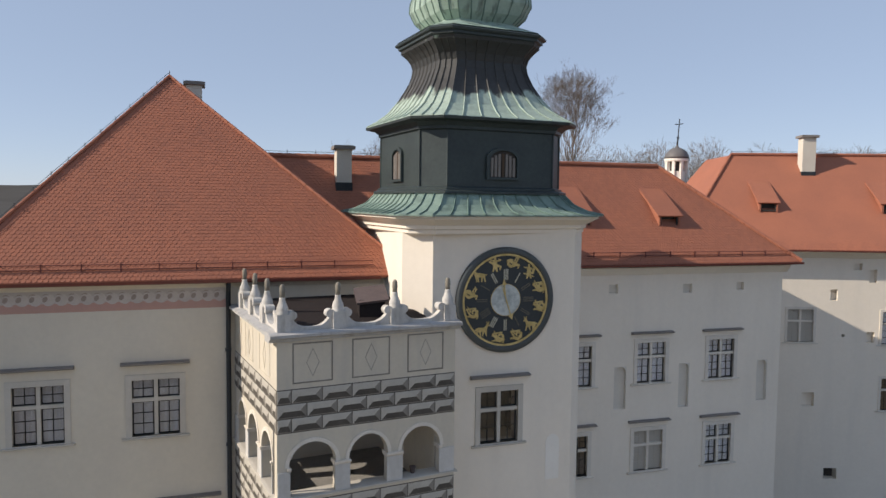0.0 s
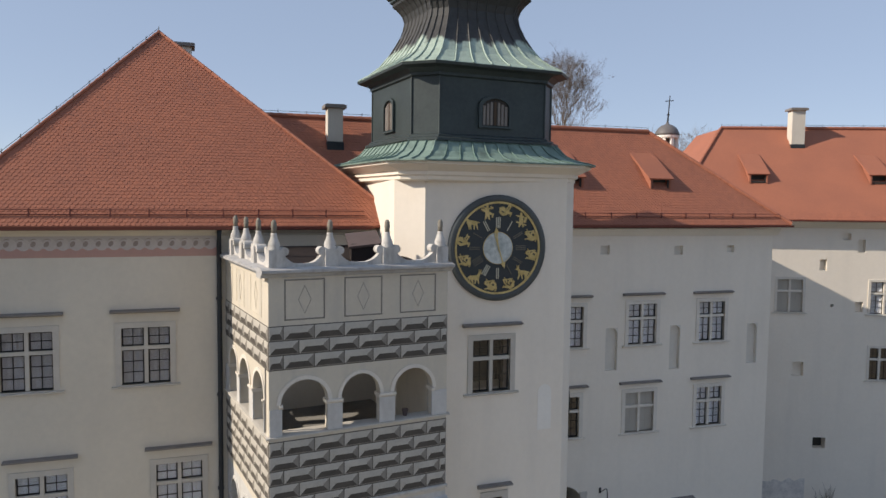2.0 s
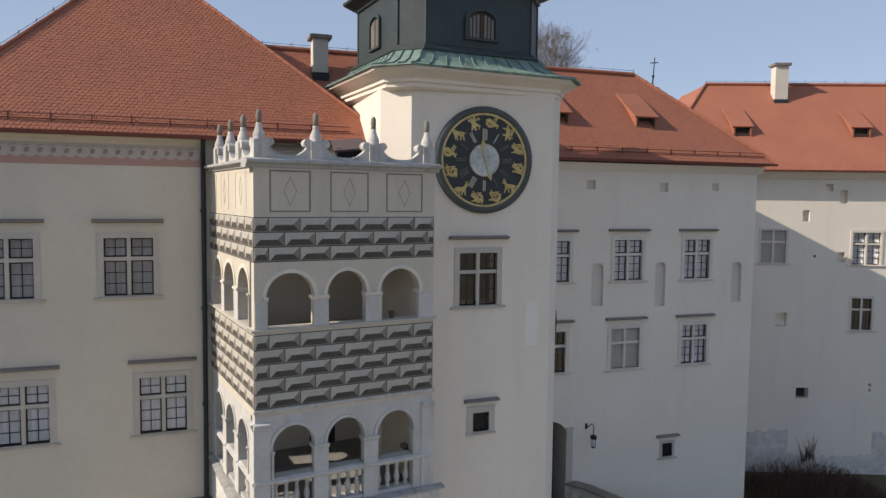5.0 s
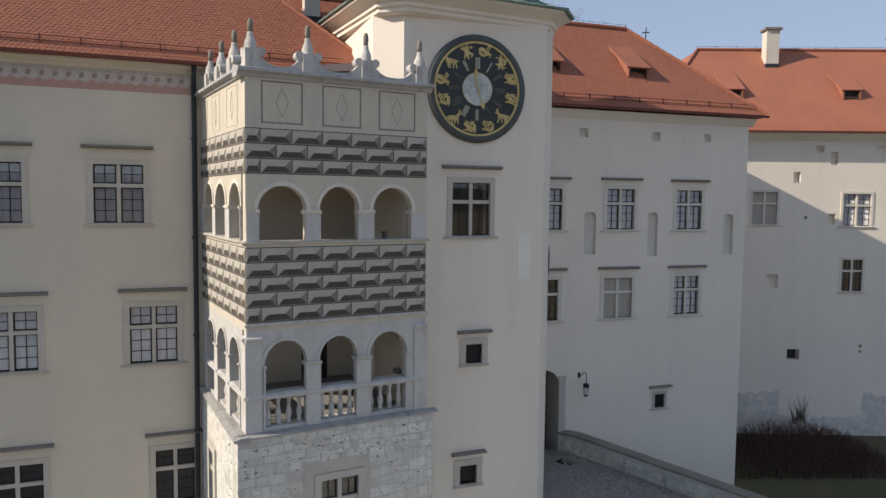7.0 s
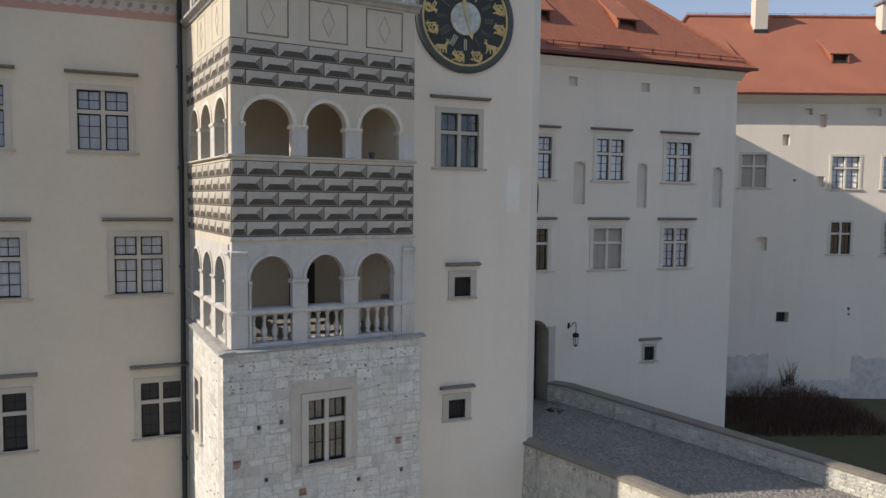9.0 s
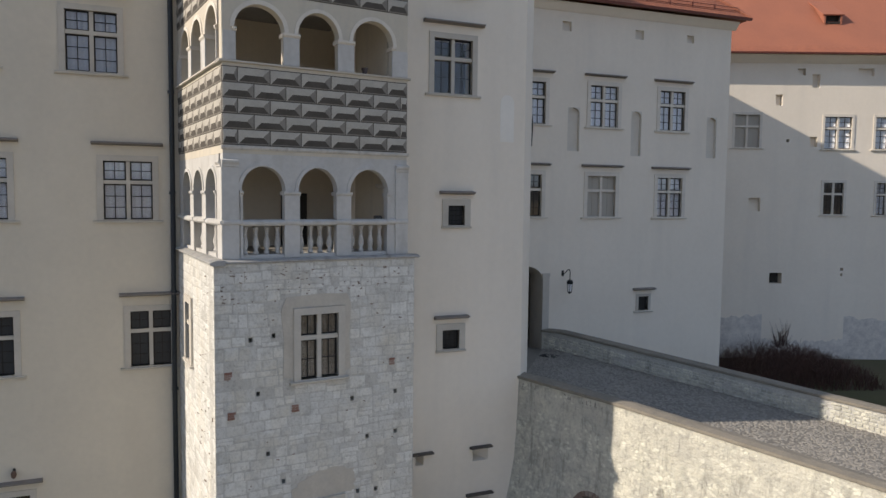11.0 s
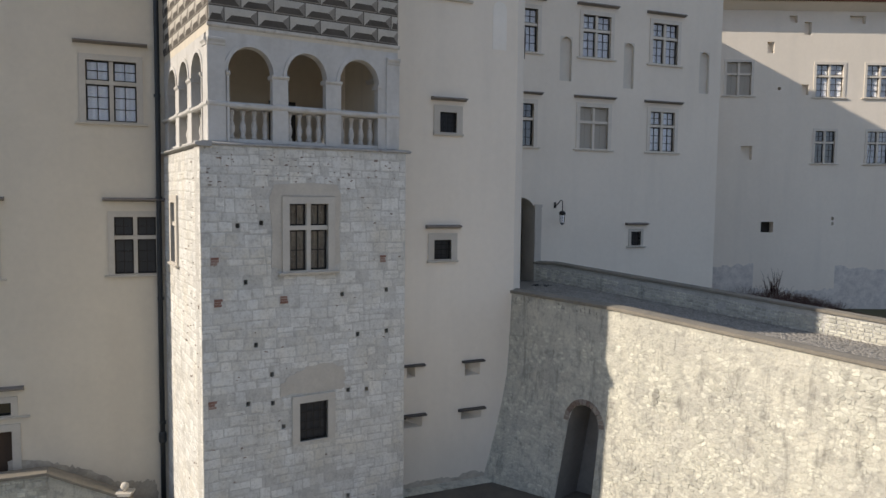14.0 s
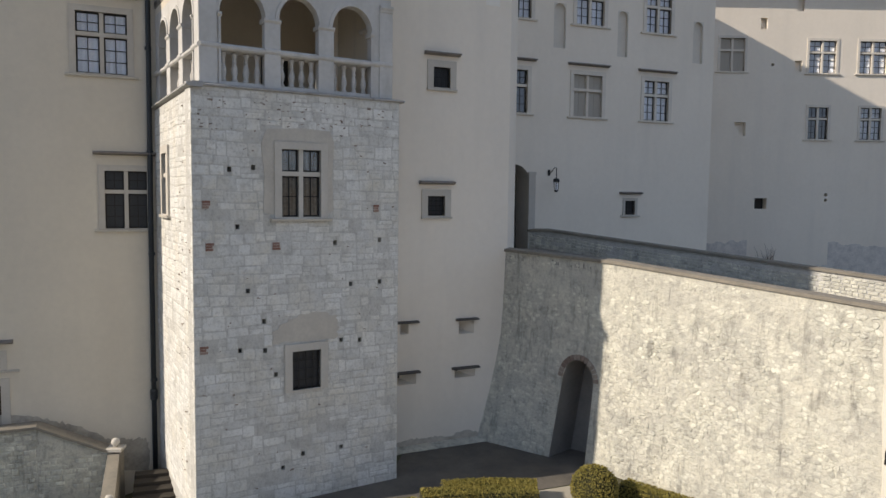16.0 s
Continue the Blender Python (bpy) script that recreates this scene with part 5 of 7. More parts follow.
# painted diamond blocks: pale upper facets, dark lower facets
def block_mesh():
    """A hipped block in a pale margin: dark foot facet, grey end facet, pale top and near end."""
    me = bpy.data.meshes.new("painted_block")
    o = [(0, 0, 0), (1, 0, 0), (1, 0, 1), (0, 0, 1)]
    m = [(0.03, -0.5, 0.075), (0.97, -0.5, 0.075), (0.97, -0.5, 0.93), (0.03, -0.5, 0.93)]
    r = [(0.21, -1, 0.50), (0.79, -1, 0.50), (0.80, -1, 0.60), (0.20, -1, 0.60)]
    ring = lambda a: [(a + i, a + (i + 1) % 4, a + 4 + (i + 1) % 4, a + 4 + i) for i in range(4)]
    me.from_pydata(o + m + r, [], ring(0) + ring(4) + [(8, 9, 10, 11)])
    for mat in (M_DARKPAINT, M_MIDPAINT, M_LIGHTPAINT):
        me.materials.append(mat)
    for k, mi in enumerate((1, 1, 2, 2, 0, 1, 2, 2, 2)):
        me.polygons[k].material_index = mi
    return me


BLOCK = block_mesh()


def painted_blocks(m, u0, u1, z0, rows, h, w, shift):
    """Courses of painted blocks with a grey joint between them."""
    bm = bmesh.new()
    box(bm, u0, u1, -0.006, 0.002, z0 - 0.01, z0 + rows * h + 0.01)
    back = part("painted_band", bm, M_DARKPAINT, loggia, "band of grey-and-white sgraffito blocks")
    back.matrix_basis = m
    for r in range(rows):
        u = u0 + (shift if r % 2 == 0 else shift + w * 0.5) - 2 * w
        while u < u1:
            a, b = max(u + 0.010, u0 + 0.003), min(u + w - 0.010, u1 - 0.003)
            if b - a > 0.06:
                ob = new("painted_block", BLOCK)
                ob.parent = back
                ob.matrix_basis = Matrix.Translation((a, -0.007, z0 + r * h + 0.012)) @ Matrix.Diagonal((b - a, 0.016, h - 0.024, 1))
            u += w


painted_blocks(Matrix.Identity(4), U0, U1, 17.89, 3, 0.365, 0.787, 0.36)
painted_blocks(Matrix.Identity(4), U0, U1, 14.21, 5, 0.371, 0.787, 0.36)
painted_blocks(SF_, -DEEP, 0.0, 17.89, 3, 0.365, 0.787, 0.36)
painted_blocks(SF_, -DEEP, 0.0, 14.21, 5, 0.371, 0.787, 0.36)


def panel(m, a, b, z0, z1, ink):
    """A scratched frame with a lozenge in it."""
    bm = bmesh.new()
    t = 0.035
    holed(bm, a, b, z0, z1, -0.010, 0.002, [(a + t, b - t, z0 + t, z1 - t)])
    p = part("scratched_panel", bm, ink, loggia, "scratched panel with a lozenge")
    p.matrix_basis = m
    c, d, w, h = (a + b) / 2, (z0 + z1) / 2, 0.17, 0.37
    bm = bmesh.new()
    o = [(c - w, d), (c, d - h), (c + w, d), (c, d + h)]
    va = [[bm.verts.new((c + (u - c) * s, y, d + (z - d) * s)) for u, z in o] for s in (1.0, 0.90) for y in (-0.010, 0.002)]
    for i in range(4):
        j = (i + 1) % 4
        for e, f in ((0, 2), (0, 1), (2, 3)):
            bm.faces.new((va[e][i], va[e][j], va[f][j], va[f][i]))
    part("lozenge", bm, M_FAINT if ink is M_MIDPAINT else ink, p)


for a, b in ((-1.53, -0.50), (0.01, 1.05), (1.55, 2.61)):
    panel(Matrix.Identity(4), a, b, 19.12, 20.15, M_MIDPAINT)
# the side panels get a paler line than the front ones
for a, b in ((-5.3, -4.3), (-3.7, -2.7), (-1.9, -0.7)):
    panel(SF_, a, b, 19.12, 20.15, M_PALE_LINE)
# crowning cornice, scalloped parapet and finials
CORN = [(0.0, 20.2), (-0.05, 20.22), (-0.08, 20.28), (-0.20, 20.33), (-0.20, 20.40), (0.0, 20.45), (0.40, 20.45), (0.40, 20.2)]
bm = bmesh.new()
extrude(bm, CORN, U0 - 0.20, U1 + 0.12)
part("cornice", bm, M_ZINCW, loggia, "moulded cornice with sheet metal top")
bm = bmesh.new()
extrude(bm, CORN, -DEEP, -0.0)
c = part("cornice", bm, M_ZINCW, loggia)
c.matrix_basis = SF_ @ Matrix.Translation((0, -0.004, 0.004))


def crest(m, a, b):
    """One dipping parapet bay between two finials, with scroll ends."""
    n = 20
    pts = [(a + (b - a) * i / n, 20.52 + 0.34 * abs(2 * i / n - 1) ** 3) for i in range(n + 1)]
    bm = bmesh.new()
    plate(bm, [(b, 20.44), (a, 20.44)] + pts, 0.06, 0.24)
    p = part("crest", bm, M_WHITEWASH, loggia, "dipping parapet between finials")
    p.matrix_basis = m
    for u in (a + 0.06, b - 0.06):
        bm = bmesh.new()
        disc(bm, 0.11, 0.03, 0.27, 16, (u, 20.84))
        part("scroll", bm, M_WHITEWASH, p)


def finial(m, first=[]):
    if not first:
        bm = bmesh.new()
        box(bm, -0.17, 0.17, -0.02, 0.32, 20.44, 20.88)
        f = part("finial", bm, M_WHITEWASH, loggia, "vase-shaped stone finial")
        for prof, mat in (([(0.165, 20.86), (0.18, 20.90), (0.145, 20.94), (0.152, 20.99), (0.138, 21.06), (0.098, 21.15), (0.072, 21.24), (0.08, 21.28), (0.06, 21.30)], M_WHITEWASH), ([(0.066, 21.29), (0.062, 21.40), (0.078, 21.44), (0.066, 21.48), (0.07, 21.54), (0.035, 21.62)], M_COPING)):
            bm = bmesh.new()
            lathe(bm, prof, 12, Matrix.Translation((0, 0.15, 0)))
            part("vase" if mat is M_WHITEWASH else "tip", bm, mat, f, smooth=True)
        f.matrix_basis = m
        first.append(f)
    else:
        share(first[0], loggia, m)


FINS = [-1.74, -0.32, 1.24, 2.80]
for u in FINS:
    finial(Matrix.Translation((u, 0.0, 0)))
for a, b in zip(FINS, FINS[1:]):
    crest(Matrix.Identity(4), a + 0.17, b - 0.17)
FINS = [-4.55, -3.1, -1.62, -0.15]
for u in FINS[:-1]:
    finial(SF_ @ Matrix.Translation((u, 0.0, 0)))
for a, b in zip([-5.9] + FINS[:-1], FINS):
    crest(SF_, a + 0.17, b - 0.19)
# low roof behind the parapet, with a hatch
bm = bmesh.new()
slab(bm, [(U0 + 0.4, 0.41, 20.24), (U1 - 0.2, 0.41, 20.24), (U1 - 0.2, 4.6, 20.66), (U0 + 0.4, 4.6, 20.66)], 0.08)
part("roof", bm, M_DARKROOF, loggia, "low dark metal roof behind the parapet")
bm = bmesh.new()
box(bm, -0.36, 0.36, -0.30, 0.30, -0.35, 0.26, pose(1.28, 2.0, 20.62, 0, 0, -14))
hatch = part("roof_hatch", bm, M_DARKROOF, loggia, "small roof hatch with a tilted brown lid")
bm = bmesh.new()
box(bm, -0.46, 0.46, -0.42, 0.42, -0.02, 0.05, pose(1.28, 2.0, 20.98, 24, -6, -14))
part("lid", bm, M_HATCH, hatch)

# balustrade
BAL = [(0.055, 0.0), (0.075, 0.02), (0.075, 0.06), (0.045, 0.10), (0.075, 0.20), (0.085, 0.28), (0.05, 0.42), (0.04, 0.46), (0.06, 0.48), (0.04, 0.51), (0.055, 0.60), (0.075, 0.66), (0.075, 0.70)]
bm = bmesh.new()
lathe(bm, BAL, 10)
baluster = part("baluster", bm, M_WHITEWASH, loggia, "turned stone baluster", smooth=True)
baluster.matrix_basis = Matrix.Translation((-1.36, 0.2, 11.52))
for m, spans in ((Matrix.Identity(4), ((-1.5, -0.41), (-0.07, 0.96), (1.31, 2.4))), (SF_, ((-4.68, -3.58), (-3.2, -2.1), (-1.72, -0.62)))):
    for a, b in spans:
        bm = bmesh.new()
        extrude(bm, [(-0.02, 12.24), (-0.06, 12.28), (-0.06, 12.34), (0.02, 12.39), (0.38, 12.39), (0.44, 12.34), (0.44, 12.28), (0.40, 12.22)], a + 0.001, b - 0.001)
        r = part("handrail", bm, M_LIME, loggia)
        r.matrix_basis = m
        bm = bmesh.new()
        extrude(bm, [(0.02, 11.42), (0.02, 11.52), (0.38, 11.52), (0.38, 11.42)], a + 0.001, b - 0.001)
        r = part("plinth", bm, M_LIME, loggia)
        r.matrix_basis = m
        for i in range(4):
            if m == Matrix.Identity(4) and a == -1.5 and i == 0:
                continue
            share(baluster, loggia, m @ Matrix.Translation((a + (b - a) * (i + 0.5) / 4, 0.2, 11.52)))
    ends = [-1.92] + [x for s in spans for x in s] + [2.98] if m == Matrix.Identity(4) else [-DEEP] + [x for s in spans for x in s] + [0.0]
    for a, b in zip(ends[::2], ends[1::2]):
        bm = bmesh.new()
        extrude(bm, [(-0.05, 12.26), (-0.08, 12.30), (-0.08, 12.36), (0.0, 12.40), (0.0, 12.24)], a - 0.02, b + 0.02)
        r = part("rail_block", bm, M_LIME, loggia)
        r.matrix_basis = m

# limestone base with openings
S_WIN = [(0.46, 8.30, 1.02, 1.67), (0.58, 3.90, 0.76, 1.0)]
PUTLOGS = [(-1.31, 9.44), (-0.74, 9.5), (2.64, 7.67), (1.37, 7.63), (-0.89, 6.51), (1.81, 6.53), (2.65, 6.55), (-1.13, 8.07), (-0.5, 5.73), (-1.09, 5.06), (-0.48, 5.0), (1.54, 5.07), (2.07, 5.02), (1.54, 2.2), (0.49, 2.21), (-0.04, 1.94), (-0.21, 4.36)]
BRICKS = [(-1.85, 8.6), (-1.78, 7.6), (-0.18, 7.58), (2.55, 8.51), (-1.94, 5.15)]
rng = random.Random(21)
hole_rects = [(u - w / 2, u + w / 2, z, z + h) for u, z, w, h in S_WIN] + [(u - 0.05, u + 0.05, z - 0.06, z + 0.06) for u, z in PUTLOGS]
B0, B1 = -2.17, 3.20
bm = bmesh.new()
holed(bm, B0, B1, 0.3, 11.334, -0.10, 0.45, hole_rects)
BASE = Matrix.Translation((-0.042, -0.08, 0)) @ Matrix.Diagonal((0.9932, 1, 1, 1))
base = part("stone_base", bm, M_MORTAR, loggia, "tall base of squared limestone blocks")
base.matrix_basis = BASE
SB = BASE @ pose(B0, -0.10, 0, 0, 0, -92.3)
bm = bmesh.new()
holed(bm, -6.2, -0.03, 0.3, 11.28, 0.0, 0.5, [(-4.02, -3.22, 8.28, 9.94)])
side_base = part("stone_base", bm, M_MORTAR, loggia, "sunlit side of the limestone base")
side_base.matrix_basis = SB
bm = bmesh.new()
box(bm, B1 - 0.4, B1, 0.46, 3.0, 0.3, 11.28)
part("stone_base", bm, M_MORTAR, loggia).matrix_basis = BASE
# near-black backing paints the base's inside as unlit
bm = bmesh.new()
box(bm, B0 + 0.52, B1 - 0.42, 1.2, 1.5, 0.3, 11.2)
part("inner_wall", bm, M_DARK, loggia)
window(loggia, 0.46, 8.30, 1.02, 1.67, m=BASE @ Matrix.Translation((0, -0.125, 0)), surround=0.18, sill=0.1, bars=(2, 1, 2), blind="brown curtain behind leaded glass", cloth=M_CURTAIN)
window(loggia, 0.58, 3.90, 0.76, 1.0, m=BASE @ Matrix.Translation((0, -0.125, 0)), surround=0.19, sill=0, split=0, bars=(1, 1, 1), grille=True, glass=M_PANE_D)
window(loggia, -3.62, 8.28, 0.80, 1.66, m=SB @ Matrix.Translation((0, -0.025, 0)), surround=0.2, sill=0.1)
bm = bmesh.new()
extrude(bm, [(-0.17, 11.33), (-0.24, 11.355), (-0.24, 11.385), (-0.06, 11.43), (0.0, 11.43), (0.0, 11.33)], B0 - 0.12, B1 + 0.08)
part("ledge", bm, M_FLASHING, loggia, "projecting ledge with grey metal flashing")
bm = bmesh.new()
extrude(bm, [(-0.02, 11.30), (-0.11, 11.34), (-0.11, 11.38), (0.04, 11.43), (0.26, 11.43), (0.26, 11.30)], -6.2, 0.1)
o = part("ledge", bm, M_FLASHING, loggia)
o.matrix_basis = SB
# smooth mortar patches above the windows
bm = bmesh.new()
ragged = random.Random(77)
edge = [(-0.30, 5.15), (1.38, 5.12), (1.46, 5.4), (1.40, 5.72), (0.98, 5.86), (0.52, 5.88), (0.22, 5.72), (-0.10, 5.62), (-0.28, 5.44)]
edge = [(a[0] + (b[0] - a[0]) * f + ragged.gauss(0, 0.022), a[1] + (b[1] - a[1]) * f + ragged.gauss(0, 0.022)) for a, b in zip(edge, edge[1:] + edge[:1]) for f in (0, 0.2, 0.4, 0.6, 0.8)]
plate(bm, edge, -0.116, -0.10)
part("mortar_patch", bm, M_PATCH, loggia, "smooth patch of grey mortar").matrix_basis = BASE
bm = bmesh.new()
plate(bm, [(-0.50, 8.42), (-0.22, 8.36), (-0.22, 10.16), (1.17, 10.16), (1.17, 8.40), (1.32, 8.46), (1.28, 9.3), (1.33, 10.20), (1.22, 10.46), (0.5, 10.50), (-0.42, 10.44), (-0.55, 10.1), (-0.47, 9.3)], -0.116, -0.10)
part("mortar_patch", bm, M_PATCH, loggia, "smooth patch of grey mortar round the window").matrix_basis = BASE


def stone_meshes(count, seed):
    """Unit stone faces, chipped at the corners, to be scaled into blocks."""
    rng = random.Random(seed)
    made = []
    for k in range(count):
        j = lambda s: rng.uniform(0, s)
        o = [(j(0.06), 0, j(0.11)), (1 - j(0.06), 0, j(0.11)), (1 - j(0.06), 0, 1 - j(0.11)), (j(0.06), 0, 1 - j(0.11))]
        i = [(x + (0.5 - x) * rng.uniform(0.06, 0.16), -rng.uniform(0.75, 1.0), z + (0.5 - z) * rng.uniform(0.10, 0.22)) for x, y, z in o]
        made.append((o + i + [(0.5 + rng.uniform(-0.15, 0.15), -rng.uniform(0.95, 1.15), 0.5 + rng.uniform(-0.15, 0.15))], [(0, 1, 5, 4), (1, 2, 6, 5), (2, 3, 7, 6), (3, 0, 4, 7), (4, 5, 8), (5, 6, 8), (6, 7, 8), (7, 4, 8)]))
    return made


STONES = stone_meshes(8, 5)


def coursed(parent, m, u0, u1, z0, z1, holes, singles, seed, hmin=0.18, hmax=0.36, wmin=0.20, wmax=0.62, proud=0.011, mats=None, name="stone", y=0.0, wave=0.05, g=0.004, smeared=0.0):
    """Rough courses of stones over a wall, some split in two. singles: the (z0, z1) stretch whose stones are objects of their own."""
    mat_one, mat_many = mats or (M_STONE, M_STONE_MANY)
    rng = random.Random(seed)
    data = []
    for v, f in STONES:
        me = bpy.data.meshes.new(name)
        me.from_pydata(v, [], f)
        me.materials.append(mat_one)
        data.append(me)
    verts, faces = [], []
    z, count = z0, 0

    def lay(ca, cb, cz0, cz1):
        nonlocal count
        hit = [q for q in holes if ca < q[1] and cb > q[0] and cz0 < q[3] and cz1 > q[2]]
        if len(hit) > 1:
            return
        if hit:
            q = hit[0]
            if ca < q[0] - 0.08:
                cb = q[0] - 0.004
            elif cb > q[1] + 0.08:
                ca = q[1] + 0.004
            elif cz0 < q[2] - 0.07:
                cz1 = q[2] - 0.004
            elif cz1 > q[3] + 0.07:
                cz0 = q[3] + 0.004
            else:
                return
        k, d = rng.randrange(len(STONES)), proud * rng.uniform(0.35, 1.3)
        if singles and singles[0] <= cz0 <= singles[1] and count < 300:
            ob = new(name, data[k])
            ob.parent = parent
            ob.matrix_basis = m @ Matrix.Translation((ca, y, cz0)) @ Matrix.Diagonal((cb - ca, d, cz1 - cz0, 1))
            count += 1
            return
        n = len(verts)
        for x, yy, zz in STONES[k][0]:
            verts.append(tuple(m @ Vector((ca + x * (cb - ca), y + yy * d, cz0 + zz * (cz1 - cz0)))))
        faces.extend(tuple(i + n for i in f) for f in STONES[k][1])

    while z < z1 - 0.06:
        h = min(rng.uniform(hmin, hmax), z1 - z)
        u = u0 - rng.uniform(0, 0.2)
        while u < u1 - 0.05:
            w = rng.uniform(wmin, wmax)
            a, b = max(u, u0), min(u + w, u1)
            u += w
            if b - a < 0.07:
                continue
            lo = min(max(z + wave * noise.noise(Vector((a * 0.7, z * 2, seed))), z0), z1 - 0.03)
            hi = min(z + h + wave * noise.noise(Vector((a * 0.7, (z + h) * 2, seed))), z1)
            if hi - lo < 0.05 or noise.noise(Vector((a * 0.9, lo * 1.3, seed + 3))) + rng.uniform(-0.45, 0.45) > 0.72 - smeared:
                continue
            if rng.random() < 0.28 and hi - lo > 0.18:
                c = lo + (hi - lo) * rng.uniform(0.35, 0.65)
                lay(a + g, b - g, lo + g, c - g)
                lay(a + g, b - g, c + g, hi - g)
            else:
                lay(a + g, b - g, lo + g, hi - g)
        z += h
    if verts:
        sheet("stones", verts, faces, mat_many, parent, "stuff", "squared limestone blocks in courses")


blocked = [(-0.5, 1.3, 8.18, 10.2), (0.0, 1.16, 3.78, 5.15)] + [(u - 0.06, u + 0.06, z - 0.06, z + 0.06) for u, z in PUTLOGS] + [(u - 0.11, u + 0.11, z - 0.11, z + 0.11) for u, z in BRICKS] + [(-0.3, 1.4, 5.15, 5.8), (-0.5, 1.3, 10.1, 10.46)]
for u, z in BRICKS:
    for i in range(3):
        bm = bmesh.new()
        box(bm, u - 0.10, u + rng.uniform(0.04, 0.11), -0.118, -0.1, z - 0.09 + i * 0.065, z - 0.035 + i * 0.065)
        part("brick", bm, M_BRICK, base)

# ---- bridge ----
bridge = thing("bridge", Matrix.Identity(4), "rubble stone access bridge with low parapets and cobbled deck", "bridge")
WALL_LINE = [(3.72, 23.55), (6.58, 20.0), (11.07, 15.27), (18.0, 7.95)]
TOPS = [7.10, 7.0, 6.46, 5.6]


def along(line, s):
    """A point s metres along a plan line, with its direction."""
    for (x0, y0), (x1, y1) in zip(line, line[1:]):
        d = math.hypot(x1 - x0, y1 - y0)
        if s <= d or (x1, y1) == line[-1]:
            return Vector((x0 + (x1 - x0) * s / d, y0 + (y1 - y0) * s / d, 0)), Vector((x1 - x0, y1 - y0, 0)) / d
        s -= d


def top_at(s):
    lens = [math.hypot(b[0] - a[0], b[1] - a[1]) for a, b in zip(WALL_LINE, WALL_LINE[1:])]
    for k, d in enumerate(lens):
        if s <= d or k == len(lens) - 1:
            return TOPS[k] + (TOPS[k + 1] - TOPS[k]) * s / d
        s -= d


def face_point(s, z, out=0.0):
    """On the battered outer face, s metres from the tower; it flares towards its foot by the tower."""
    p, d = along(WALL_LINE, s)
    nrm = Vector((d.y, -d.x, 0))
    batter = 0.22 + 0.055 * max(0.0, 6.5 - z) + 0.9 * max(0.0, 1 - s / 3.6) * max(0.0, (4.6 - z) / 4.6) ** 1.3
    q = p + nrm * (batter + out)
    return Vector((q.x, q.y, z))


# niche opening on the face, in (s, z)
NA, NB, NZ, NTOP = 3.06, 4.14, 3.50, 4.08
NSEG = [0.0, 0.5, 1.0, 1.5, 2.0, 2.5] + [NA + (NB - NA) * i / 10 for i in range(10)] + [NB] + [4.45 + 0.5 * i for i in range(32)]
bm = bmesh.new()


def niche_top(s):
    if s <= NA or s >= NB:
        return None
    x = (s - (NA + NB) / 2) / ((NB - NA) / 2)
    return NZ + (NTOP - NZ) * math.sqrt(max(0.0, 1 - x * x))


def splay(z, s):
    """Both jambs lean towards the tower at their foot."""
    return 0.10 * (NZ - z) if s == NA else 0.06 * (NZ - z) if s == NB else 0.0


cols = []
for s in NSEG:
    top = top_at(s)
    lo = niche_top(s)
    if s in (NA, NB):
        lo = NZ
    cols.append((s, lo, [bm.verts.new(face_point(s - splay(z, s), z)) for z in ([0.3, 1.0, 1.8, 2.6] if lo is None or s in (NA, NB) else [])], [bm.verts.new(face_point(s, z)) for z in ((lo if lo else 3.55), 4.4, 5.3, top)]))
for (s0, l0, a0, b0), (s1, l1, a1, b1) in zip(cols, cols[1:]):
    for i in range(3):
        bm.faces.new((b0[i], b1[i], b1[i + 1], b0[i + 1]))
    if not (NA <= s0 < NB):
        p, q = a0 + [b0[0]], a1 + [b1[0]]
        for i in range(4):
            bm.faces.new((p[i], q[i], q[i + 1], p[i + 1]))
wall = part("bridge_wall", bm, M_RUBBLE_BACK, bridge, "battered rubble limestone wall")
# niche lining
bm = bmesh.new()
rimp = [(NA - splay(0.3, NA), 0.3), (NA, NZ)] + [(s, niche_top(s)) for s in NSEG if NA < s < NB] + [(NB, NZ), (NB - splay(0.3, NB), 0.3)]
fa = [bm.verts.new(face_point(s, z)) for s, z in rimp]
fb = [bm.verts.new(face_point(s, z, -1.1)) for s, z in rimp]
for i in range(len(rimp) - 1):
    bm.faces.new((fa[i], fa[i + 1], fb[i + 1], fb[i]))
bm.faces.new(fb)
part("niche", bm, M_MORTAR_D, bridge, "deep round-headed niche with brick arch")
n = 15
for i in range(n):
    a0, a1 = math.pi * (i + 0.08) / n, math.pi * (i + 0.92) / n
    mid, w = (NA + NB) / 2, (NB - NA) / 2
    bm = bmesh.new()
    q = []
    for out in (0.03, -0.1):
        for r, a in ((1.0, a0), (1.0, a1), (1.30, a1), (1.30, a0)):
            q.append(bm.verts.new(face_point(mid - w * r * math.cos(a), NZ + (NTOP - NZ + (r - 1) * w) * math.sin(a), out)))
    for f in ((0, 1, 2, 3), (4, 7, 6, 5), (0, 4, 5, 1), (1, 5, 6, 2), (2, 6, 7, 3), (3, 7, 4, 0)):
        bm.faces.new([q[k] for k in f])
    part("brick", bm, M_BRICK_OLD, wall)


# dark run-off streaks below the coping
run = random.Random(88)
bm = bmesh.new()
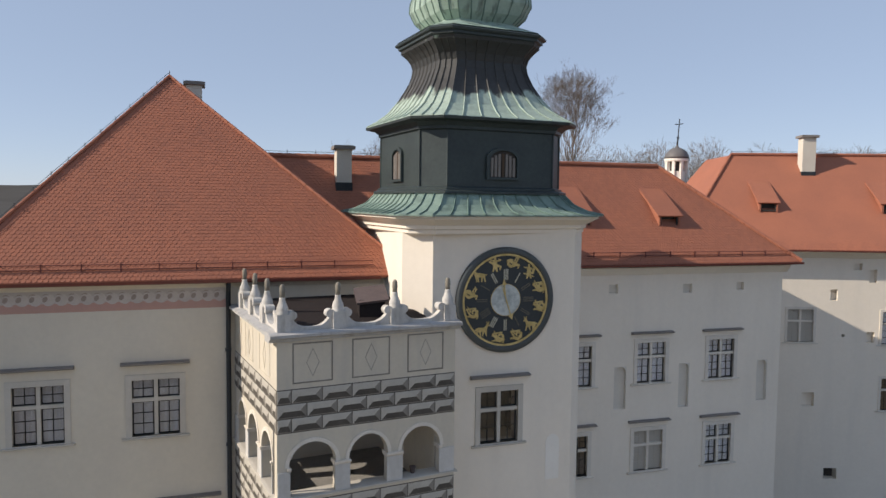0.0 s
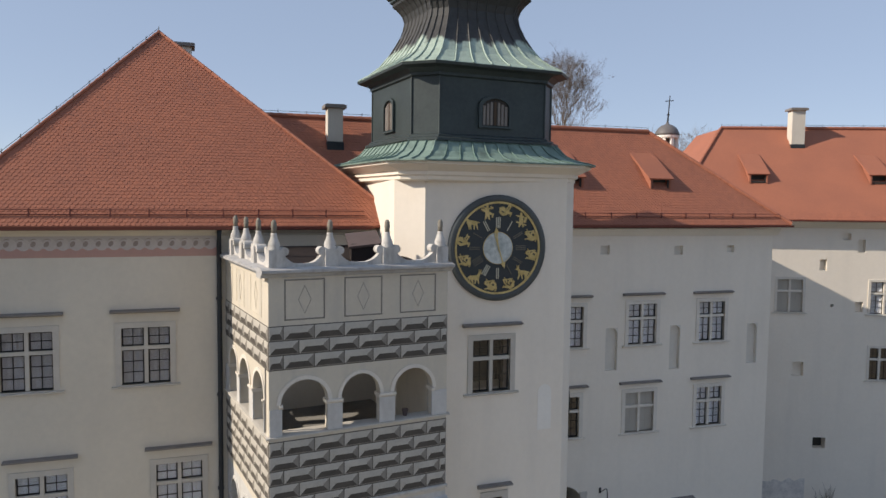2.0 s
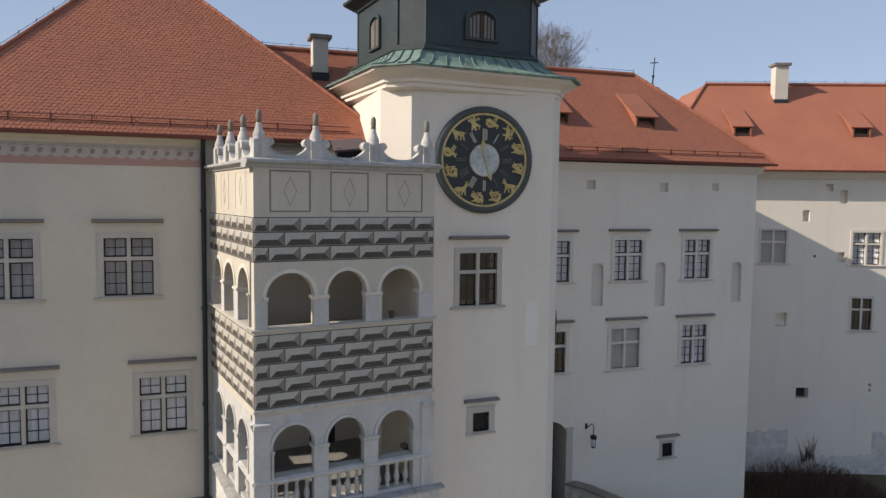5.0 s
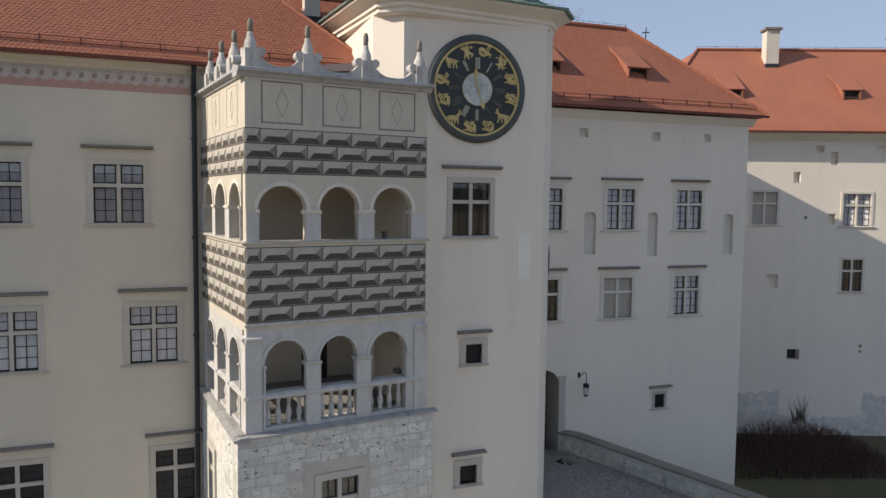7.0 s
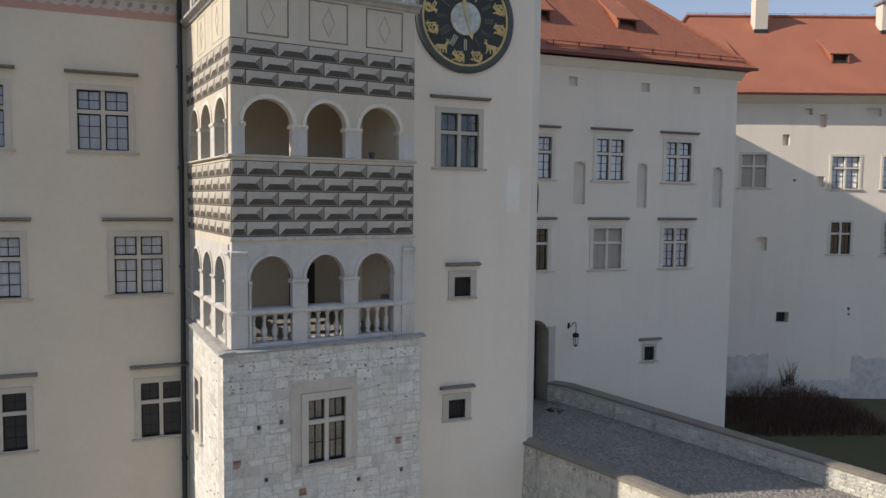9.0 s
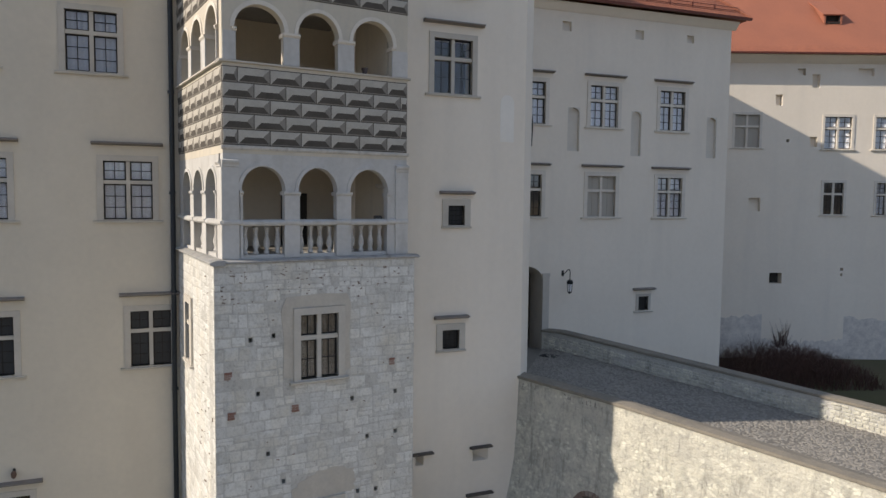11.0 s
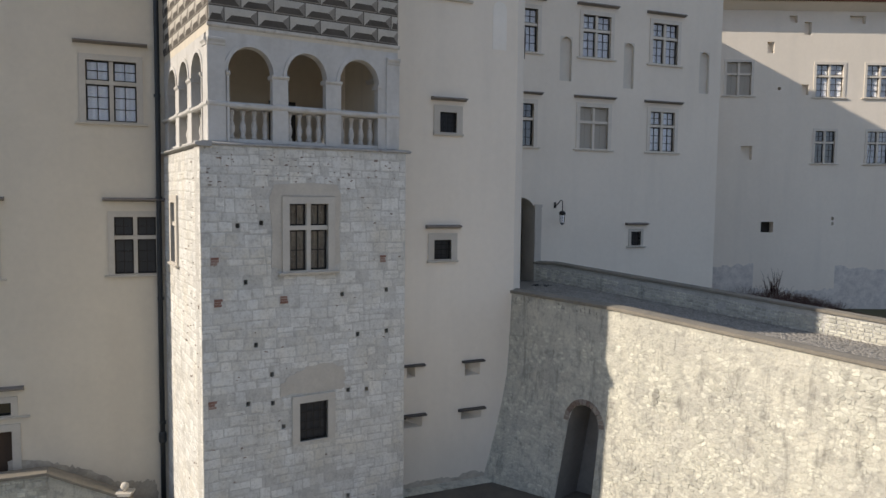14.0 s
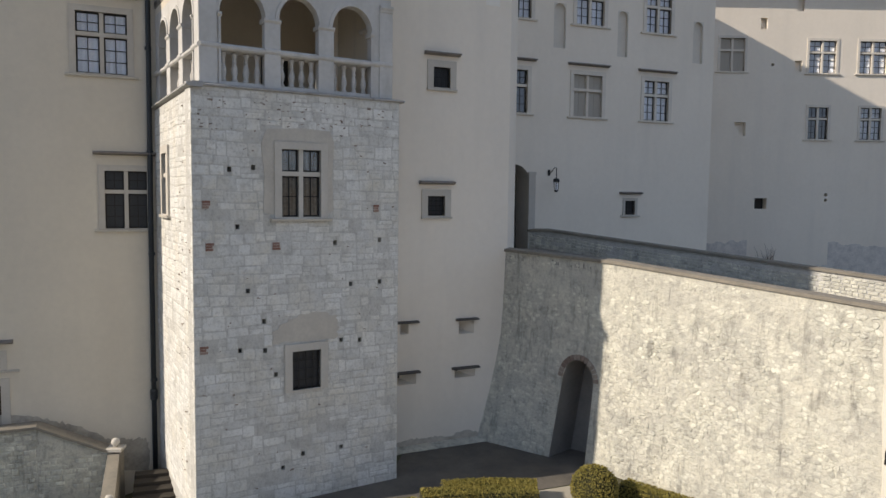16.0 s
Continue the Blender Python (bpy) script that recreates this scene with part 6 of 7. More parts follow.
for i in range(46):
    mid = run.choice((2.55, 2.6, 2.65, 3.15, 3.5, 3.75, 1.2, 0.8)) + run.gauss(0, 0.09)
    head = top_at(mid) - 0.06 - abs(run.gauss(0, 0.25))
    ln, w, n = run.uniform(0.12, 0.75), run.uniform(0.012, 0.035), 6
    left, right = [], []
    for k in range(n + 1):
        f = k / n
        ww = w * math.sin(math.pi * (0.12 + 0.86 * f)) * run.uniform(0.5, 1.3)
        left.append(bm.verts.new(face_point(mid - ww + run.gauss(0, 0.004), head - ln * f, 0.009)))
        right.append(bm.verts.new(face_point(mid + ww + run.gauss(0, 0.004), head - ln * f, 0.009)))
    for k in range(n):
        bm.faces.new((left[k], left[k + 1], right[k + 1], right[k]))
streaks = part("run_off_stain", bm, M_PIT_D, wall, "dark run-off streaks below the coping")
tagged(streaks, kind="stuff")
# smooth rendered pier where the wall turns, with an iron hook
bm = bmesh.new()
rows = []
for i in range(9):
    z = 0.6 + 5.62 * i / 8
    lean = 11.50 - 0.25 * (z - 0.6) / 5.62 + 0.02 * math.sin(i * 2.3)
    rows.append([bm.verts.new(face_point(q, z, o)) for q, o in ((lean, -0.02), (lean + 0.04, 0.04), (13.6, 0.05), (13.6, -0.02))])
for a, b in zip(rows, rows[1:]):
    for i in range(3):
        bm.faces.new((a[i], a[i + 1], b[i + 1], b[i]))
bm.faces.new(rows[-1])
part("pier", bm, M_CHIMNEY, bridge, "smooth pale rendered pier")
bm = bmesh.new()
tube(bm, [face_point(11.56, 3.52, 0.05), face_point(11.52, 3.42, 0.10), face_point(11.49, 3.30, 0.07), face_point(11.50, 3.18, 0.10), face_point(11.48, 3.06, 0.06)], 0.028, 6)
part("iron_hook", bm, M_IRON, bridge, "black iron hook in the wall")


def cell(i, sites, near):
    """The polygon of the points nearer to site i than to any other."""
    cx, cy = sites[i]
    poly = [(cx - 0.3, cy - 0.3), (cx + 0.3, cy - 0.3), (cx + 0.3, cy + 0.3), (cx - 0.3, cy + 0.3)]
    for j in near:
        if j == i:
            continue
        dx, dy = sites[j][0] - cx, sites[j][1] - cy
        lim = (dx * dx + dy * dy) / 2
        out = []
        for (ax, ay), (bx, by) in zip(poly, poly[1:] + poly[:1]):
            da, db = (ax - cx) * dx + (ay - cy) * dy - lim, (bx - cx) * dx + (by - cy) * dy - lim
            if da <= 0:
                out.append((ax, ay))
            if (da < 0 < db) or (db < 0 < da):
                t = da / (da - db)
                out.append((ax + (bx - ax) * t, ay + (by - ay) * t))
        poly = out
        if len(poly) < 3:
            return []
    return poly


def rubble(parent, seed, smax, singles):
    """Irregular rubble: rounded cells of a shaken grid, here proud of the mortar and there smeared over."""
    rng = random.Random(seed)
    flat = 1.6
    sites, bins = [], collections.defaultdict(list)
    z = 0.75 * flat
    while z < 7.1 * flat:
        s = 0.0
        while s < smax:
            if rng.random() < 0.74 + 0.3 * noise.noise(Vector((s * 0.8, z * 0.8, 5))):
                p = (s + rng.gauss(0, 0.035), z + rng.gauss(0, 0.032))
                bins[(int(p[0] / 0.22), int(p[1] / 0.22))].append(len(sites))
                sites.append(p)
            s += rng.uniform(0.08, 0.20)
        z += rng.uniform(0.105, 0.17)
    verts, faces, made = [], [], 0
    for i, (cx, cy) in enumerate(sites):
        bx, by = int(cx / 0.22), int(cy / 0.22)
        near = [j for dx in (-2, -1, 0, 1, 2) for dy in (-2, -1, 0, 1, 2) for j in bins.get((bx + dx, by + dy), ())]
        poly = [(x, y / flat) for x, y in cell(i, sites, near)]
        if len(poly) < 3:
            continue
        s, z = sum(p[0] for p in poly) / len(poly), sum(p[1] for p in poly) / len(poly)
        if z > top_at(s) - 0.10 or s < 0.15 or (s > 11.2 and z < 6.3) or (NA - 0.2 - splay(z, NA) < s < NB + 0.2 and z < NTOP + 0.22):
            continue
        cover = noise.noise(Vector((s * 0.6, z * 0.6, 3.1))) + 0.5 * noise.noise(Vector((s * 2, z * 2, 1.3))) + rng.gauss(0, 0.16)
        if cover > 0.48 or rng.random() < 0.22:
            continue
        rim = []
        for a, b in zip(poly, poly[1:] + poly[:1]):
            if math.hypot(b[0] - a[0], b[1] - a[1]) > 0.02:
                rim += [(a[0] + (b[0] - a[0]) * f, a[1] + (b[1] - a[1]) * f) for f in (0.26, 0.74)]
        if len(rim) < 6:
            continue
        sh = rng.uniform(0.76, 1.0)
        rim = [(s + (a - s) * sh + rng.gauss(0, 0.006), z + (b - z) * sh + rng.gauss(0, 0.005)) for a, b in rim]
        lift = 0.003 + max(0.0, 0.006 - 0.014 * cover) * rng.uniform(0.2, 1.6)
        n, k = len(verts), len(rim)
        v = [tuple(face_point(a, b, -0.008)) for a, b in rim] + [tuple(face_point(s + (a - s) * 0.90, z + (b - z) * 0.90, lift * rng.uniform(0.6, 1.25))) for a, b in rim] + [tuple(face_point(s, z, lift * 1.1 + 0.001))]
        loc = [(t, (t + 1) % k, k + (t + 1) % k, k + t) for t in range(k)] + [(k + t, k + (t + 1) % k, 2 * k) for t in range(k)]
        if singles and made < 290 and 3.9 < s < 9.0 and 1.6 < z < 4.2 and lift > 0.005:
            sheet("stone", v, loc, M_RUBBLE, parent)
            made += 1
        else:
            verts += v
            faces += [tuple(t + n for t in f) for f in loc]
    sheet("stones", verts, faces, M_RUBBLE_MANY, parent, "stuff", "irregular rubble stones bedded in mortar")


def strip(name, line, z_of, width, h, mat, label, over=0.0, side=1.0):
    """Coping slabs along a plan line."""
    total = sum(math.hypot(b[0] - a[0], b[1] - a[1]) for a, b in zip(line, line[1:]))
    s, rng = 0.0, random.Random(7)
    while s < total - 0.1:
        e = min(s + rng.uniform(0.8, 1.1), total)
        bm = bmesh.new()
        q = []
        for t in (s + 0.0015, e - 0.0015):
            p, d = along(line, t)
            nrm = Vector((d.y, -d.x, 0)) * side
            for o, dz in ((over, 0), (over - width, 0), (over - width, h), (over - width * 0.5, h + 0.03), (over, h)):
                c = p + nrm * o
                q.append(bm.verts.new((c.x, c.y, z_of(t) + dz)))
        bm.faces.new(q[:5])
        bm.faces.new(q[5:][::-1])
        for i in range(5):
            j = (i + 1) % 5
            bm.faces.new((q[j], q[i], q[5 + i], q[5 + j]))
        part(name, bm, mat, bridge, label)
        s = e


strip("coping_slab", WALL_LINE, lambda s: top_at(s) - 0.002, 0.56, 0.09, M_COPING, "weathered coping slab", over=0.28)
FAR_LINE = [(6.08, 29.72), (14.1, 22.13), (24.0, 12.7)]


def far_top(s):
    return 7.41 + 0.11 * min(1.0, s / 0.5) - 0.085 * s


# near parapet's inner face and the far parapet
for line, tops, off0, off1 in ((WALL_LINE, top_at, -0.22, -0.24), (FAR_LINE, far_top, 0.20, -0.20)):
    bm = bmesh.new()
    total = sum(math.hypot(b[0] - a[0], b[1] - a[1]) for a, b in zip(line, line[1:]))
    prev = None
    k = int(total / 0.6)
    for i in range(k + 1):
        s = total * i / k
        p, d = along(line, s)
        nrm = Vector((d.y, -d.x, 0))
        foot = 5.0 if line is WALL_LINE else 0.3
        row = [bm.verts.new((p.x + nrm.x * o, p.y + nrm.y * o, z)) for o, z in ((off0, foot), (off0, tops(s)), (off1, tops(s)), (off1, foot))]
        if prev:
            for a in range(3):
                bm.faces.new((prev[a], row[a], row[a + 1], prev[a + 1]))
        prev = row
    part("parapet", bm, M_MORTAR, bridge, "low rubble parapet")
strip("coping_slab", FAR_LINE, lambda s: far_top(s), 0.54, 0.09, M_COPING, "weathered coping slab", over=0.27)
bm = bmesh.new()
box(bm, -0.34, 0.34, -0.26, 0.26, -0.12, 0.03, pose(6.02, 28.2, 6.665, 0, 0, -44))
for i in range(5):
    box(bm, -0.30, 0.30, -0.20 + 0.09 * i, -0.16 + 0.09 * i, 0.031, 0.042, pose(6.02, 28.2, 6.665, 0, 0, -44))
part("drain_cover", bm, M_IRON, bridge, "dark iron drain cover in the deck")
# cobbled deck between the parapets
verts, faces = [], []
k = 30
for i in range(k + 1):
    f = i / k
    p, d = along(WALL_LINE, f * 19.5)
    q, _ = along(FAR_LINE, f * 23.5)
    nrm = Vector((d.y, -d.x, 0))
    a = p - nrm * 0.2
    verts += [(a.x, a.y, top_at(f * 19.5) - 0.62), (q.x, q.y, far_top(f * 23.5) - 0.72)]
for i in range(k):
    faces.append((2 * i, 2 * i + 2, 2 * i + 3, 2 * i + 1))
verts += [(4.4, 29.9, 6.68), (3.7, 24.2, 6.5)]
faces.append((0, 1, len(verts) - 2, len(verts) - 1))
sheet("deck", verts, faces, M_PATH, bridge, label="grey cobbled bridge deck")
rng = random.Random(31)
cv, cf = [], []
for i in range(13000):
    f = rng.random() ** 1.2 * 0.75
    g = rng.random()
    p, d = along(WALL_LINE, f * 19.5)
    q, _ = along(FAR_LINE, f * 23.5)
    a = Vector((p.x - d.y * 0.2, p.y + d.x * 0.2, top_at(f * 19.5) - 0.62)).lerp(Vector((q.x, q.y, far_top(f * 23.5) - 0.72)), g)
    r, n, kk, rot = rng.uniform(0.035, 0.07), len(cv), 5, rng.uniform(0, 6)
    cv += [(a.x + r * math.cos(rot + math.tau * t / kk), a.y + r * math.sin(rot + math.tau * t / kk), a.z - 0.01) for t in range(kk)] + [(a.x + 0.6 * r * math.cos(rot + math.tau * t / kk), a.y + 0.6 * r * math.sin(rot + math.tau * t / kk), a.z + 0.018) for t in range(kk)]
    cf += [(n + t, n + (t + 1) % kk, n + kk + (t + 1) % kk, n + kk + t) for t in range(kk)] + [tuple(range(n + kk, n + 2 * kk))]
sheet("cobbles", cv, cf, M_COBBLE, bridge, "stuff", "small grey cobbles")

# ---- ground: one sheet, moat, banks, valley and wooded hills ----
def ground_height(x, y):
    r = math.hypot(x, y)
    z = 1.0
    if x > 8 and y > 24:
        z += 2.9 * min(1.0, max(0.0, (y - 26) / 9)) * min(1.0, (x - 8) / 4)
    if x < -4.2 and y < 24:
        z -= min(1.3, (-4.2 - x) * 0.45)
    if y > 46:
        z = max(z, min(16.0, 4 + (y - 46) * 0.6))
    if r > 160:
        k = min(1.0, (r - 160) / 420)
        z = z * (1 - k) + k * (20 + 14 * noise.noise(Vector((x * 0.0022, y * 0.0022, 0.3))) + 8 * noise.noise(Vector((x * 0.011, y * 0.011, 2))))
        z += max(0.0, k) * 8 * (0.5 + 0.5 * math.sin(x * 0.004 + 1))
    if r > 1200:
        z += 18
    return z


steps = [-4500, -2600, -1700, -1200, -900, -750, -650, -560, -480, -400, -330, -270, -220, -180, -140, -100, -70, -50, -40] + [-32 + 2 * i for i in range(46)] + [70, 85, 100, 120, 140, 180, 220, 270, 330, 400, 480, 560, 650, 750, 900, 1200, 1700, 2600, 4500]
nx = len(steps)
gv = [(x, y, ground_height(x, y)) for y in steps for x in steps]
gf = [(j * nx + i, j * nx + i + 1, (j + 1) * nx + i + 1, (j + 1) * nx + i) for j in range(nx - 1) for i in range(nx - 1)]
ground = sheet("ground", gv, gf, (M_GROUND, M_FOREST, M_FIELD), None, "structure", "dry grass and bare earth in the moat, wooded hills far off")
for p in ground.data.polygons:
    far = math.hypot(p.center.x, p.center.y)
    p.material_index = 2 if p.center.y < 6 and 24 < far < 330 else 1 if far > 110 else 0

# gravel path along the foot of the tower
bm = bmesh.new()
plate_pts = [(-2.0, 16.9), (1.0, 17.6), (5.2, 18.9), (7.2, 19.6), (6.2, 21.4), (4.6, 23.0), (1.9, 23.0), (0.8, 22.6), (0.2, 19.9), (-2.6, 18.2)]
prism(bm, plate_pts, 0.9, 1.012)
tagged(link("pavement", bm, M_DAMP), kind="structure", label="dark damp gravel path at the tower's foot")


# garden parterre in front of the castle
bm = bmesh.new()
prism(bm, [(-4.1, -45), (45, -45), (20, 4), (7.4, 17.0), (5.2, 18.85), (1.0, 17.55), (-2.0, 16.85), (-4.1, 15.9)], 0.9, 1.008)
tagged(link("pavement_garden", bm, M_GRAVEL), kind="structure", label="pale raked garden gravel")


# ---- garden: hedges, clipped ball, steps ----
def leaves(name, points, size, mat, parent, seed):
    """Small leaf blades scattered at (point, normal) pairs."""
    rng = random.Random(seed)
    v, f = [], []
    for p, nrm in points:
        t = Vector((rng.gauss(0, 1), rng.gauss(0, 1), rng.gauss(0, 1)))
        a = nrm.cross(t).normalized()
        b = (nrm * rng.uniform(0.2, 1.0) + a.cross(nrm) * rng.uniform(-1, 1)).normalized()
        s, n = size * rng.uniform(0.7, 1.3), len(v)
        v += [tuple(p - a * s * 0.4), tuple(p + b * s * 0.5 - a * s * 0.1), tuple(p + b * s), tuple(p + b * s * 0.5 + a * s * 0.5)]
        f.append((n, n + 1, n + 2, n + 3))
    return sheet(name, v, f, mat, parent)


def hedge(path, width, height, seed):
    """A clipped box hedge along a plan line."""
    rng = random.Random(seed)
    h = thing("hedge", Matrix.Translation((path[0][0], path[0][1], 1.0)), "low clipped box hedge, yellow-green with brown tips", "hedge", "box hedges")
    o = Vector((path[0][0], path[0][1], 1.0))
    total = sum(math.hypot(b[0] - a[0], b[1] - a[1]) for a, b in zip(path, path[1:]))
    bm = bmesh.new()
    prev = None
    k = max(3, int(total / 0.3))
    pts = []
    for i in range(k + 1):
        p, d = along(path, total * i / k)
        nrm = Vector((d.y, -d.x, 0))
        w, t = width / 2 * rng.uniform(0.92, 1.05), height * rng.uniform(0.95, 1.04)
        row = [bm.verts.new(p + nrm * a * w - Vector((o.x, o.y, 0)) + Vector((0, 0, b * t))) for a, b in ((1, -0.02), (1, 0.85), (0.8, 0.97), (-0.8, 0.97), (-1, 0.85), (-1, -0.02))]
        if prev:
            for a in range(5):
                bm.faces.new((prev[a], row[a], row[a + 1], prev[a + 1]))
        else:
            bm.faces.new(row)
        prev = row
    bm.faces.new(prev[::-1])
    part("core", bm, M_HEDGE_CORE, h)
    for i in range(int(total * 2600)):
        p, d = along(path, total * rng.random())
        nrm = Vector((d.y, -d.x, 0))
        if rng.random() < 0.5:
            q, nn = p + nrm * rng.uniform(-1, 1) * width / 2 + Vector((0, 0, height * rng.uniform(0.95, 1.03))), Vector((0, 0, 1))
        else:
            s = rng.choice((-1, 1))
            q, nn = p + nrm * s * width / 2 * rng.uniform(0.97, 1.06) + Vector((0, 0, height * rng.random())), nrm * s
        pts.append((q - Vector((o.x, o.y, 0)), nn))
    leaves("foliage", pts, 0.045, M_HEDGE, h, seed)


hedge([(0.9, 17.35), (2.3, 17.5), (3.85, 17.45)], 0.55, 0.50, 1)
hedge([(1.5, 18.05), (2.7, 18.15), (3.95, 18.0)], 0.40, 0.45, 2)
hedge([(-2.4, 15.9), (-0.6, 16.7), (0.8, 17.1)], 0.5, 0.42, 3)
hedge([(6.3, 18.1), (8.0, 16.2), (9.8, 14.3)], 0.5, 0.38, 4)
ball = thing("clipped_bush", Matrix.Translation((5.36, 17.6, 1.0)), "round clipped box bush, yellow-green", "bush")
bm = bmesh.new()
bmesh.ops.create_icosphere(bm, subdivisions=3, radius=0.55)
for v in bm.verts:
    v.co = v.co * (1 + 0.05 * noise.noise(v.co * 4)) + Vector((0, 0, 0.42))
    v.co.z = max(v.co.z, -0.02)
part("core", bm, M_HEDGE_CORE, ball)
rng = random.Random(8)
pts = []
for i in range(5200):
    d = Vector((rng.gauss(0, 1), rng.gauss(0, 1), rng.gauss(0, 1))).normalized()
    q = d * 0.56 * rng.uniform(0.97, 1.06) + Vector((0, 0, 0.42))
    if q.z > 0:
        pts.append((q, d))
leaves("foliage", pts, 0.05, M_HEDGE, ball, 9)

# garden wall with coping on the left, post with ball, steps
garden = thing("garden_wall", Matrix.Identity(4), "pale stone garden wall with mossy coping", "wall")
GW = [(-14.0, 18.9), (-9.64, 20.49), (-7.84, 20.98)]
GT = [2.32, 2.32, 1.42]
for k in range(2):
    (x0, y0), (x1, y1) = GW[k], GW[k + 1]
    d = Vector((x1 - x0, y1 - y0, 0)).normalized()
    nrm = Vector((d.y, -d.x, 0))
    bm = bmesh.new()
    q = []
    for (x, y), t in ((GW[k], GT[k]), (GW[k + 1], GT[k + 1])):
        for o, z in ((0.15, -0.5), (0.15, t), (-0.2, t), (-0.2, -0.5)):
            q.append(bm.verts.new((x + nrm.x * o, y + nrm.y * o, z)))
    for f in ((0, 1, 2, 3), (7, 6, 5, 4), (0, 4, 5, 1), (1, 5, 6, 2), (2, 6, 7, 3)):
        bm.faces.new([q[i] for i in f])
    part("masonry", bm, M_RUBBLE_BACK, garden)
    bm = bmesh.new()
    q = []
    for (x, y), t in ((GW[k], GT[k]), (GW[k + 1], GT[k + 1])):
        for o, z in ((0.24, t), (0.24, t + 0.08), (-0.28, t + 0.10), (-0.28, t)):
            q.append(bm.verts.new((x + nrm.x * o, y + nrm.y * o, z)))
    for f in ((0, 1, 2, 3), (7, 6, 5, 4), (0, 4, 5, 1), (1, 5, 6, 2), (2, 6, 7, 3), (3, 7, 4, 0)):
        bm.faces.new([q[i] for i in f])
    part("coping", bm, M_COPING, garden)
    ln = math.hypot(x1 - x0, y1 - y0)
    ang = math.degrees(math.atan2(y1 - y0, x1 - x0))
    if k == 0:
        coursed(garden, pose(x0 + nrm.x * 0.15, y0 + nrm.y * 0.15, 0, 0, 0, ang), 0, ln, 0.3, 2.26, [], None, 41, hmin=0.10, hmax=0.20, wmin=0.12, wmax=0.34, proud=0.024, g=0.009, smeared=0.1, mats=(M_RUBBLE, M_RUBBLE_MANY), wave=0.08)
    else:
        coursed(garden, pose(x0 + nrm.x * 0.15, y0 + nrm.y * 0.15, 0, 0, 0, ang), 0, ln, 0.3, 1.44, [], (0.3, 1.5), 42, hmin=0.10, hmax=0.20, wmin=0.12, wmax=0.34, proud=0.024, g=0.009, smeared=0.1, mats=(M_RUBBLE, M_RUBBLE_MANY), wave=0.08)
post = thing("stone_post", Matrix.Translation((-7.70, 20.95, -0.24)), "square stone post with ball finial", "post")
bm = bmesh.new()
box(bm, -0.17, 0.17, -0.17, 0.17, 0.2, 1.72)
part("shaft", bm, M_COPING, post)
bm = bmesh.new()
box(bm, -0.22, 0.22, -0.22, 0.22, 1.72, 1.80)
part("cap", bm, M_DRESSED, post)
bm = bmesh.new()
lathe(bm, [(0.05, 1.80), (0.05, 1.84), (0.10, 1.88), (0.125, 1.95), (0.10, 2.03), (0.03, 2.07)], 12)
part("ball", bm, M_DRESSED, post, smooth=True)
low = thing("stair_wall", Matrix.Identity(4), "sloping stone string wall beside the steps", "wall")
bm = bmesh.new()
prism(bm, [(-7.53, 20.75), (-7.87, 20.8), (-7.0, 17.6), (-6.66, 17.7)], 0.2, [1.42, 1.42, 0.80, 0.80])
part("masonry", bm, M_COPING, low)
bm = bmesh.new()
lathe(bm, [(0.05, 0.98), (0.11, 1.04), (0.12, 1.12), (0.09, 1.2), (0.02, 1.23)], 12, Matrix.Translation((-6.95, 18.35, 0.0)))
part("ball", bm, M_DRESSED, low, "stone ball on the string wall", smooth=True)
stairs = thing("stairs", Matrix.Identity(4), "worn stone steps between wall and loggia", "stairs")
# the steps catch the sun here, so their shade is in the base colour
for i in range(8):
    t = i * 0.34
    bm = bmesh.new()
    x, y, z = -7.15 + 0.25 * i * 0.34, 20.9 - t, 0.85 - 0.10 * i
    box(bm, 0, 2.0 + 0.1 * (i % 2), -0.36, 0.0, z - 0.4, z, pose(x, y, 0, 0, 0, 14))
    part("step", bm, M_SHADED_STEP, stairs)

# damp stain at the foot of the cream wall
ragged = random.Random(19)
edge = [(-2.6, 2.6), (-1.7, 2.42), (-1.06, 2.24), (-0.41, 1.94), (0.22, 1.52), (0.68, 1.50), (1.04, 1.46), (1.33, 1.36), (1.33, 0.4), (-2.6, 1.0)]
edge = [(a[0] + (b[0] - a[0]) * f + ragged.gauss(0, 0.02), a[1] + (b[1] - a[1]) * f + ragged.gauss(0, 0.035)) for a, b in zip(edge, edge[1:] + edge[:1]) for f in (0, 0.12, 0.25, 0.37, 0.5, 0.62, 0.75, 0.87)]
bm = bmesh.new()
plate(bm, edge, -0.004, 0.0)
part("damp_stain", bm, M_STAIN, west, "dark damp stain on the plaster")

# ---- small fittings on the walls ----
sconce = thing("wall_lamp", LW @ Matrix.Translation((-2.86, -0.004, 4.96)), "small rusty brown lamp on the cream wall above the door", "wall lamp")
bm = bmesh.new()
box(bm, -0.035, 0.035, -0.02, 0.0, 0.02, 0.12)
part("back_plate", bm, M_IRON, sconce)
bm = bmesh.new()
tube(bm, [(0, -0.015, 0.09), (0, -0.08, 0.14), (0, -0.12, 0.10)], 0.012, 5)
part("arm", bm, M_IRON, sconce)
bm = bmesh.new()
lathe(bm, [(0.015, 0.10), (0.055, 0.06), (0.075, -0.01), (0.06, -0.09), (0.02, -0.14)], 10, Matrix.Translation((0, -0.12, 0)))
part("shade", bm, M_RUST, sconce, "rusty brown metal shade")

lamp = thing("wall_lamp", LOGGIA @ Matrix.Translation((2.566, 0.72, 12.32)), "small dark lamp on the end wall of the loggia", "wall lamp")
bm = bmesh.new()
box(bm, -0.03, 0.0, -0.05, 0.05, -0.10, 0.12)
part("back_plate", bm, M_IRON, lamp)
bm = bmesh.new()
box(bm, -0.20, -0.03, -0.07, 0.07, 0.02, 0.15)
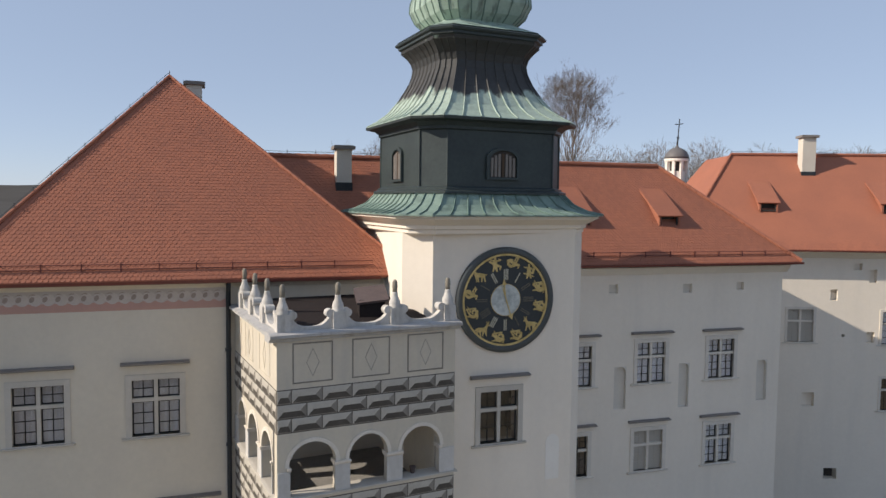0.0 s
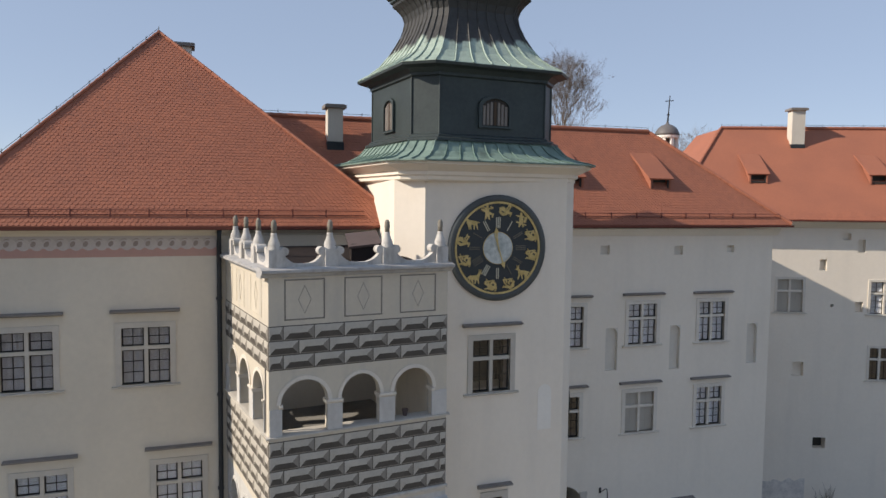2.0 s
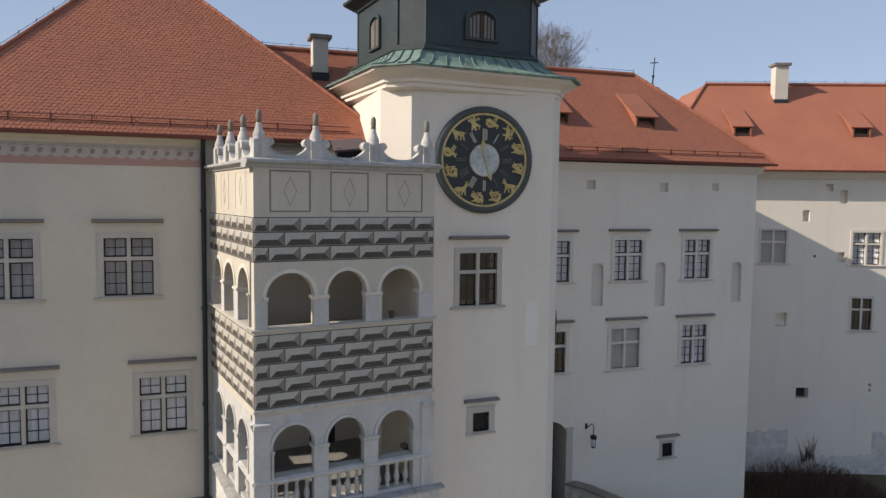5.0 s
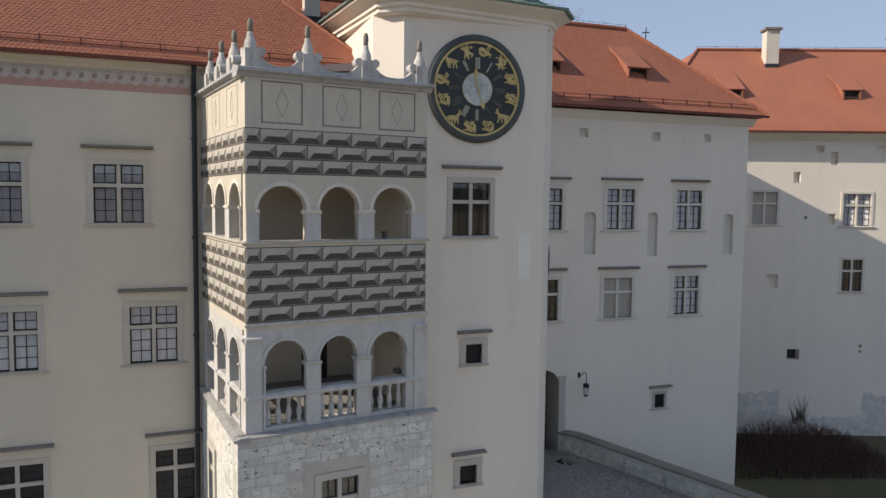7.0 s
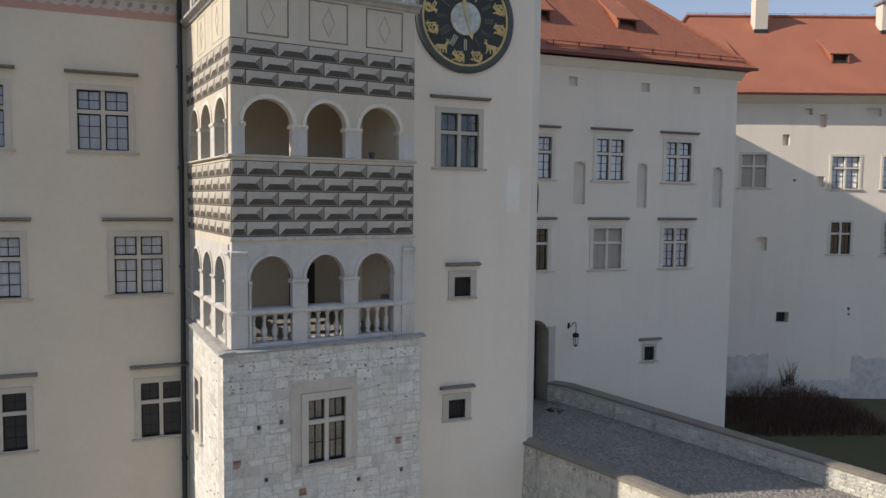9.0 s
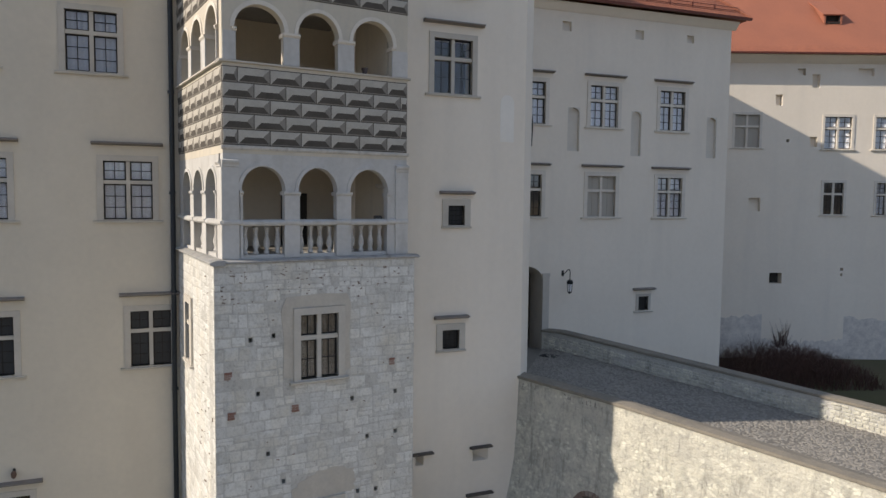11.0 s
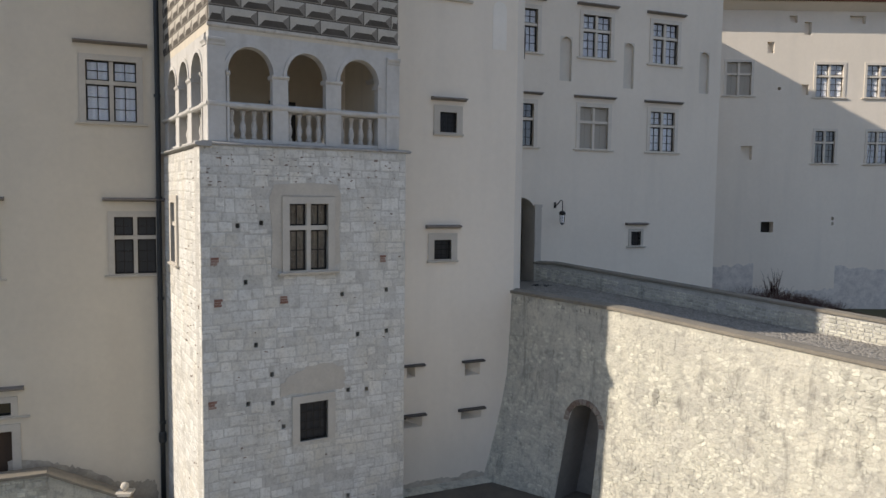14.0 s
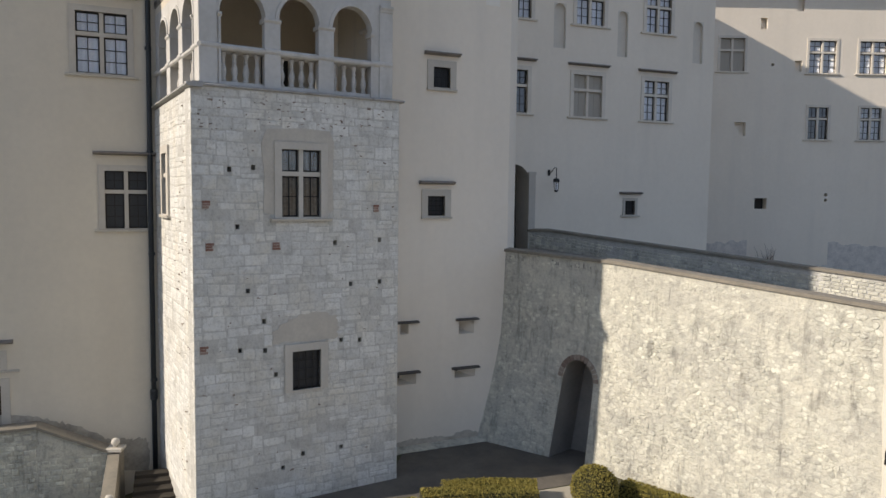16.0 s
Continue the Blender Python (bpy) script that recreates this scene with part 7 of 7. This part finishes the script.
part("housing", bm, M_HOOD, lamp, "grey box housing")
bm = bmesh.new()
tube(bm, [(-0.02, 0, -0.08), (-0.09, 0, -0.06), (-0.11, 0, 0.03)], 0.02, 5)
part("bracket", bm, M_IRON, lamp)

pot = thing("flower_pot", LOGGIA @ Matrix.Translation((1.84, 0.25, 16.222)), "small dark pot on the loggia parapet", "pot")
bm = bmesh.new()
lathe(bm, [(0.0, 0.0), (0.055, 0.0), (0.08, 0.15), (0.088, 0.15), (0.088, 0.19), (0.072, 0.19), (0.066, 0.14), (0.0, 0.14)], 14)
part("pot_body", bm, M_HATCH, pot)

# ---- bare shrubs along the far wall ----
rng = random.Random(17)


def twig(v, f, p, d, ln, r, bend, rng):
    q = p
    n = len(v)
    seg = 3
    for s in range(seg + 1):
        a = d.cross(Vector((0.3, 0.9, 0.2))).normalized()
        b = d.cross(a).normalized()
        w = r * (1 - 0.75 * s / seg)
        v += [tuple(q + a * w), tuple(q - a * w * 0.5 + b * w), tuple(q - a * w * 0.5 - b * w)]
        q = q + d * ln / seg
        d = (d + Vector((rng.gauss(0, bend), rng.gauss(0, bend), rng.gauss(0, bend * 0.6)))).normalized()
    for s in range(seg):
        for k in range(3):
            j = (k + 1) % 3
            f.append((n + 3 * s + k, n + 3 * s + j, n + 3 * s + 3 + j, n + 3 * s + 3 + k))
    return q, d


clumps = [([], []) for i in range(8)]
for i in range(3800):
    x = 15.0 + 9.4 * rng.random()
    y = rng.uniform(34.0, 38.9)
    v, f = clumps[min(7, int((x - 15.0) / 1.18))]
    hgt = max(0.45, 1.14 - 0.05 * (x - 20.6) ** 2) * rng.uniform(0.5, 1.0)
    z = ground_height(x, y)
    p, d = twig(v, f, Vector((x, y, z - 0.05)), Vector((rng.gauss(0, 0.25), rng.gauss(0, 0.25), 1)).normalized(), hgt, 0.016, 0.18, rng)
    for k in range(2):
        twig(v, f, p - d * hgt * rng.uniform(0.1, 0.5), (d + Vector((rng.gauss(0, 0.6), rng.gauss(0, 0.6), 0.2))).normalized(), hgt * 0.4, 0.008, 0.2, rng)
for v, f in clumps:
    shrub = thing("bare_shrub", Matrix.Identity(4), "dense leafless red-brown shrub against the far wall", "shrub", "shrubs by the far wall")
    sheet("branchwork", v, f, M_TWIG_D, shrub)
ivy = thing("dead_creeper", Matrix.Identity(4), "small dead creeper stem on the far wall", "plant")
v, f = [], []
for k in range(34):
    base_p = FW @ Vector((-0.42 + 0.022 * k, -0.05, 4.5 + rng.uniform(0, 0.4)))
    twig(v, f, base_p, Vector((rng.gauss(0, 0.2), -0.02, 1)).normalized(), rng.uniform(0.4, 1.7), 0.016, 0.3, rng)
sheet("stems", v, f, M_TWIG_D, ivy)


# ---- bare trees behind the roofs ----
def spray(v, f, p, d, ln, w, rng):
    """One very fine twig, a sliver."""
    e = (d + Vector((rng.gauss(0, 0.5), rng.gauss(0, 0.5), rng.gauss(0.1, 0.4)))).normalized()
    a = e.cross(Vector((rng.gauss(0, 1), rng.gauss(0, 1), rng.gauss(0, 1)))).normalized() * w
    n = len(v)
    v += [tuple(p - a), tuple(p + a), tuple(p + e * ln)]
    f.append((n, n + 1, n + 2))


def bare_tree(v, f, p, d, ln, r, depth, rng):
    q, e = twig(v, f, p, d, ln, r, 0.10, rng)
    if depth == 0:
        for k in range(2):
            spray(v, f, q - e * ln * rng.uniform(0, 0.8), e, ln * rng.uniform(0.4, 0.8), 0.010, rng)
        return
    for k in range(rng.choice((2, 3, 3)) if depth > 1 else 4):
        nd = (e + Vector((rng.gauss(0, 0.30), rng.gauss(0, 0.30), rng.uniform(0.0, 0.35)))).normalized()
        bare_tree(v, f, q - e * ln * rng.uniform(0, 0.35), nd, ln * rng.uniform(0.62, 0.82), r * 0.58, depth - 1, rng)


rng = random.Random(23)
for x, y, top in ((12.35, 75.0, 35.6),):
    tree = thing("tree", Matrix.Identity(4), "tall leafless tree with fine twigs behind the roofs", "tree")
    z0 = ground_height(x, y)
    hgt = top - z0
    v, f = [], []
    p, d = twig(v, f, Vector((x, y, z0 - 0.3)), Vector((0, 0, 1)), hgt * 0.42, 0.42, 0.01, rng)
    sheet("trunk", v, f, M_TWIG, tree)
    v, f = [], []
    for k in range(22):
        lean = math.tau * k / 22
        tilt = rng.uniform(0.03, 0.30)
        bare_tree(v, f, p - Vector((0, 0, rng.uniform(0, 3.0))), Vector((tilt * math.cos(lean), tilt * math.sin(lean), 1)).normalized(), hgt * 0.15, 0.075, 5, rng)
    sheet("crown", v, f, M_TWIG, tree)
woods = thing("far_woods", Matrix.Identity(4), "line of leafless woods beyond the castle", "trees", kind="stuff")
v, f = [], []
for i in range(120):
    x, y = rng.uniform(-20, 115), rng.uniform(125, 170)
    z0 = ground_height(x, y)
    hgt, wid = rng.uniform(15.5, 19.5), rng.uniform(2.6, 4.4)
    twig(v, f, Vector((x, y, z0)), Vector((0, 0, 1)), hgt * 0.8, 0.22, 0.03, rng)
    for k in range(900):
        d = Vector((rng.gauss(0, 1), rng.gauss(0, 1), rng.gauss(0, 1))).normalized() * rng.random() ** 0.4
        p = Vector((x + d.x * wid, y + d.y * wid, z0 + hgt * 0.66 + d.z * hgt * 0.34))
        spray(v, f, p, Vector((d.x * 0.7, d.y * 0.7, 0.8)), rng.uniform(0.6, 1.5), 0.035, rng)
sheet("branches", v, f, M_FAR_TWIG, woods, "stuff")

# ---- chapel turret with cross ----
turret = thing("chapel_turret", Matrix.Translation((16.15, 52, 0)), "white round chapel turret with grey dome and iron cross", "turret")
bm = bmesh.new()
lathe(bm, [(0.70, 18), (0.70, 26.0), (0.72, 26.02)], 20)
part("drum", bm, M_PALE, turret, smooth=False)
for k in range(8):
    a = math.tau * k / 8 + 0.2
    bm = bmesh.new()
    box(bm, -0.12, 0.12, -0.1, 0.1, 25.0, 26.72, pose(0.68 * math.cos(a), 0.68 * math.sin(a), 0, 0, 0, math.degrees(a)))
    part("pier", bm, M_PALE, turret)
bm = bmesh.new()
lathe(bm, [(0.52, 25.9), (0.52, 26.75)], 16)
part("louvre", bm, M_DARK, turret)
bm = bmesh.new()
lathe(bm, [(0.82, 26.7), (0.86, 26.78), (0.86, 26.92)], 24)
part("cornice", bm, M_PALE, turret)
bm = bmesh.new()
lathe(bm, [(0.88, 26.92), (0.84, 27.1), (0.70, 27.38), (0.45, 27.6), (0.15, 27.72), (0.06, 27.9)], 24)
part("dome", bm, M_GREYSTONE_D, turret, smooth=True)
bm = bmesh.new()
tube(bm, [(0, 0, 27.8), (0.05, 0, 28.5), (0.12, 0, 29.75)], [0.07, 0.04, 0.035], 6)
tube(bm, [(-0.2, 0, 29.35), (0.38, 0, 29.40)], 0.035, 6)
lathe(bm, [(0.04, 28.3), (0.11, 28.4), (0.04, 28.5)], 8, Matrix.Translation((0.04, 0, 0)))
part("cross", bm, M_IRON, turret)

# ---- pieces of the walls ----
def pits(parent, m, u0, u1, z0, z1, count, seed):
    """Small dark hollows where the stone has weathered away."""
    rng = random.Random(seed)
    bm = bmesh.new()
    for i in range(count):
        u, z, k = rng.uniform(u0, u1), rng.uniform(z0, z1), rng.randint(6, 8)
        if any(q[0] - 0.1 < u < q[1] + 0.1 and q[2] - 0.1 < z < q[3] + 0.1 for q in blocked[:2]):
            continue
        a, b, rot = rng.uniform(0.012, 0.06), rng.uniform(0.008, 0.022), rng.uniform(-0.5, 0.5)
        pts = []
        for t in range(k):
            e, r = math.tau * t / k, rng.uniform(0.6, 1.2)
            x, y = a * r * math.cos(e), b * r * math.sin(e)
            pts.append((u + x * math.cos(rot) - y * math.sin(rot), z + x * math.sin(rot) + y * math.cos(rot)))
        plate(bm, pts, -0.030, 0.004)
    o = part("eroded_pits", bm, M_PIT, parent, "small dark eroded hollows in the stone")
    o.matrix_basis = m
    tagged(o, kind="stuff")


pits(base, Matrix.Translation((0, -0.085, 0)), B0 + 0.1, B1 - 0.1, 10.35, 11.2, 80, 81)
pits(base, Matrix.Translation((0, -0.085, 0)), B0 + 0.1, B1 - 0.1, 1.4, 10.3, 50, 82)
pits(side_base, Matrix.Identity(4), -2.4, -0.1, 1.5, 11.0, 46, 83)
coursed(base, Matrix.Translation((0, -0.10, 0)), B0, B1, 0.9, 11.325, blocked, (5.6, 9.6), 51, hmin=0.17, hmax=0.34, wmin=0.2, wmax=0.60, proud=0.008, wave=0.16, g=0.005, smeared=0.14)
coursed(side_base, Matrix.Identity(4), -6.1, -0.01, 0.9, 11.26, [(-4.25, -3.0, 8.1, 10.2)], (7.0, 11.0), 52, proud=0.010, smeared=0.15)
rubble(wall, 61, 13.5, True)
far_part = [o for o in bridge.children if o.name.startswith("parapet")][-1]
for (x0, y0), (x1, y1), s0 in ((FAR_LINE[0], FAR_LINE[1], 0.0), (FAR_LINE[1], FAR_LINE[2], 11.04)):
    ang = math.degrees(math.atan2(y1 - y0, x1 - x0))
    ln = math.hypot(x1 - x0, y1 - y0)
    tilt = math.degrees(math.atan(0.087))
    m = pose(x0 - 0.205 * math.sin(math.radians(-ang)) * 1.0, y0 - 0.205 * math.cos(math.radians(ang)), far_top(s0), 0, 0, ang) @ pose(0, 0, 0, 0, tilt, 0)
    coursed(far_part, m, 0, ln, -0.74, -0.02, [], (-0.8, 0) if s0 == 0 else None, 71 + int(s0), hmin=0.09, hmax=0.15, wmin=0.12, wmax=0.34, proud=0.024, g=0.009, wave=0.09, mats=(M_RUBBLE, M_RUBBLE_MANY))
